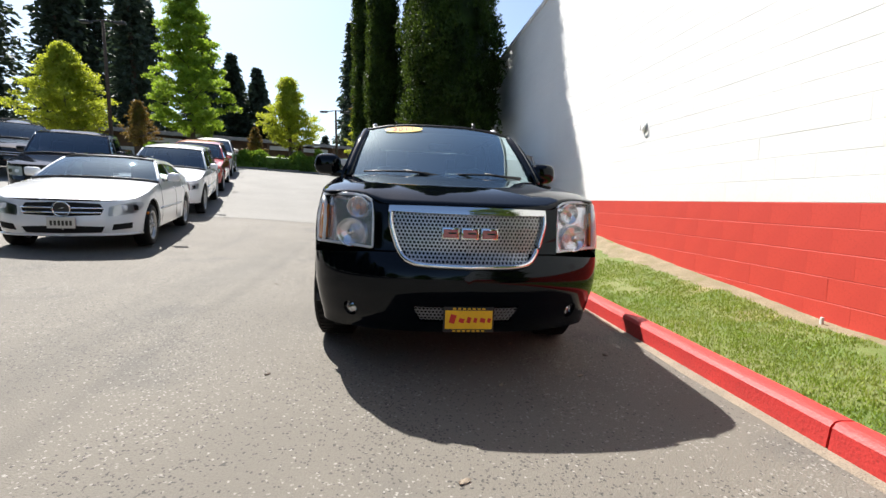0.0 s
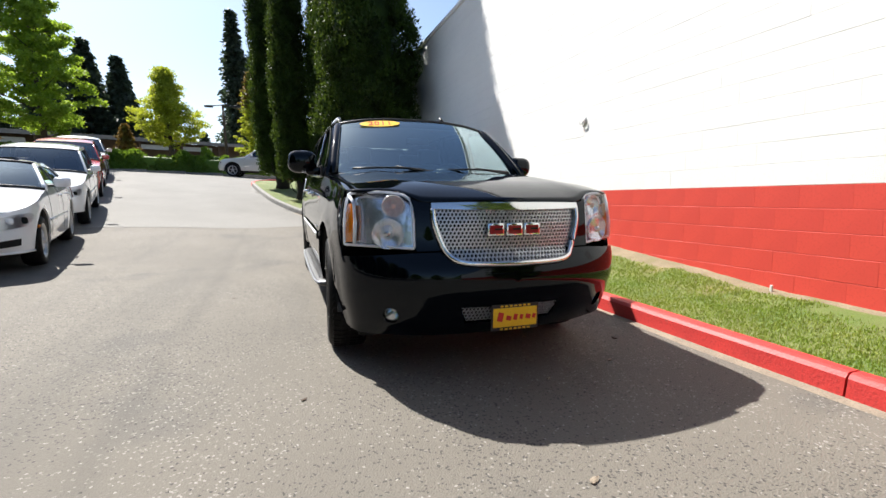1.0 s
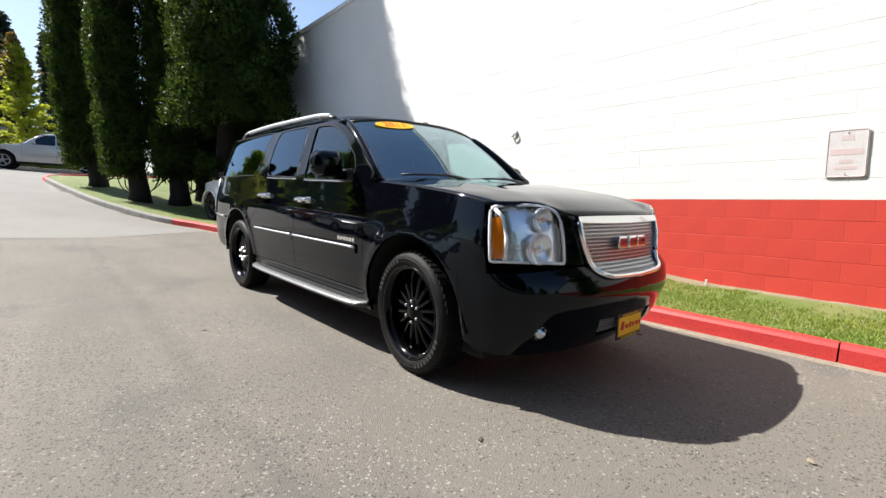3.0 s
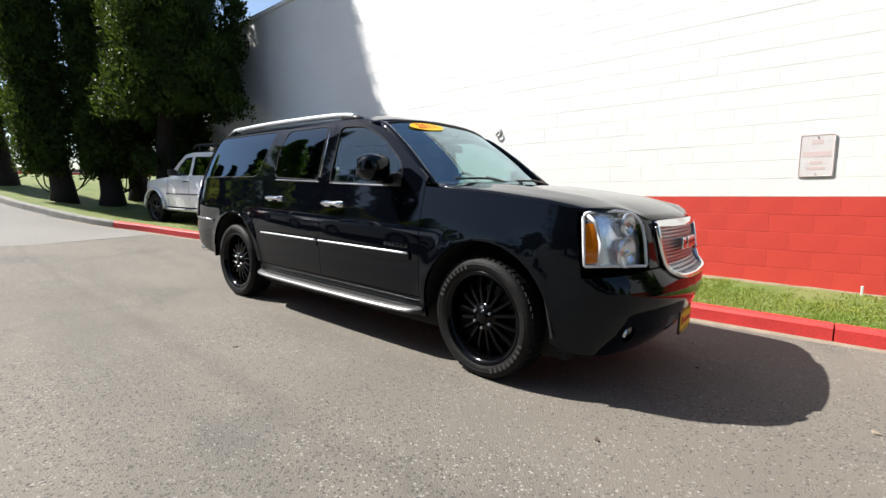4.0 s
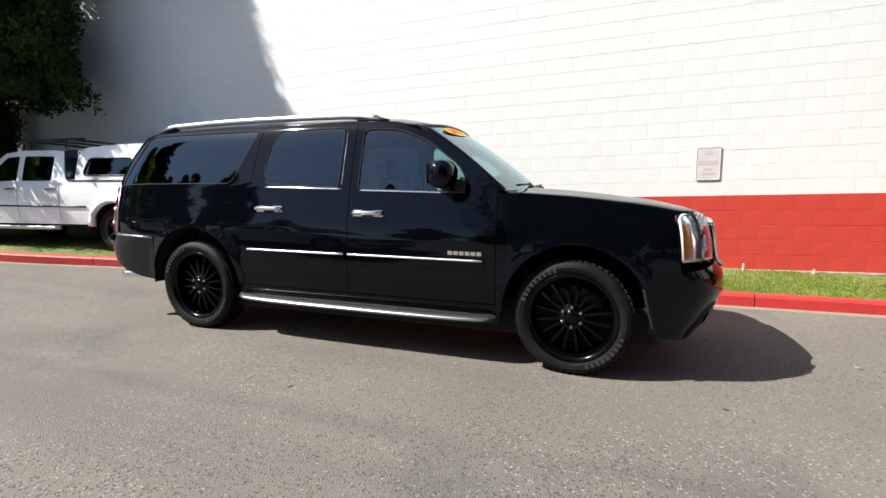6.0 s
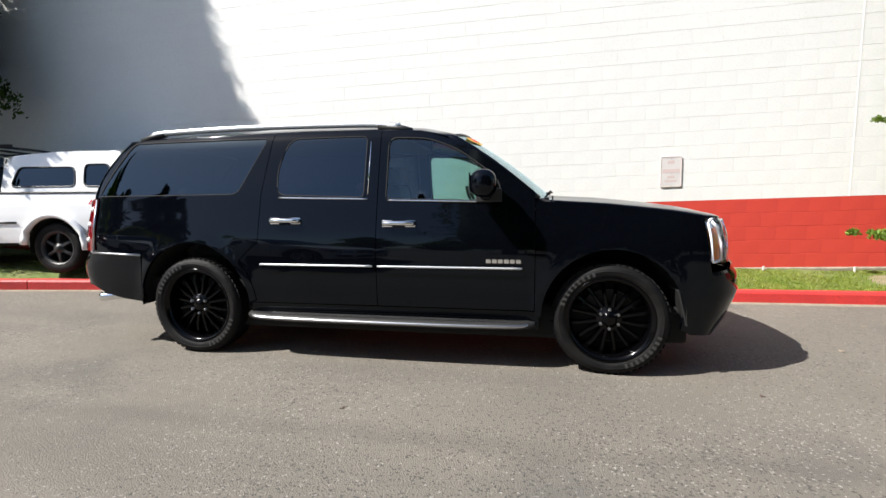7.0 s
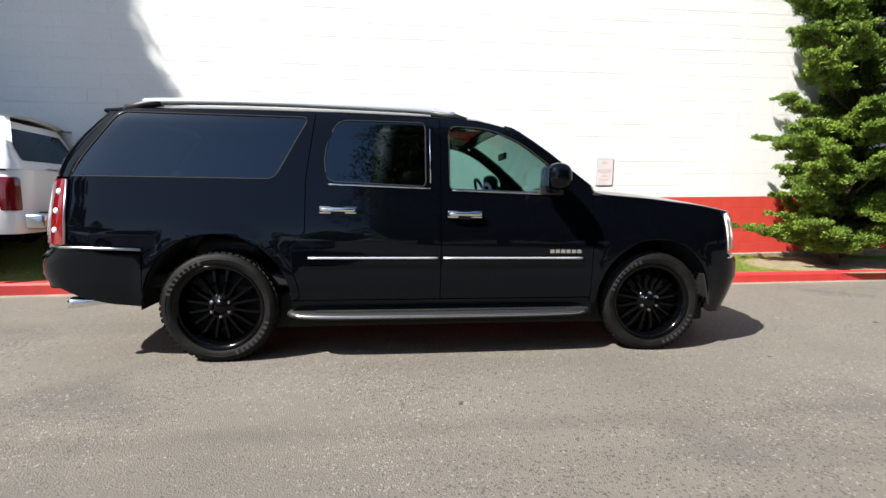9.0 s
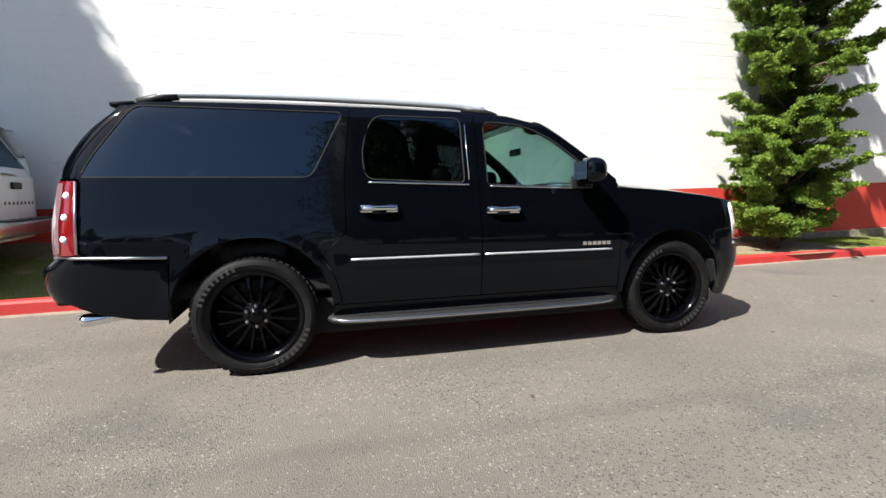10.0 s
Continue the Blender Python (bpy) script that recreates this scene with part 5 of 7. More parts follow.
# ---- other parked vehicles: one wrapped body each, with lamps, glass and wheels ----
def vehicle(name, m, label, category, paint, d, extra=None):
    car = thing(name, m, label, category)
    w, wb, fo, ro, r = d["w"], d["wb"], d["fo"], d["ro"], d["r"]
    f, e = -fo, wb + ro
    plan = [(0, f), (w * 0.4, f + 0.025), (w * 0.68, f + 0.11), (w * 0.86, f + 0.25), (w * 0.95, f + 0.45), (w * 0.985, 0.0), (w, wb * 0.4), (w, wb * 0.75), (w * 0.985, wb + 0.1),
            (w * 0.95, e - 0.30), (w * 0.86, e - 0.12), (w * 0.6, e - 0.03), (0, e)]
    belt, top, sill = d["belt"], d["top"], d["sill"]
    side = [(sill - 0.1, 0.06), (sill, 0.03), (sill + 0.2, 0.005), (belt - 0.32, 0.0), (belt - 0.12, 0.012), (belt, 0.045), (belt + 0.06, 0.065), (top, d["lean"])]
    nose = d["nose"]
    tailp = d["tail"]
    body = Shell(plan, side, nose, tailp, ((0, r + 0.02, r + 0.075), (wb, r + 0.02, r + 0.075)), 0.012, mid=wb * 0.4)
    a0, a1 = body.first, body.last
    arch = lambda cy: arc(cy, r + 0.02, r + 0.075, 0, 180, 14)
    zt = d["line"]

    def top_at(s):
        return float(np.interp(s, [p[0] for p in zt], [p[1] for p in zt]))

    stations = sorted(set([a0, a1] + [p[0] for p in zt if a0 < p[0] < a1] + list(np.arange(a0 + 0.1, a1, 0.12))))
    outline = [(a0, sill)] + [(f + 0.5, sill)] + [(-(r + 0.076), sill)] + arch(0)[::-1] + [(r + 0.076, sill), (wb - r - 0.076, sill)] + arch(wb)[::-1] + [(wb + r + 0.076, sill), (a1, sill)]
    outline += [(s, top_at(s)) for s in stations[::-1]]
    wins = d["windows"]
    body.panel("body", outline, paint, car, wins, joined=True, gap=0, step=0.09, thick=0.02)
    for win in wins:
        for ob in body.panel("side_window", win, d.get("glass", DARK_GLASS), car, gap=-0.006, lift=-0.012, thick=0.003, step=0.12):
            ob.visible_shadow = False
        body.strip("window_seal", dense(win, 0.12), 0.007, BLACK_PLASTIC, car, lift=-0.004, closed=True, seg=5)
    for s in d["gaps"]:
        body.strip("door_gap", [(s, z) for z in np.linspace(sill + 0.08, belt - 0.02, 7)], 0.0028, DARK, car, lift=0.0005, seg=5)
    for s in d["handles"]:
        body.strip("door_handle", [(s - 0.09, belt - 0.11), (s, belt - 0.105), (s + 0.09, belt - 0.105)], 0.014, d.get("handle", paint), car, lift=0.018)
    body.strip("side_moulding", [(s, sill + 0.30) for s in np.linspace(r + 0.2, wb - r - 0.2, 9)], 0.016, d.get("mould", paint), car, lift=0.004)
    # bonnet, roof, screens
    cowl, roof_f, roof_r = d["cowl"], d["roof_f"], d["roof_r"]

    def across(s, bow, y_bow=0.0, n=17, p=3.0):
        c = body.at(s, top_at(s))
        return [(u * (c.x - 0.003), c.y + y_bow * (1 - u * u), c.z + bow * (1 - abs(u) ** p)) for u in np.linspace(-1, 1, n)]

    s_nose = d["s_nose"]
    rows = []
    for v in np.linspace(0, 1, 12):
        s = cowl + (s_nose - cowl) * v
        rows.append(across(s, d["bow"] * (1 - v) + 0.012 * v, (f + 0.06 - body.at(s_nose, 0.7).y) * v ** 2 - 0.10 * (1 - v)))
    patch("bonnet", rows, paint, car)
    rows = [across(s, 0.07 * min(1, 0.5 + 2 * k), -0.06 * (1 - k)) for k, s in zip(np.linspace(0, 1, 10), np.linspace(roof_f, roof_r, 10))]
    patch("roof", rows, d.get("roof_mat", paint), car)
    low, high = across(cowl + 0.02, d["bow"], -0.12), across(roof_f, 0.035, -0.06)
    ws = patch("windscreen", [[Vector(a).lerp(Vector(b), v) + Vector((0, 0, 0.02 * math.sin(math.pi * v))) for a, b in zip(low, high)] for v in np.linspace(0, 1, 7)], CAR_GLASS, car)
    ws.visible_shadow = False
    for k in (0, -1):
        line = [Vector(low[k]).lerp(Vector(high[k]), v) + Vector((0, 0.01, 0.02 * math.sin(math.pi * v) - 0.016)) for v in np.linspace(0, 0.99, 7)]
        part("windscreen_pillar", sweep(line, 0.030, 8), paint, car, smooth=True)
    part("windscreen_header", sweep([Vector(p) + Vector((0, 0.01, 0.0)) for p in high], 0.022, 6), BLACK_PLASTIC, car, smooth=True)
    part("cowl", sweep([Vector(p) + Vector((0, 0.0, 0.004)) for p in low], 0.022, 6), BLACK_PLASTIC, car, smooth=True)
    if d.get("deck"):
        sd = d["deck"]
        high, low = across(roof_r, 0.07, 0.0), across(sd, 0.03, 0.08)
        patch("rear_screen", [[Vector(a).lerp(Vector(b), v) for a, b in zip(high, low)] for v in np.linspace(0, 1, 5)], DARK_GLASS, car).visible_shadow = False
        rows = [across(s, 0.03, 0.08 * (1 - k) + (e - 0.05 - body.at(d["s_tail"], 0.7).y) * k) for k, s in zip(np.linspace(0, 1, 6), np.linspace(sd, d["s_tail"], 6))]
        patch("boot_lid", rows, paint, car)
    elif d.get("hatch"):
        hp = d["hatch"]
        body.panel("rear_screen", hp, DARK_GLASS, car, joined=True, gap=0, lift=0.004, thick=0.004)
    # cabin
    part("cabin", block((w * 1.75, (roof_r - cowl) * 0.9, belt - sill - 0.1), (0, (cowl + roof_r) / 2 + 0.15, (belt + sill) / 2 - 0.05), 0.05), DARK, car)
    part("underbody", block((w * 1.6, wb + 0.6, 0.2), (0, wb / 2, sill + 0.04), 0.03), DARK, car)
    for x in (-w * 0.42, w * 0.42):
        seat = part("seat", block((0.46, 0.16, 0.62), (x, cowl + 1.25, belt - 0.02), 0.06, turn=(-10, 0, 0)), LEATHER, car, smooth=True)
        part("headrest", block((0.25, 0.10, 0.17), (x, cowl + 1.34, belt + 0.33), 0.04), LEATHER, seat, smooth=True)
    part("dashboard", block((w * 1.6, 0.4, 0.2), (0, cowl + 0.18, belt - 0.08), 0.07), LEATHER, car, smooth=True)
    # lamps
    for sgn in (1, -1):
        lampshape = [(a0 + q, z) for q, z in d["lamp"]]
        hl = body.panel("headlamp", rounded(lampshape, 0.03), SATIN, car, gap=0, lift=0.003, thick=0.01, sides=(sgn,), label="clear headlamp")[0]
        cx = sum(p[0] for p in lampshape) / len(lampshape)
        cz = sum(p[1] for p in lampshape) / len(lampshape)
        for off in (-0.08, 0.07):
            c = body.at(cx + off, cz, 0.006)
            part("reflector", block((0.085, 0.02, 0.075), (c.x * sgn, c.y, c.z), 0.02, turn=(0, 0, 0)), DARK if off > 0 else REFLECTOR, hl, smooth=True)
        body.panel("lamp_lens", rounded(lampshape, 0.03), LENS_CLEAR, hl, gap=-0.002, lift=0.018, thick=0.004, sides=(sgn,))[0].visible_shadow = False
        body.panel("tail_lamp", rounded([(a1 + q, z) for q, z in d["tlamp"]], 0.03), LENS_RED, car, gap=0, lift=0.010, thick=0.02, sides=(sgn,), label="red tail lamp")
        mz = belt + 0.09
        c = body.at(cowl + 0.42, belt + 0.02)
        mir = part("door_mirror", block((0.20, 0.10, 0.14), (sgn * (c.x + 0.15), c.y, mz), 0.04, 3), d.get("mirror", paint), car, smooth=True)
        part("mirror_arm", block((0.12, 0.05, 0.04), (sgn * (c.x + 0.03), c.y + 0.02, mz - 0.05), 0.012), BLACK_PLASTIC, mir)
    for k, (poly, mat, lift, lab) in enumerate(d["front"]):
        body.panel("grille" if k == 0 else "air_intake", [(a0 + q, z) for q, z in poly], mat, car, joined=poly[0][0] == 0, gap=0, lift=lift, thick=0.02, label=lab)
    for z, q in d["slats"]:
        pts = [body.at(a0 + x, z, 0.018) for x in np.linspace(0, q, 6)]
        line = [(p.x, p.y, p.z) for p in pts[::-1]] + [(-p.x, p.y, p.z) for p in pts[1:]]
        part("grille_slat", sweep(line, 0.012, 6), CHROME, car, "bright slat", True)
    if d.get("plate_z"):
        c = body.at(a0, d["plate_z"], 0.03)
        pl = part("number_plate", block((0.31, 0.012, 0.155), (0, c.y, c.z), 0.006), SATIN, car, "white number plate")
        for k in range(6):
            part("plate_bar", block((0.026, 0.004, 0.065), (-0.105 + 0.042 * k, c.y - 0.007, c.z - 0.005), 0.0), BLACK_PLASTIC, pl)
    for sgn in (1, -1):
        for y in (0, wb):
            wheel(car, (sgn * (w - 0.125), y, r), r, 0.22, r * 0.66, d.get("rim", ALLOY), d.get("spokes", 5), sgn, double=False, detail=False)
            bm = lathe([(-0.16, r + 0.07), (0.07, r + 0.07)], 28)
            bmesh.ops.delete(bm, geom=[v for v in bm.verts if v.co.z < -r * 0.5], context="VERTS")
            bm2 = lathe([(-0.155, 0.0), (-0.155, r + 0.07)], 28)
            bmesh.ops.delete(bm2, geom=[v for v in bm2.verts if v.co.z < -r * 0.5], context="VERTS")
            li = part("wheel_arch_liner", merged(bm, bm2), DARK, car)
            li.matrix_basis = pose(sgn * (w - 0.11), y, r + 0.02, 0, 0, 0 if sgn > 0 else 180)
    if extra:
        extra(car, body, d)
    return car


def on_road(x, y, heading, lift=0.0):
    """Pose of a vehicle whose front axle's middle stands at (x, y) of the road's frame; heading 0 looks towards -y."""
    h = radians(heading)
    back = (x - 2.7 * math.sin(h), y + 2.7 * math.cos(h))
    z0, z1 = rise(y) + crown(x), rise(back[1]) + crown(back[0])
    return ROAD @ pose(x, y, z0 + lift, math.degrees(math.atan2(z1 - z0, 2.7)), 0, heading)


SEDAN = dict(w=0.885, wb=2.76, fo=0.80, ro=1.03, r=0.315, belt=0.95, top=1.35, sill=0.24, lean=0.27, bow=0.05, cowl=0.60, roof_f=1.30, roof_r=2.55, deck=3.28, s_nose=-0.68, s_tail=3.62,
             nose=[(0.2, 0.10), (0.3, 0.02), (0.45, 0.0), (0.55, 0.03), (0.7, 0.07), (0.8, 0.14)], tail=[(0.25, 0.1), (0.4, 0.0), (0.6, 0.0), (0.8, 0.05), (1.05, 0.12)],
             line=[(-2.0, 0.7), (-1.0, 0.7), (-0.68, 0.713), (-0.3, 0.802), (0.2, 0.887), (0.60, 0.936), (0.95, 1.145), (1.30, 1.301), (1.7, 1.323), (2.2, 1.319), (2.55, 1.292), (2.95, 1.145), (3.28, 1.02), (3.62, 0.994), (4.6, 0.967), (5.5, 0.967)],
             windows=[rounded([(0.90, 0.958), (1.72, 0.976), (1.72, 1.274), (1.34, 1.243), (1.08, 1.145)], 0.03), rounded([(1.78, 0.976), (2.62, 1.003), (2.80, 1.092), (2.50, 1.238), (1.78, 1.274)], 0.03)],
             gaps=[0.62, 1.75, 2.60], handles=[1.58, 2.45], mould=WHITE_PAINT, plate_z=0.42, glass=SIDE_GLASS,
             lamp=[(0.50, 0.50), (0.86, 0.545), (1.0, 0.63), (1.0, 0.695), (0.80, 0.690), (0.52, 0.63)], tlamp=[(-0.95, 0.72), (-0.55, 0.74), (-0.5, 0.88), (-0.98, 0.92)],
             front=[([(0, 0.50), (0.42, 0.52), (0.46, 0.60), (0.42, 0.67), (0, 0.69)], DARK, 0.004, "black grille"), ([(0, 0.27), (0.42, 0.28), (0.46, 0.36), (0, 0.38)], DARK, 0.004, "lower intake"), ([(0.54, 0.31), (0.80, 0.33), (0.80, 0.41), (0.56, 0.39)], DARK, 0.004, "side intake")],
             slats=[(0.55, 0.43), (0.61, 0.45)], spokes=7)


def sedan_extra(car, body, d):
    c = body.at(body.first, 0.595, 0.03)
    star = part("round_emblem", sweep([(0.095 * math.cos(a), c.y, c.z + 0.095 * math.sin(a)) for a in np.linspace(0, 2 * math.pi, 24, endpoint=False)], 0.010, 6, closed=True), CHROME, car, "round chrome emblem", True)
    part("emblem_plate", lathe([(0, 0.0), (0, 0.085)], 20), BLACK_PLASTIC, star).matrix_basis = Matrix.Translation((0, c.y + 0.006, c.z)) @ pose(0, 0, 0, 0, 0, -90)
    part("sunroof", block((0.9, 0.75, 0.01), (0, 1.85, 1.392), 0.004, turn=(1.5, 0, 0)), BLACK_PAINT, car, "dark glass sunroof", True)
    body.strip("side_marker", [(body.first + 1.13, 0.52), (body.first + 1.2, 0.525)], 0.018, LENS_AMBER, car, lift=0.0)
    body.strip("lower_lip", [(body.first + q, 0.245) for q in np.linspace(0, 1.0, 8)], 0.016, WHITE_PAINT, car, lift=0.01)


vehicle("sedan", on_road(-4.52, 7.40, 14) @ Matrix.Scale(1.03, 4), "white four-door sedan parked on sunlit asphalt, front facing out", "car", WHITE_PAINT, SEDAN, sedan_extra)

CROSS = dict(w=0.93, wb=2.75, fo=0.85, ro=0.95, r=0.36, belt=1.08, top=1.66, sill=0.34, lean=0.25, bow=0.06, cowl=0.62, roof_f=1.28, roof_r=3.30, s_nose=-0.72,
             nose=[(0.3, 0.08), (0.4, 0.0), (0.55, 0.0), (0.7, 0.04), (0.92, 0.10)], tail=[(0.3, 0.08), (0.45, 0.0), (0.7, 0.0), (0.8, 0.06), (1.1, 0.10), (1.66, 0.40)],
             line=[(-2.0, 0.86), (-1.0, 0.86), (-0.7, 0.88), (-0.3, 0.965), (0.2, 1.03), (0.62, 1.07), (0.95, 1.32), (1.28, 1.56), (1.7, 1.62), (2.5, 1.625), (3.3, 1.58), (4.2, 1.56), (5.5, 1.56)],
             windows=[rounded([(0.92, 1.10), (1.72, 1.11), (1.72, 1.55), (1.38, 1.52), (1.12, 1.38)], 0.03), rounded([(1.78, 1.11), (2.62, 1.13), (2.62, 1.54), (1.78, 1.55)], 0.03), rounded([(2.72, 1.14), (3.25, 1.18), (3.12, 1.52), (2.72, 1.53)], 0.03)],
             gaps=[0.62, 1.75, 2.66], handles=[1.58, 2.48], plate_z=0.52,
             lamp=[(0.50, 0.66), (0.92, 0.70), (0.98, 0.84), (0.52, 0.80)], tlamp=[(-1.1, 0.85), (-0.75, 0.85), (-0.75, 1.15), (-1.05, 1.15)],
             front=[([(0, 0.62), (0.44, 0.63), (0.46, 0.80), (0, 0.81)], DARK, 0.004, "black grille"), ([(0, 0.38), (0.5, 0.40), (0.5, 0.48), (0, 0.49)], DARK, 0.004, "lower intake")],
             slats=[(0.68, 0.44), (0.75, 0.44)])
vehicle("crossover", on_road(-5.68, 12.4, 14), "white crossover parked behind the white sedan", "car", WHITE_PAINT, CROSS)
vehicle("crossover", on_road(-6.85, 17.1, 15), "bright red crossover parked in a row of cars", "car", RED_PAINT, CROSS)
vehicle("crossover", on_road(-8.3, 22.4, 15), "pale silver crossover at the row's far end", "car", SILVER_PAINT, CROSS)
vehicle("crossover", on_road(-12.9, 17.6, 38) @ Matrix.Scale(1.1, 4), "dark blue crossover parked across the lot", "car", NAVY_PAINT, CROSS)
SEDAN_DARK = dict(SEDAN, mould=NAVY_PAINT)
vehicle("sedan", on_road(-14.4, 23.5, 22), "dark sedan parked beside the black pickup", "car", NAVY_PAINT, SEDAN_DARK)
vehicle("suv", on_road(-3.1, 29.0, -96), "silver SUV standing on the far road before a hedge", "car", SILVER_PAINT, dict(CROSS, glass=DARK_GLASS))

PICKUP = dict(w=0.925, wb=3.55, fo=0.86, ro=1.16, r=0.37, belt=1.15, top=1.74, sill=0.45, lean=0.20, bow=0.05, cowl=0.66, roof_f=1.22, roof_r=2.42, deck=2.56, s_nose=-0.70, s_tail=4.35,
              nose=[(0.35, 0.06), (0.45, 0.0), (0.65, 0.0), (0.72, 0.05), (1.0, 0.09)], tail=[(0.4, 0.08), (0.55, 0.03), (1.2, 0.02)],
              line=[(-2.0, 0.98), (-1.0, 0.98), (-0.7, 0.995), (-0.3, 1.05), (0.2, 1.10), (0.66, 1.14), (0.92, 1.40), (1.22, 1.66), (1.5, 1.70), (2.2, 1.70), (2.42, 1.685), (2.50, 1.30), (2.56, 1.19), (3.2, 1.19), (4.35, 1.19), (6.0, 1.18)],
              windows=[rounded([(0.90, 1.17), (1.50, 1.18), (1.50, 1.60), (1.24, 1.58), (1.05, 1.42)], 0.03), rounded([(1.62, 1.18), (2.24, 1.18), (2.24, 1.59), (1.62, 1.60)], 0.04)],
              gaps=[0.60, 1.56, 2.44], handles=[1.42, 2.28], mould=BLACK_PLASTIC, handle=BLACK_PLASTIC, mirror=BLACK_PLASTIC, plate_z=0.5,
              lamp=[(0.55, 0.74), (0.90, 0.76), (0.94, 0.95), (0.56, 0.94)], tlamp=[(-1.0, 0.72), (-0.80, 0.72), (-0.80, 1.10), (-1.0, 1.10)],
              front=[([(0, 0.74), (0.48, 0.74), (0.50, 0.94), (0, 0.95)], DARK, 0.004, "black grille"), ([(0, 0.48), (0.5, 0.50), (0.5, 0.58), (0, 0.58)], DARK, 0.004, "lower intake")],
              slats=[(0.84, 0.46)], rim=BLACK_PLASTIC, spokes=6)


def pickup_extra(car, body, d):
    # canopy over the bed
    e = d["wb"] + d["ro"]
    top = Shell([(0, 2.60), (0.5, 2.61), (0.80, 2.66), (0.855, 2.80), (0.86, 3.2), (0.86, 3.9), (0.86, 4.4), (0.84, e - 0.16), (0.76, e - 0.09), (0.4, e - 0.07), (0, e - 0.07)],
                [(1.1, 0.0), (1.25, 0.015), (1.6, 0.11), (1.80, 0.17)], [(1.1, 0.0), (1.8, 0.06)], [(1.1, 0.0), (1.25, 0.05), (1.8, 0.34)], (), 0.0, mid=3.2)
    t0, t1 = top.first, top.last
    w1 = rounded([(2.86, 1.27), (3.85, 1.27), (3.80, 1.56), (2.95, 1.56)], 0.08)
    w2 = rounded([(3.98, 1.27), (4.42, 1.27), (4.32, 1.60), (3.95, 1.60)], 0.08)
    w3 = rounded([(t1 - 0.66, 1.30), (t1, 1.30), (t1, 1.68), (t1 - 0.60, 1.68)], [0.05, 0, 0, 0.05])
    zt = lambda s: float(np.interp(s, (t0, 2.62, 3.0, 3.5, 4.4, t1), (1.70, 1.71, 1.75, 1.79, 1.79, 1.77)))
    outline = [(t0, 1.19), (t1, 1.19)] + [(s, zt(s)) for s in np.linspace(t1, t0, 30)]
    can = top.panel("canopy", outline, WHITE_PAINT, car, [w1, w2], joined=True, gap=0, step=0.10, label="white fibreglass canopy")[0]
    for wn_ in (w1, w2):
        top.panel("canopy_window", wn_, DARK_GLASS, can, gap=-0.004, lift=-0.008, thick=0.004)
        top.strip("window_frame", dense(wn_, 0.1), 0.012, BLACK_PLASTIC, can, lift=0.0, closed=True)
    top.panel("canopy_door_glass", w3, DARK_GLASS, can, joined=True, gap=0, lift=0.008, thick=0.004)
    rows = []
    for s in np.linspace(2.66, 4.40, 12):
        c = top.at(s, zt(s))
        rows.append([(u * c.x, c.y - 0.08 * (1 - u * u) * (s < 2.7) + 0.0, c.z + 0.06 * (1 - abs(u) ** 3)) for u in np.linspace(-1, 1, 15)])
    c = top.at(t1, zt(t1))
    rows.append([(u * 0.66, c.y - 0.10 * abs(u) ** 3, 1.775 + 0.05 * (1 - abs(u) ** 3)) for u in np.linspace(-1, 1, 15)])
    patch("canopy_roof", rows, WHITE_PAINT, can)
    body.strip("rail_moulding", [(s, 1.185) for s in np.linspace(2.6, 4.5, 10)], 0.018, BLACK_PLASTIC, car, lift=0.004)
    # roof rack over the cab
    for sgn in (1, -1):
        rk = part("roof_rack", sweep([(sgn * 0.60, 1.25, 1.80), (sgn * 0.60, 1.38, 1.885), (sgn * 0.60, 2.7, 1.90)], 0.022, 8), BLACK_PLASTIC, car, "black tubular roof rack", True)
    for y in (1.40, 1.95, 2.5):
        part("rack_bar", sweep([(-0.6, y, 1.885), (0, y, 1.895), (0.6, y, 1.885)], 0.020, 8), BLACK_PLASTIC, car, smooth=True)
    for sgn in (1, -1):
        for y in (1.5, 2.3):
            part("rack_foot", sweep([(sgn * 0.60, y, 1.73), (sgn * 0.60, y, 1.89)], 0.018, 6), BLACK_PLASTIC, car, smooth=True)
        part("step_bar", sweep([(sgn * 0.93, 0.55, 0.40), (sgn * 0.95, 0.7, 0.385), (sgn * 0.95, 2.3, 0.385), (sgn * 0.93, 2.45, 0.40)], 0.035, 8), SATIN, car, "silver step bar", True)
        # broad flare over the rear wheel
        pts = [Vector((sgn * 0.945, d["wb"] + 0.47 * math.cos(radians(a)), 0.39 + 0.47 * math.sin(radians(a)))) for a in range(-5, 186, 12)]
        part("wheel_flare", sweep(pts, 0.05, 8, flat=0.9), WHITE_PAINT, car, "white wheel flare", True)
        pts = [Vector((sgn * 0.935, 0.46 * math.cos(radians(a)), 0.39 + 0.46 * math.sin(radians(a)))) for a in range(0, 181, 12)]
        part("wheel_flare", sweep(pts, 0.035, 8, flat=0.9), WHITE_PAINT, car, "white wheel flare", True)
    part("rear_bumper", block((1.78, 0.20, 0.17), (0, e + 0.04, 0.60), 0.03), SATIN, car, "bright rear bumper", True)
    part("bumper_pad", block((1.3, 0.16, 0.02), (0, e + 0.05, 0.692), 0.006), BLACK_PLASTIC, car)
    part("tailgate_handle", block((0.22, 0.03, 0.08), (0, e - 0.01, 1.08), 0.012), BLACK_PLASTIC, car)
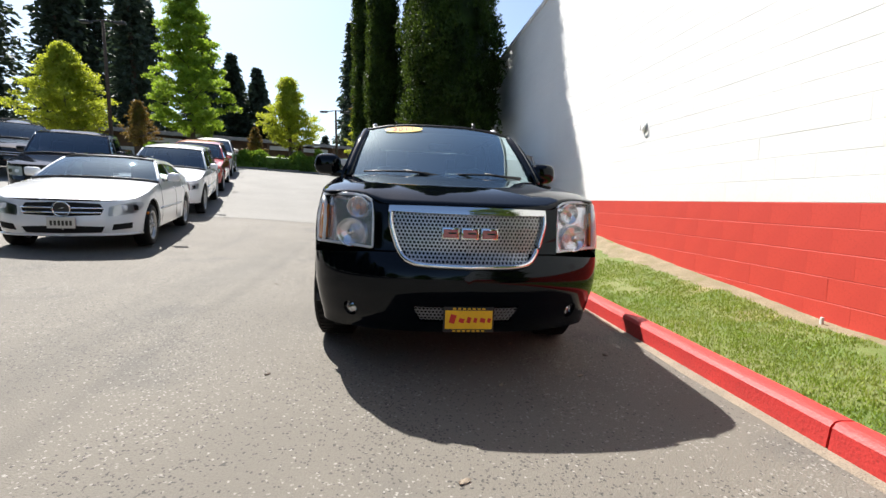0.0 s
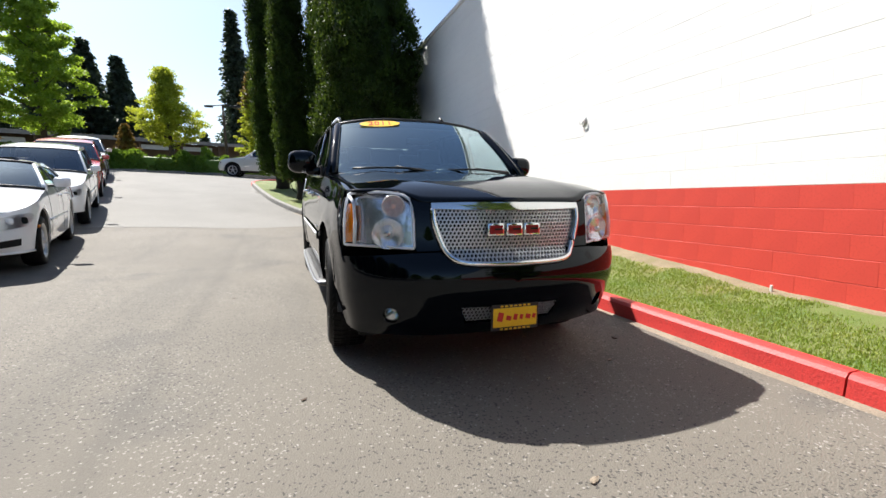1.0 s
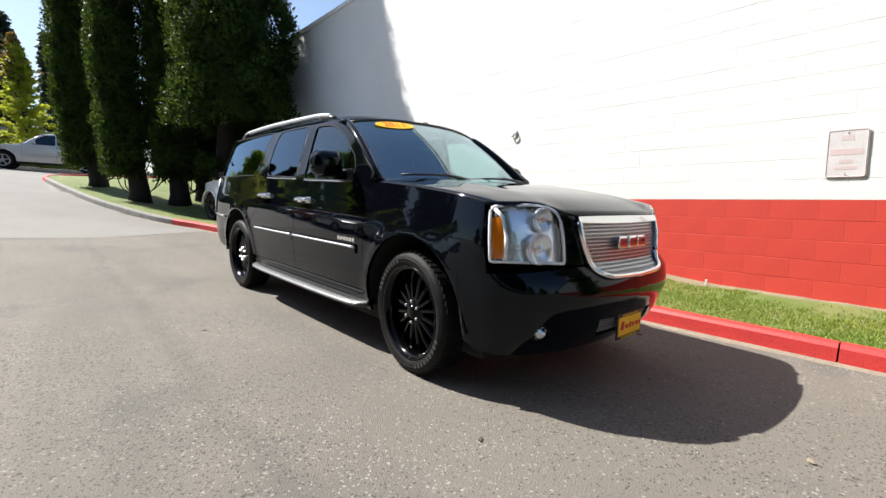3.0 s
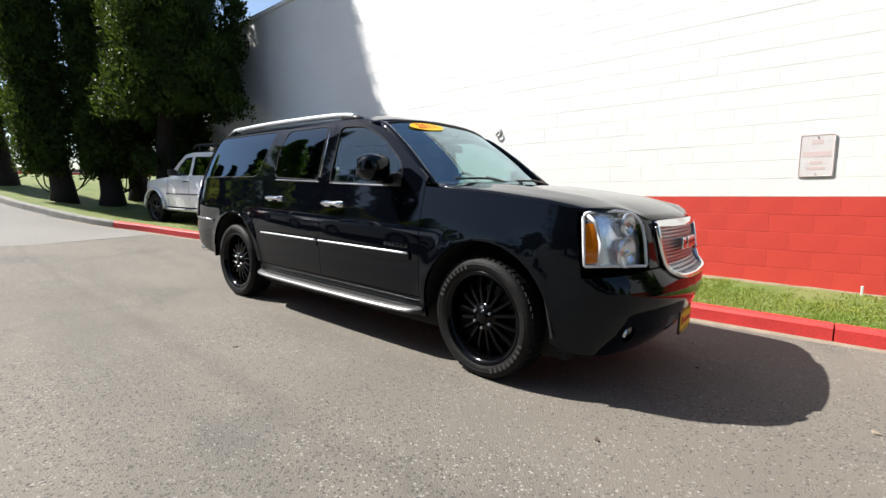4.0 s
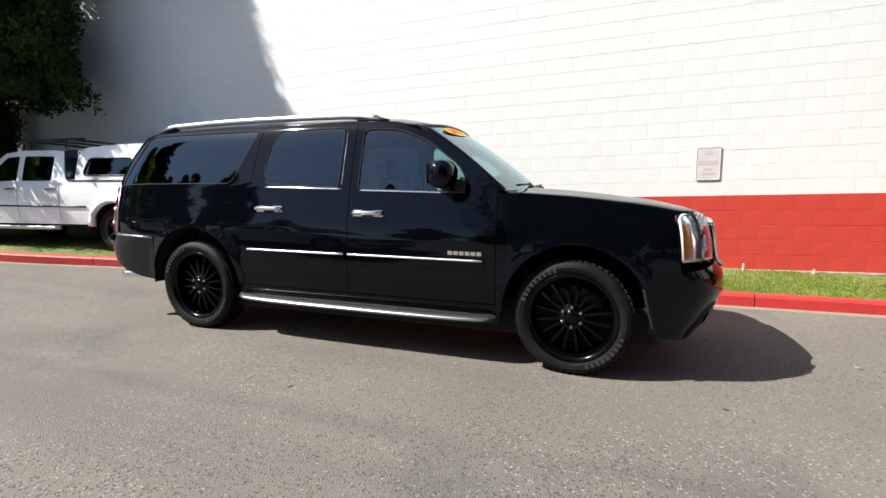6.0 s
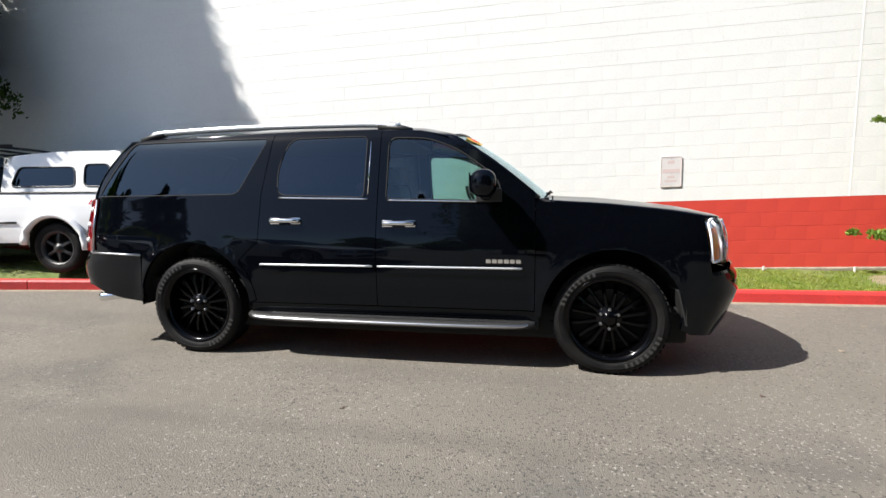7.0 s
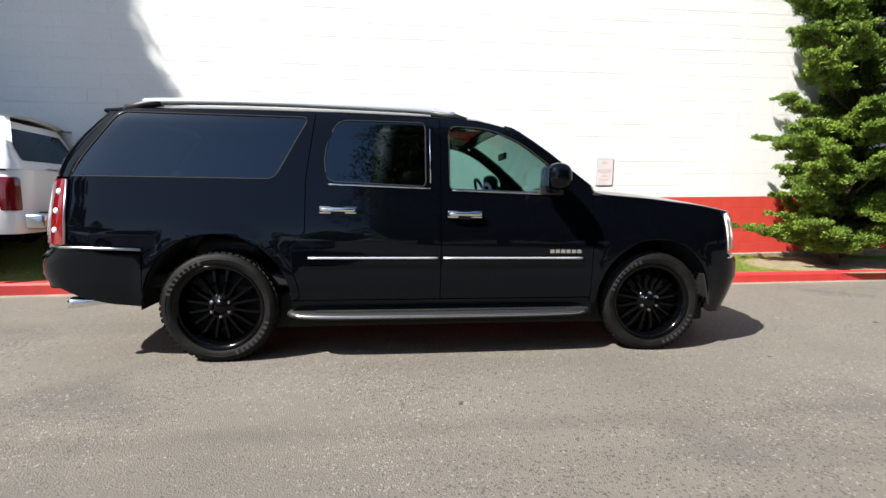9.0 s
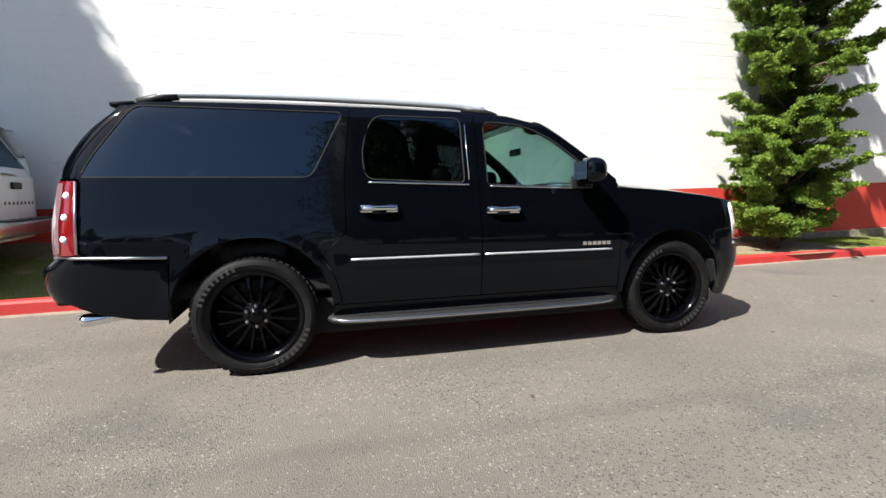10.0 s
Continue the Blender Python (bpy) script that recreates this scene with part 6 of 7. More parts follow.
    # red drive badge on the bed side, drawn as two numerals and a cross
    for sgn in (1, -1):
        bx = body.at(4.30, 1.02, 0.004)
        words("4x4", 0.16, 0.001, "drive_badge", RED_INK, car, Matrix.Translation((sgn * (bx.x + 0.003), bx.y - 0.12, 1.02)) @ pose(0, 0, 0, 90, 0, 90 if sgn > 0 else -90))
        part("badge_line", block((0.004, 0.30, 0.014), (sgn * (bx.x + 0.003), bx.y - 0.12, 0.945), 0.0), RED_INK, car)
    for k in range(8):
        part("tailgate_bar", block((0.028, 0.006, 0.035), (-0.34 + 0.097 * k, e + 0.002, 0.88), 0.0), BLACK_PLASTIC, car)


vehicle("pickup_truck", ROAD @ pose(2.04, 14.15, 0.285, 0, 0, 187.5) @ Matrix.Scale(0.96, 4), "white crew-cab pickup with canopy and roof rack, parked on the lawn", "truck", WHITE_PAINT, PICKUP, pickup_extra)
vehicle("pickup_truck", on_road(-8.15, 12.5, 20) @ Matrix.Scale(1.04, 4), "black pickup truck parked facing the road", "truck", NAVY_PAINT, dict(PICKUP, mould=NAVY_PAINT, rim=ALLOY, mirror=NAVY_PAINT, front=[([(0, 0.66), (0.50, 0.66), (0.52, 0.96), (0, 0.97)], DARK, 0.004, "black grille"), ([(0, 0.48), (0.5, 0.50), (0.5, 0.58), (0, 0.58)], DARK, 0.004, "lower intake")], slats=[(0.60, 0.62)]))

# ---- trees ----
def leaves(name, centres, ways, sizes, mat, parent=None, label="", seed=1, aspect=0.45, faces=None, jitter=0.35):
    """Many small bent leaf sprays, two triangles each, as one mesh. centres, ways, faces: arrays; sizes: lengths."""
    g = np.random.default_rng(seed)
    c, d = np.asarray(centres, float), np.asarray(ways, float)
    d = d / (np.linalg.norm(d, axis=1)[:, None] + 1e-9) + g.normal(0, jitter, d.shape)
    d /= np.linalg.norm(d, axis=1)[:, None] + 1e-9
    f = g.normal(0, 1, d.shape) if faces is None else np.asarray(faces, float) + g.normal(0, jitter, d.shape)
    a = np.cross(d, f)
    a /= np.linalg.norm(a, axis=1)[:, None] + 1e-9
    s = np.asarray(sizes, float)[:, None]
    w = a * s * aspect * 0.5
    nrm = np.cross(d, a)
    verts = np.stack([c - d * s * 0.5, c + w + nrm * s * 0.06, c + d * s * 0.5, c - w + nrm * s * 0.06], 1).reshape(-1, 3)
    n = len(c)
    k = np.arange(n) * 4
    me = bpy.data.meshes.new(name)
    me.vertices.add(4 * n)
    me.vertices.foreach_set("co", verts.astype(np.float32).ravel())
    tris = np.stack([k, k + 1, k + 2, k, k + 2, k + 3], 1).reshape(-1, 3)
    me.loops.add(6 * n)
    me.loops.foreach_set("vertex_index", tris.astype(np.int32).ravel())
    me.polygons.add(2 * n)
    me.polygons.foreach_set("loop_start", (np.arange(2 * n) * 3).astype(np.int32))
    me.update(calc_edges=True)
    me.materials.append(mat)
    ob = new(name, me)
    ob.parent = parent
    if label:
        tagged(ob, label)
    return ob


def clumps(centres, radii, count, leaf, g, flat=1.0, up=0.5, hollow=0.55):
    """Leaves on the shells of many round clumps: places, ways, facings and sizes."""
    cs, ws, fs, ss = [], [], [], []
    for c, r in zip(centres, radii):
        m = max(6, int(count * (r / np.mean(radii)) ** 2))
        u = g.normal(0, 1, (m, 3))
        u /= np.linalg.norm(u, axis=1)[:, None]
        u[:, 2] = np.where(u[:, 2] < -0.35, -u[:, 2], u[:, 2])
        p = u * r * g.uniform(hollow, 1.08, m)[:, None]
        p[:, 2] *= flat
        cs.append(np.asarray(c) + p)
        side = np.cross(u, g.normal(0, 1, (m, 3)))
        ws.append(side * 0.6 + u * 0.8 + np.array([0, 0, up]))
        fs.append(u + np.array([0, 0, 0.25]))
        ss.append(g.uniform(0.65, 1.3, m) * leaf)
    return np.concatenate(cs), np.concatenate(ws), np.concatenate(fs), np.concatenate(ss)


def trunk_mesh(points, radii, mat, parent, name="trunk", sides=10):
    return part(name, sweep(points, radii, sides), mat, parent, smooth=True)


def column_conifer(at, height, radius, label, seed, n=72000, off=(0.0, 0.0), low=0.62, clear=None, group="conifers on the lawn", shape=None):
    """A narrow cedar: bare foot, column of upright sprays in overlapping plumes. off: how far the crown stands from the foot.
    clear: (y, z), nothing hangs below z on the near side of y."""
    g = np.random.default_rng(seed)
    tree = thing("conifer_tree", Matrix.Translation(at), label, "tree", group)
    ox, oy = off
    trunk_mesh([(0, 0, -0.3), (0.03, 0, 0.2), (0.1 * ox, 0.1 * oy, 1.0), (ox * 0.8, oy * 0.8, height * 0.4), (ox, oy, height * 0.93)], [0.36, 0.27, 0.22, 0.12, 0.02], DARK_BARK, tree)
    shape = shape or ([0, 0.03, 0.09, 0.16, 0.4, 0.6, 0.8, 0.92, 1.0], [0.60, 0.76, 0.92, 1.0, 0.97, 0.86, 0.62, 0.36, 0.04])
    plumes = 1100
    z = (np.arange(plumes) + g.uniform(0, 1, plumes)) / plumes
    zz = low + z * (height - low - 0.2)
    th = np.arange(plumes) * 2.399 + g.uniform(-0.5, 0.5, plumes)
    lobes = 1 + 0.10 * np.sin(3 * th + zz * 1.9 + seed) + 0.07 * np.sin(5 * th - zz * 3.1)
    prof = radius * np.interp(z, *shape) * lobes
    rr = prof * (1.0 - 0.38 * g.uniform(0, 1, plumes) ** 1.7)
    centres = np.stack([ox + np.cos(th) * rr, oy + np.sin(th) * rr, zz], 1)
    if clear is not None:
        centres = centres[(centres[:, 1] > clear[0]) | (centres[:, 2] > clear[1])]
    radii = np.minimum(g.uniform(0.08, 0.36, len(centres)), 0.10 + radius * 0.22)
    c, w, f, sz = clumps(centres, radii, n // plumes, 0.095, g, 1.5, 1.0, 0.45)
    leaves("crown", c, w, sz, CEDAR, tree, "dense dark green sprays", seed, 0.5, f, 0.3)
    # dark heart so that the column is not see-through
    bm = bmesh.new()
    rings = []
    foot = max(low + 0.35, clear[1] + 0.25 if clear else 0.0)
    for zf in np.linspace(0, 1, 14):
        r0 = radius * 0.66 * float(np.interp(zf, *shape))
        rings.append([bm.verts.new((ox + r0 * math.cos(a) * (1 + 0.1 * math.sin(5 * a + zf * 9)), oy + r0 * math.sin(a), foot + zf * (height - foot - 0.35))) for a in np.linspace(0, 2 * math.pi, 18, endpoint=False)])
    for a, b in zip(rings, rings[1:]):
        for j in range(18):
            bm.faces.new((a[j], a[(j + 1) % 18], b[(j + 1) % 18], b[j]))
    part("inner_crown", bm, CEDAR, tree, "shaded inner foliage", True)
    for k in range(5):
        a = g.uniform(0, 6.28)
        q = g.uniform(0.75, 1.15)
        trunk_mesh(spline([(0.15 * math.cos(a), 0.15 * math.sin(a), 0.12), (0.45 * q * math.cos(a + 0.2), 0.45 * q * math.sin(a + 0.2), 0.30 * q), (0.66 * q * math.cos(a), 0.66 * q * math.sin(a), 0.65 * q), (0.7 * q * math.cos(a - 0.1), 0.7 * q * math.sin(a - 0.1), 1.1 * q)], 4), 0.016, DARK_BARK, tree, "limb", 6)
    return tree


def at_ground(x, y, up=0.0):
    p = ROAD @ Vector((x, y, rise(y) + up))
    return p


TALL = "tall narrow dark green conifer standing on the lawn"
column_conifer(at_ground(1.95, 15.55, 0.14), 11.2, 1.36, "broad dark green conifer overhanging the white pickup", 1, 110000, (0.0, -1.50), 1.0, (-0.50, 2.15),
               shape=([0, 0.1, 0.3, 0.5, 0.6, 0.7, 0.85, 1.0], [0.85, 1.0, 1.0, 0.95, 0.75, 0.48, 0.24, 0.03]))
for (x, y, h, r, sd, lean) in ((2.85, 16.3, 9.0, 0.60, 5, 0.0), (1.05, 16.9, 7.8, 0.62, 2, 0.0), (0.10, 17.4, 10.2, 0.58, 3, -0.24), (-0.62, 20.4, 11.5, 0.52, 4, -0.35), (1.95, 17.7, 8.0, 0.8, 6, 0.0)):
    column_conifer(at_ground(x, y, 0.14), h, r, TALL, sd, 60000, (lean, 0.0))
# dark conifers across the lot, which the car's glass and paint mirror
for k, (x, y, h, r) in enumerate(((-10.2, 4.5, 15.5, 2.4), (-11.6, 1.8, 16.0, 2.3), (-10.6, -0.9, 15.0, 2.4), (-11.8, -3.6, 16.0, 2.4), (-10.6, -6.6, 15.0, 2.5), (-11.4, -11.2, 14.5, 2.6), (-11.8, -16.0, 14.0, 2.5))):
    column_conifer(at_ground(x, y, 0.0), h, r, "tall dark conifer at the lot's far side", 40 + k, 26000, group="conifers across the lot")


def juniper(at, height, seed):
    """A wide juniper: leaning stem, limbs that sweep up and out, each ending in lumpy tufts, with dark gaps."""
    g = np.random.default_rng(seed)
    bush = thing("juniper_tree", Matrix.Translation(at), "bushy light green juniper with layered tufts against the wall", "tree")
    trunk_mesh([(0, 0, -0.2), (0.02, 0.06, 0.4), (-0.03, -0.05, 1.4), (0.03, -0.1, 2.6), (0, -0.1, height * 0.9)], [0.11, 0.09, 0.07, 0.05, 0.015], BARK, bush)
    cents, rads = [], []
    nl = 96
    for k in range(nl):
        zf = ((k + g.uniform(0, 1)) / nl) ** 1.25
        z = 0.22 + zf * (height - 0.8)
        reach = float(np.interp(z, [0.2, 0.5, 1.0, 1.6, 2.1, 2.5, 3.2, 4.0, 5.0, 6.2], [1.05, 1.42, 1.50, 1.35, 1.05, 1.15, 1.40, 1.55, 1.90, 1.1])) * (0.56 + 0.50 * g.uniform(0, 1) ** 0.7)
        a = k * 2.399 + g.uniform(-0.6, 0.6)
        dx, dy = min(math.cos(a) * reach * 0.7, 0.36), math.sin(a) * reach
        lift = g.uniform(0.08, 0.38) * reach
        tip = np.array([dx, dy, z + lift])
        root = np.array([0, -0.05 * zf, max(z - 0.25, 0.1)])
        knee = (root * 0.45 + tip * 0.55) + np.array([0, 0, -0.18 * lift])
        trunk_mesh([tuple(root), tuple(knee), tuple(tip)], [0.026, 0.016, 0.006], BARK, bush, "limb", 5)
        # a lumpy pad towards the limb's end, and upturned fingers at its rim
        for j in range(13):
            t = 0.46 + 0.54 * (j + g.uniform(0, 0.9)) / 13
            p = root * (1 - t) ** 2 + 2 * t * (1 - t) * knee + t * t * tip
            wide = 0.17 * (1.25 - t)
            q = p + g.normal(0, 1, 3) * np.array([wide, wide, wide * 0.35]) + (0, 0, 0.05)
            q[0] = min(q[0], 0.50)
            cents.append(q)
            rads.append(g.uniform(0.09, 0.19) * (1.35 - 0.7 * t))
        for j in range(6):
            q = tip + np.array([g.normal(0, 0.10), g.normal(0, 0.13), 0.04]) + (tip - root) * 0.08 * j / 6
            q[0] = min(q[0], 0.52)
            cents.append(q)
            rads.append(g.uniform(0.05, 0.09))
    c, w, f, sz = clumps(cents, np.array(rads), 225, 0.050, g, 0.85, 0.75, 0.3)
    leaves("crown", c, w, sz, JUNIPER, bush, "light green scaly tufts", seed, 0.42, f, 0.35)
    # inner foliage round the stem, coloured near-black in place of shade
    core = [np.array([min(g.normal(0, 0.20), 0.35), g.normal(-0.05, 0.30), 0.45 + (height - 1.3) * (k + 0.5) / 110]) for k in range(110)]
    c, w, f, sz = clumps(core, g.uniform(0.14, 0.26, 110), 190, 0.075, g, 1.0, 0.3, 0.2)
    leaves("inner_crown", c, w, sz, CEDAR, bush, "inner sprays coloured dark as shade round the stem", seed + 1, 0.5, f, 0.5)
    return bush


juniper(ROAD @ Vector((3.02, -1.9, 0.17)), 6.6, 11)


def broadleaf(at, height, width, mat, label, seed, n=9000, base=0.22, leaf=0.22, cat="tree", group="", shape=1.0):
    """A small street tree: tapered trunk, limbs and an uneven crown of leaf clumps with gaps."""
    g = np.random.default_rng(seed)
    tree = thing("broadleaf_tree", Matrix.Translation(at), label, cat, group)
    z0 = height * base
    trunk_mesh([(0, 0, -0.4), (0.03, 0.02, z0), (-0.04, 0.05, height * 0.55), (0, 0, height * 0.95)], [0.16 * width / 5 + 0.05, 0.10 * width / 5 + 0.04, 0.07, 0.015], BARK, tree)
    cents, rads = [], []
    nb = 74
    for k in range(nb):
        zf = (k + 0.5) / nb
        z = z0 + zf * (height - z0) * 0.97
        reach = width / 2 * float(np.interp(zf, [0, 0.10, 0.3, 0.55, 0.8, 1.0], [0.66, 1.0, 0.90, 0.62 * shape, 0.32 * shape, 0.03])) * g.uniform(0.62, 1.12)
        a = k * 2.399 + g.uniform(-0.3, 0.3)
        tip = np.array([math.cos(a) * reach, math.sin(a) * reach, z + 0.22 * reach])
        root = np.array([0, 0, z - 0.25 * reach])
        if k % 3 == 0:
            trunk_mesh([tuple(root), tuple(tip * 0.9 + root * 0.1)], [0.04, 0.012], BARK, tree, "limb", 5)
        for j in range(4):
            t = 0.25 + 0.8 * (j + g.uniform(0, 0.8)) / 4
            cents.append(root + (tip - root) * t + g.normal(0, width * 0.02, 3))
            rads.append(width * g.uniform(0.06, 0.115))
    c, w, f, sz = clumps(cents, np.array(rads), int(2.0 * n) // (nb * 4), leaf * 0.72, g, 0.65, 0.1, 0.2)
    leaves("crown", c, w, sz, mat, tree, "", seed, 0.75, f, 0.5)
    return tree


def far_spot(x, y):
    p = ground_at(x, min(y, 60))
    return Vector((p.x, p.y + y - min(y, 60), p.z))


broadleaf(far_spot(-13.6, 33.5), 12.6, 5.4, MAPLE, "tall fresh green street tree beyond parked cars", 21, 26000, 0.16, 0.20, shape=1.1)
broadleaf(far_spot(-18.2, 28.5), 6.2, 5.0, YELLOW_LEAF, "yellow-green young street tree beyond parked cars", 22, 16000, 0.25, 0.16)
broadleaf(far_spot(-7.6, 36.0), 6.9, 5.2, YELLOW_LEAF, "yellow-green young tree behind the hedge", 23, 15000, 0.30, 0.17, shape=0.7)
broadleaf(far_spot(-2.4, 40.0), 7.6, 3.0, YELLOW_LEAF, "green tree turning yellow near the far building", 24, 10000, 0.18, 0.17)
broadleaf(far_spot(-2.5, 40.2) + Vector((0, 0, 4.6)), 3.6, 2.0, ORANGE_LEAF, "orange autumn top of a young tree", 25, 2600, 0.1, 0.22)
broadleaf(far_spot(-17.5, 34.5), 4.2, 2.6, ORANGE_LEAF, "small orange leaved tree beside parked cars", 26, 5000, 0.3, 0.14)
broadleaf(far_spot(-10.7, 38.0), 3.2, 2.0, ORANGE_LEAF, "small orange shrub before the far building", 27, 2500, 0.2, 0.2)
broadleaf(far_spot(-29.5, 30.0), 8.0, 5.5, MAPLE, "green tree at the lot's edge", 28, 9000, 0.2, 0.22)


def fir(at, height, width, seed, label="tall dark feathery fir on the wooded slope", n=5200):
    g = np.random.default_rng(seed)
    tree = thing("fir_tree", Matrix.Translation(at), label, "tree", "firs on the slope")
    trunk_mesh([(0, 0, -1), (0, 0, height * 0.5), (0, 0, height * 0.98)], [0.4, 0.25, 0.03], BARK, tree, sides=6)
    cs, ws, ss = [], [], []
    layers = int(height * 1.5)
    for k in range(layers):
        zf = k / layers
        z = height * (0.06 + 0.94 * zf)
        rad = width / 2 * (1 - zf) ** 0.8 * g.uniform(0.75, 1.15) + 0.1
        arms = 9
        for j in range(arms):
            a = 2 * math.pi * (j + g.uniform(0, 0.8)) / arms
            m = max(3, n // (layers * arms))
            t = g.uniform(0.1, 1, m) ** 0.8
            rr = rad * g.uniform(0.7, 1.1) * t
            cs.append(np.stack([np.cos(a) * rr, np.sin(a) * rr, z - 0.28 * rr + 0.05 * rr * rr / max(rad, 0.3)], 1) + g.normal(0, 0.16, (m, 3)))
            ws.append(np.repeat(np.array([[math.cos(a), math.sin(a), -0.35]]), m, 0))
            ss.append(g.uniform(0.45, 1.0, m) * min(1.0, width / 8.0))
    leaves("crown", np.concatenate(cs), np.concatenate(ws), np.concatenate(ss), FIR, tree, "", seed, 0.5)
    return tree


frng = random.Random(5)
for k in range(20):
    x = -66 + k * 2.45 + frng.uniform(-1, 1)
    y = 66 + frng.uniform(-6, 12)
    fir(far_spot(x, y), frng.uniform(24, 34) - max(0, (k - 15)) * 3.5, frng.uniform(8, 11), 100 + k, n=7500)
for x, y, h, w in ((-19.5, 92, 12, 5.5), (-14, 100, 10, 5.5), (-23, 90, 15, 6), (-5.0, 62, 20, 6.0), (-3.4, 66, 16, 5.5), (-7.0, 76, 11, 5), (0, 70, 16, 6), (-26, 84, 17, 7), (-17.0, 98, 9, 5.5)):
    fir(far_spot(x, y), h, w, int(abs(x) * 7 + y), n=9000 if h > 18 else 7000)
# trees across the road, which the car's paint mirrors
for k, (x, y, h, w) in enumerate(((-24, -14, 4.4, 5), (-25, -5, 3.4, 5), (-23.5, 2, 4.6, 5), (-26, 9, 3.6, 6), (-24.5, 14, 5.0, 5), (-25, -22, 6, 7), (-12, -26, 8, 8), (-4, -30, 8, 8), (5, -32, 9, 8))):
    broadleaf(far_spot(x, y), h, w, HEDGE, "dense green tree across the road", 60 + k, 5200, 0.08, 0.42, group="trees across the road")

# ---- hedge, far building, poles and the wall's sign ----
def hedge_row(name, a, b, height, width, seed, label):
    g = np.random.default_rng(seed)
    a, b = Vector(a), Vector(b)
    run = (b - a).length
    n = int(run * 900)
    t = g.uniform(0, 1, n)
    ang = g.uniform(-0.2, math.pi + 0.2, n)
    bump = 1 + 0.16 * np.sin(t * run * 2.1 + seed) + 0.10 * np.sin(t * run * 5.3)
    d = (b - a) / run
    side = Vector((d.y, -d.x, 0)).normalized()
    r = g.uniform(0.86, 1.03, n) * bump
    c = np.array(a)[None] + t[:, None] * np.array(b - a)[None] + (np.cos(ang) * r * width / 2)[:, None] * np.array(side)[None]
    c[:, 2] += np.maximum(np.sin(ang), 0.02) ** 0.6 * r * height
    way = (np.cos(ang))[:, None] * np.array(side)[None] + np.stack([np.zeros(n), np.zeros(n), np.sin(ang)], 1)
    ob = thing(name, Matrix(), label, "hedge")
    leaves("foliage", c, way, g.uniform(0.10, 0.24, n), HEDGE, ob, "", seed, 0.6)
    bm = block((run, width * 0.78, height * 0.86), (0, 0, height * 0.40), 0.2)
    bmesh.ops.transform(bm, matrix=Matrix.Translation((a + b) / 2) @ Vector((b - a)).to_track_quat("X", "Z").to_matrix().to_4x4(), verts=bm.verts)
    part("inner_hedge", bm, HEDGE, ob)
    return ob


hedge_row("hedge", far_spot(-16, 32.3), far_spot(-3.9, 32.0), 1.15, 1.6, 31, "low clipped green hedge along the far kerb")
hedge_row("hedge", far_spot(-3.6, 33.5), far_spot(1.2, 33.5), 1.0, 1.6, 32, "low rounded green shrubs beside the far road")
hedge_row("shrub", far_spot(-5.6, 35.0), far_spot(-4.0, 35.0), 1.5, 1.6, 33, "rounded green shrub before the far building")
far_kerb = part("far_kerb", merged(*[block((1.99, 0.16, 0.30), tuple(far_spot(-23 + 2 * k, 31.0)), 0.02, turn=(0, 2, 0)) for k in range(14)]), CONCRETE, None)
tagged(far_kerb, "bare concrete kerb before the hedge", "kerb", kind="structure")

# long low building with car shelters
house = thing("carport_building", Matrix(), "long low brown building with grey roof and white shelter fronts", "building")
A, B = Vector((-30.0, 40.5, 0)), Vector((4.0, 62.0, 0))
axis = (B - A).normalized()
normal = Vector((axis.y, -axis.x, 0))
turn_z = math.degrees(math.atan2(axis.y, axis.x))
LEN = (B - A).length
BASE_Z, EAVE = 4.0, 7.2
mid = (A + B) / 2


def along(u, out, z):
    p = A + axis * u + normal * out
    return (p.x, p.y, z)


part("wall", block((LEN, 7.0, EAVE - BASE_Z + 1.5), along(LEN / 2, -4.6, (EAVE + BASE_Z - 1.5) / 2), 0.0, turn=(0, 0, turn_z)), BROWN_WALL, house, "brown clad back wall")
part("roof", block((LEN + 1.0, 9.4, 0.16), along(LEN / 2, -3.6, EAVE + 0.55), 0.02, turn=(7, 0, turn_z)), ROOFING, house, "low grey pitched roof")
part("fascia", block((LEN + 1.0, 0.10, 0.34), along(LEN / 2, 1.05, EAVE - 0.06), 0.01, turn=(0, 0, turn_z)), ROOFING, house, "brown grey fascia")
for k in range(11):
    u = 1.6 + k * 3.72
    if k % 3 != 1:
        part("shelter_front", block((2.9, 0.08, 0.42), along(u + 1.4, 0.25, EAVE - 0.62), 0.01, turn=(0, 0, turn_z)), PALE_DOOR, house, "white shelter panel")
        # A flat near-black panel on the wall stands for the open bay's shade.
        part("bay", block((2.9, 0.05, 1.9), along(u + 1.4, -1.02, BASE_Z + 0.9), 0.0, turn=(0, 0, turn_z)), DARK, house, "flat dark panel for an open bay's shade")
    else:
        part("garage_door", block((2.8, 0.08, 1.9), along(u + 1.4, -1.02, BASE_Z + 0.95), 0.01, turn=(0, 0, turn_z)), PALE_DOOR, house, "pale garage door")
    part("post", block((0.18, 0.18, EAVE - BASE_Z + 0.6), along(u - 0.3, 0.6, (EAVE + BASE_Z - 0.6) / 2), 0.01, turn=(0, 0, turn_z)), BROWN_WALL, house, "brown post")


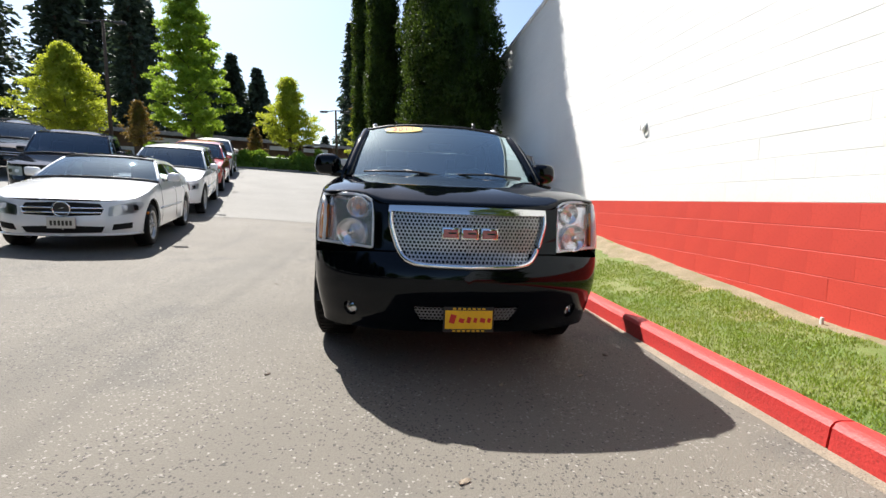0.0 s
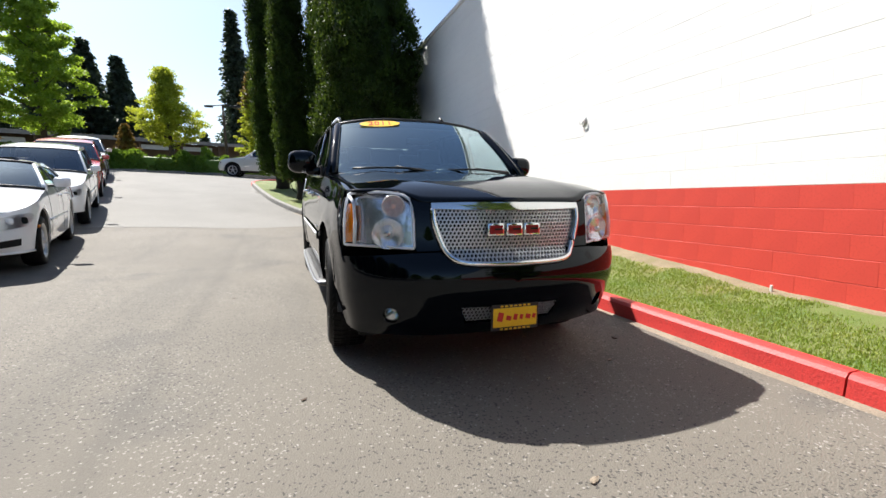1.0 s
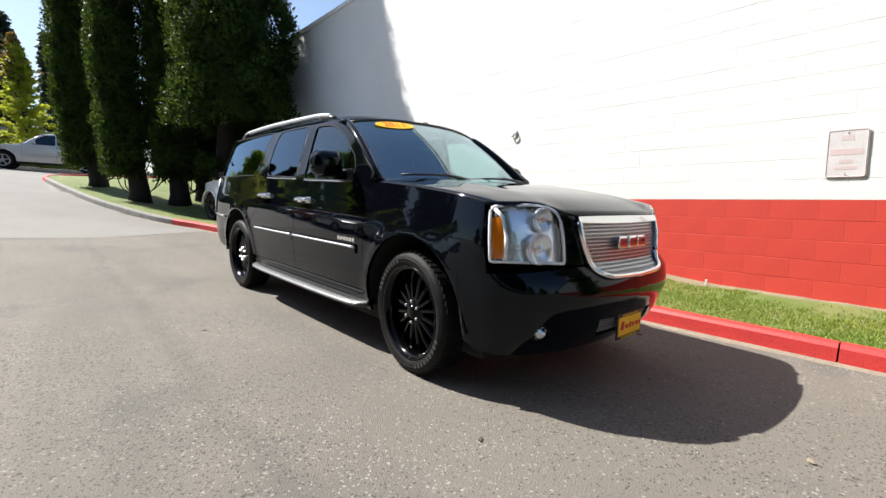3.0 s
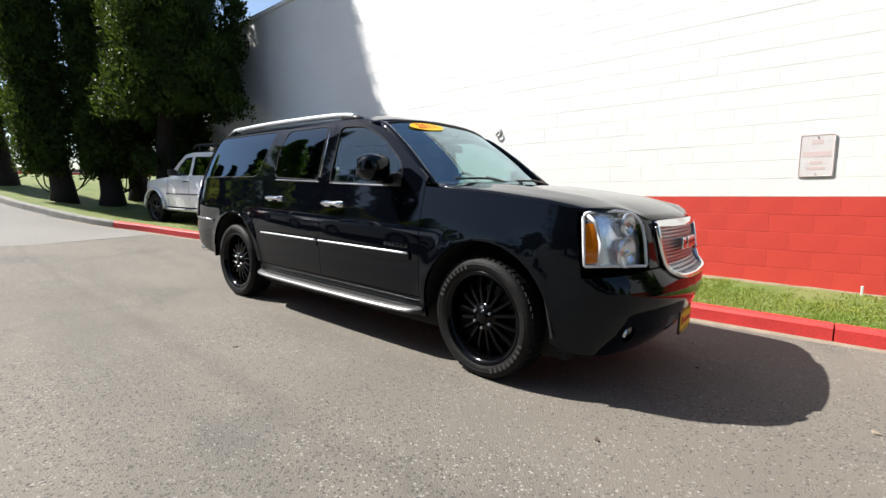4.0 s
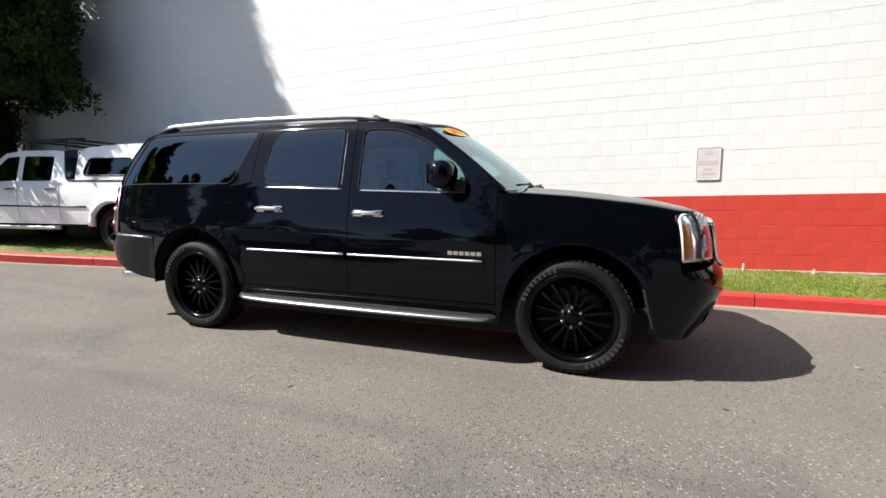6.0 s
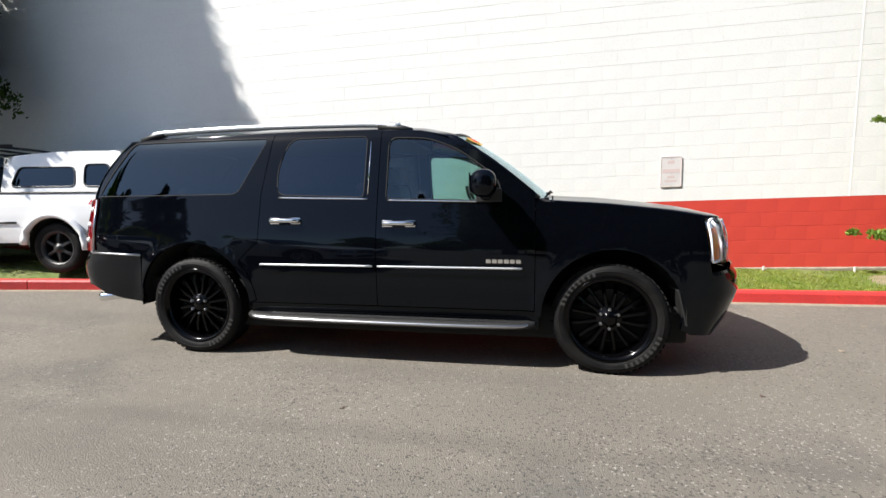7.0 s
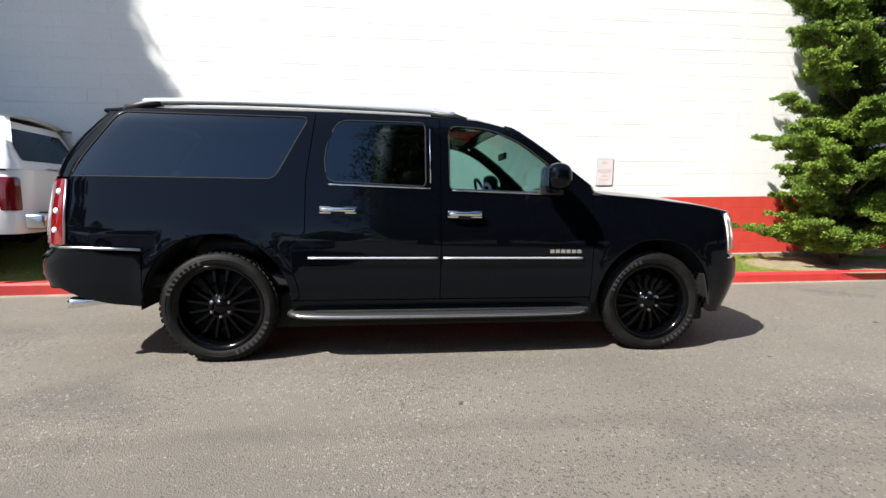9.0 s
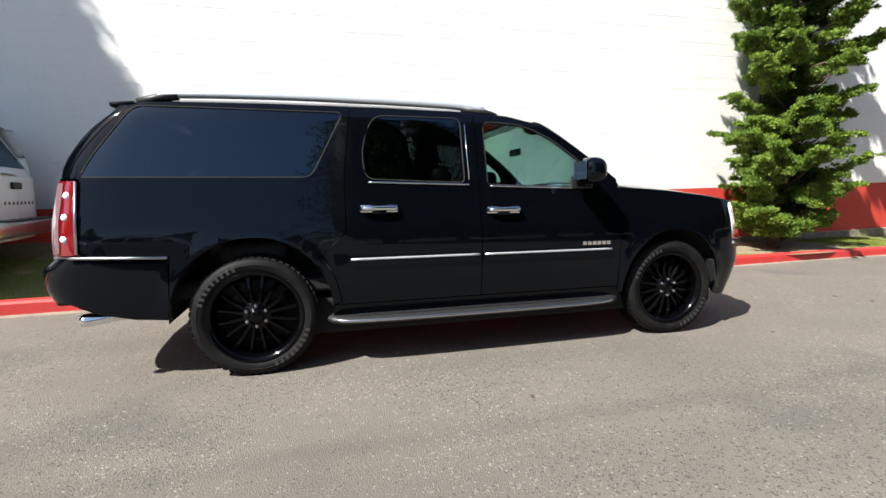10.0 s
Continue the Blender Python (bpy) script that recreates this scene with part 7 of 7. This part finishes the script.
def lamp_pole(x, y, height, label):
    p = far_spot(x, y)
    pole = thing("street_lamp", Matrix.Translation(p), label, "street lamp")
    part("pole", sweep([(0, 0, -0.3), (0, 0, height * 0.6), (0, 0, height)], [0.11, 0.09, 0.07], 10), BARK, pole, smooth=True)
    part("arm", sweep([(-0.7, 0, height - 0.1), (0, 0, height), (0.7, 0, height - 0.1)], 0.04, 8), BLACK_PLASTIC, pole, smooth=True)
    for sx in (-1, 1):
        part("lamp_head", block((0.55, 0.3, 0.14), (sx * 0.9, 0, height - 0.12), 0.04), BLACK_PLASTIC, pole, smooth=True)


lamp_pole(-15.7, 28.0, 7.6, "dark lamp pole with two heads beyond parked cars")
lamp_pole(-4.2, 36.5, 5.0, "slim dark lamp pole beside the far shrubs")

# sign on the wall
SIGN_Y, SIGN_Z = 1.985, 1.59
sign = thing("sign", Matrix.Translation((WALL_X, SIGN_Y, SIGN_Z)), "faded pale metal sign with washed-out red writing on the wall", "sign")
bm = bmesh.new()
outline = rounded([(-0.152, -0.228), (0.152, -0.228), (0.152, 0.228), (-0.152, 0.228)], 0.03, 5)
vs = [bm.verts.new((-0.012, y, z)) for y, z in outline]
f = bm.faces.new(vs)
r = bmesh.ops.extrude_face_region(bm, geom=[f])
bmesh.ops.translate(bm, vec=(0.006, 0, 0), verts=[v for v in r["geom"] if isinstance(v, bmesh.types.BMVert)])
bmesh.ops.recalc_face_normals(bm, faces=bm.faces)
part("sign_plate", bm, SIGN_FACE, sign)
edge = rounded([(-0.142, -0.218), (0.142, -0.218), (0.142, 0.218), (-0.142, 0.218)], 0.026, 5)
part("sign_border", sweep([(-0.0125, y, z) for y, z in edge], 0.0035, 4, closed=True), SIGN_RED, sign)
for z, w, h in ((0.145, 0.09, 0.045), (0.015, 0.24, 0.055), (-0.075, 0.10, 0.035), (-0.135, 0.16, 0.03)):
    part("writing", block((0.0012, w, h), (-0.0126, 0, z)), SIGN_RED, sign)
for z in (0.195, -0.195):
    part("bolt", lathe([(-0.019, 0.0), (-0.018, 0.006), (-0.012, 0.007)], 10), SATIN, sign).matrix_basis = Matrix.Translation((0, 0, z))

# fixing boss, short stubs at the wall's foot
boss = thing("wall_fixing", Matrix.Translation((WALL_X, 6.03, 2.18 + 0.01)), "small painted fixing boss on the white wall", "fixing")
part("plate", lathe([(-0.012, 0.0), (-0.012, 0.07), (0.0, 0.075)], 18), WHITE_WALL, boss, smooth=True)
part("ring", sweep([(-0.03, 0.055 * math.cos(a), 0.055 * math.sin(a) - 0.02) for a in np.linspace(0, 2 * math.pi, 18, endpoint=False)], 0.008, 6, closed=True), WHITE_WALL, boss, smooth=True)
for y, h in ((1.52, 0.10), (0.72, 0.07), (3.1, 0.06), (-0.45, 0.08)):
    p = ROAD @ Vector((3.58, y, lawn_height(3.58, y)))
    st = thing("marker_stub", Matrix.Translation(p), "short weathered white stub at the wall's foot", "stub", "stubs along the wall")
    part("post", block((0.022, 0.022, h + 0.05), (0, 0, h / 2 - 0.025), 0.004), PALE_DOOR, st)
# control joint down the wall
part("joint", block((0.004, 0.018, WALL_TOP - BAND), (WALL_X - 0.0005, -0.385, (WALL_TOP + BAND) / 2), 0.0), JOINT_WHITE, wall, "thin upright joint")
# dry leaves and grit on the asphalt
lrng = random.Random(3)
for k in range(26):
    x, y = lrng.uniform(-3.2, 1.9), lrng.uniform(0.3, 6.5)
    if k == 0:
        x, y = 0.81, 2.51
    p = ROAD @ Vector((x, y, 0.004))
    s = lrng.uniform(0.012, 0.03)
    bm = bmesh.new()
    pts = [(math.cos(a) * s * (1 + 0.3 * math.sin(3 * a)), math.sin(a) * s * 0.6, 0.004 * math.cos(2 * a)) for a in np.linspace(0, 2 * math.pi, 9, endpoint=False)]
    f = bm.faces.new([bm.verts.new(q) for q in pts])
    r = bmesh.ops.extrude_face_region(bm, geom=[f])
    bmesh.ops.translate(bm, vec=(0, 0, 0.003), verts=[v for v in r["geom"] if isinstance(v, bmesh.types.BMVert)])
    lf = part("fallen_leaf", bm, BARK if k % 3 else GRIT, None)
    lf.matrix_basis = Matrix.Translation(p) @ pose(0, 0, 0, 0, 0, lrng.uniform(0, 360))
    tagged(lf, "small dry leaf lying on the asphalt", "leaf", "fallen leaves")

# ---- blocks of the wall, each with its own edges ----
def block_mesh(name, length, mat):
    bm = bmesh.new()
    d, e = 0.012, 0.0028
    h = COURSE / 2 - 0.0010
    w = length / 2 - 0.0002
    back = [bm.verts.new((d, y, z)) for y, z in ((-w, -h), (w, -h), (w, h), (-w, h))]
    mid = [bm.verts.new((e, y, z)) for y, z in ((-w, -h), (w, -h), (w, h), (-w, h))]
    front = [bm.verts.new((0, y, z)) for y, z in ((-w + 0.0004, -h + e), (w - 0.0004, -h + e), (w - 0.0004, h - e), (-w + 0.0004, h - e))]
    for a, b in ((back, mid), (mid, front)):
        for k in range(4):
            bm.faces.new((a[k], a[(k + 1) % 4], b[(k + 1) % 4], b[k]))
    bm.faces.new(front)
    bmesh.ops.recalc_face_normals(bm, faces=bm.faces)
    me = bpy.data.meshes.new(name)
    bm.to_mesh(me)
    bm.free()
    me.materials.append(mat)
    return me


white_block, red_block = block_mesh("block", LENGTH, WHITE_WALL), block_mesh("block", LENGTH, RED_WALL)
wrng = random.Random(9)
rest = {0: ([], []), 1: ([], [])}
for row in range(-6, 22):
    z = BAND + (row + 0.5) * COURSE
    red = row < 0
    n = 0
    y = -7.6 + (0.5 * LENGTH if row % 2 else 0)
    while y < WALL_END - 0.2:
        proud = wrng.uniform(-0.0006, 0.0006)
        if y > -2.6 and y < 5.6 and row >= -5 and row < 10:
            ob = new("block", red_block if red else white_block)
            ob.parent = wall
            ob.location = (WALL_X + proud, y, z)
            ob.rotation_euler = (0, wrng.uniform(-0.0015, 0.0015), wrng.uniform(-0.0006, 0.0006))
        else:
            vs, fs = rest[1 if red else 0]
            me = white_block
            o = len(vs)
            vs.extend((v.co.x + WALL_X + proud, v.co.y + y, v.co.z + z) for v in me.vertices)
            fs.extend(tuple(i + o for i in p.vertices) for p in me.polygons)
        y += LENGTH
for key, mat, label in ((0, WHITE_WALL, "white painted blocks further off"), (1, RED_WALL, "red painted blocks further off")):
    ob = mesh_object("blockwork", *rest[key], mat, wall, label, smooth=False)
    tagged(ob, kind="stuff")
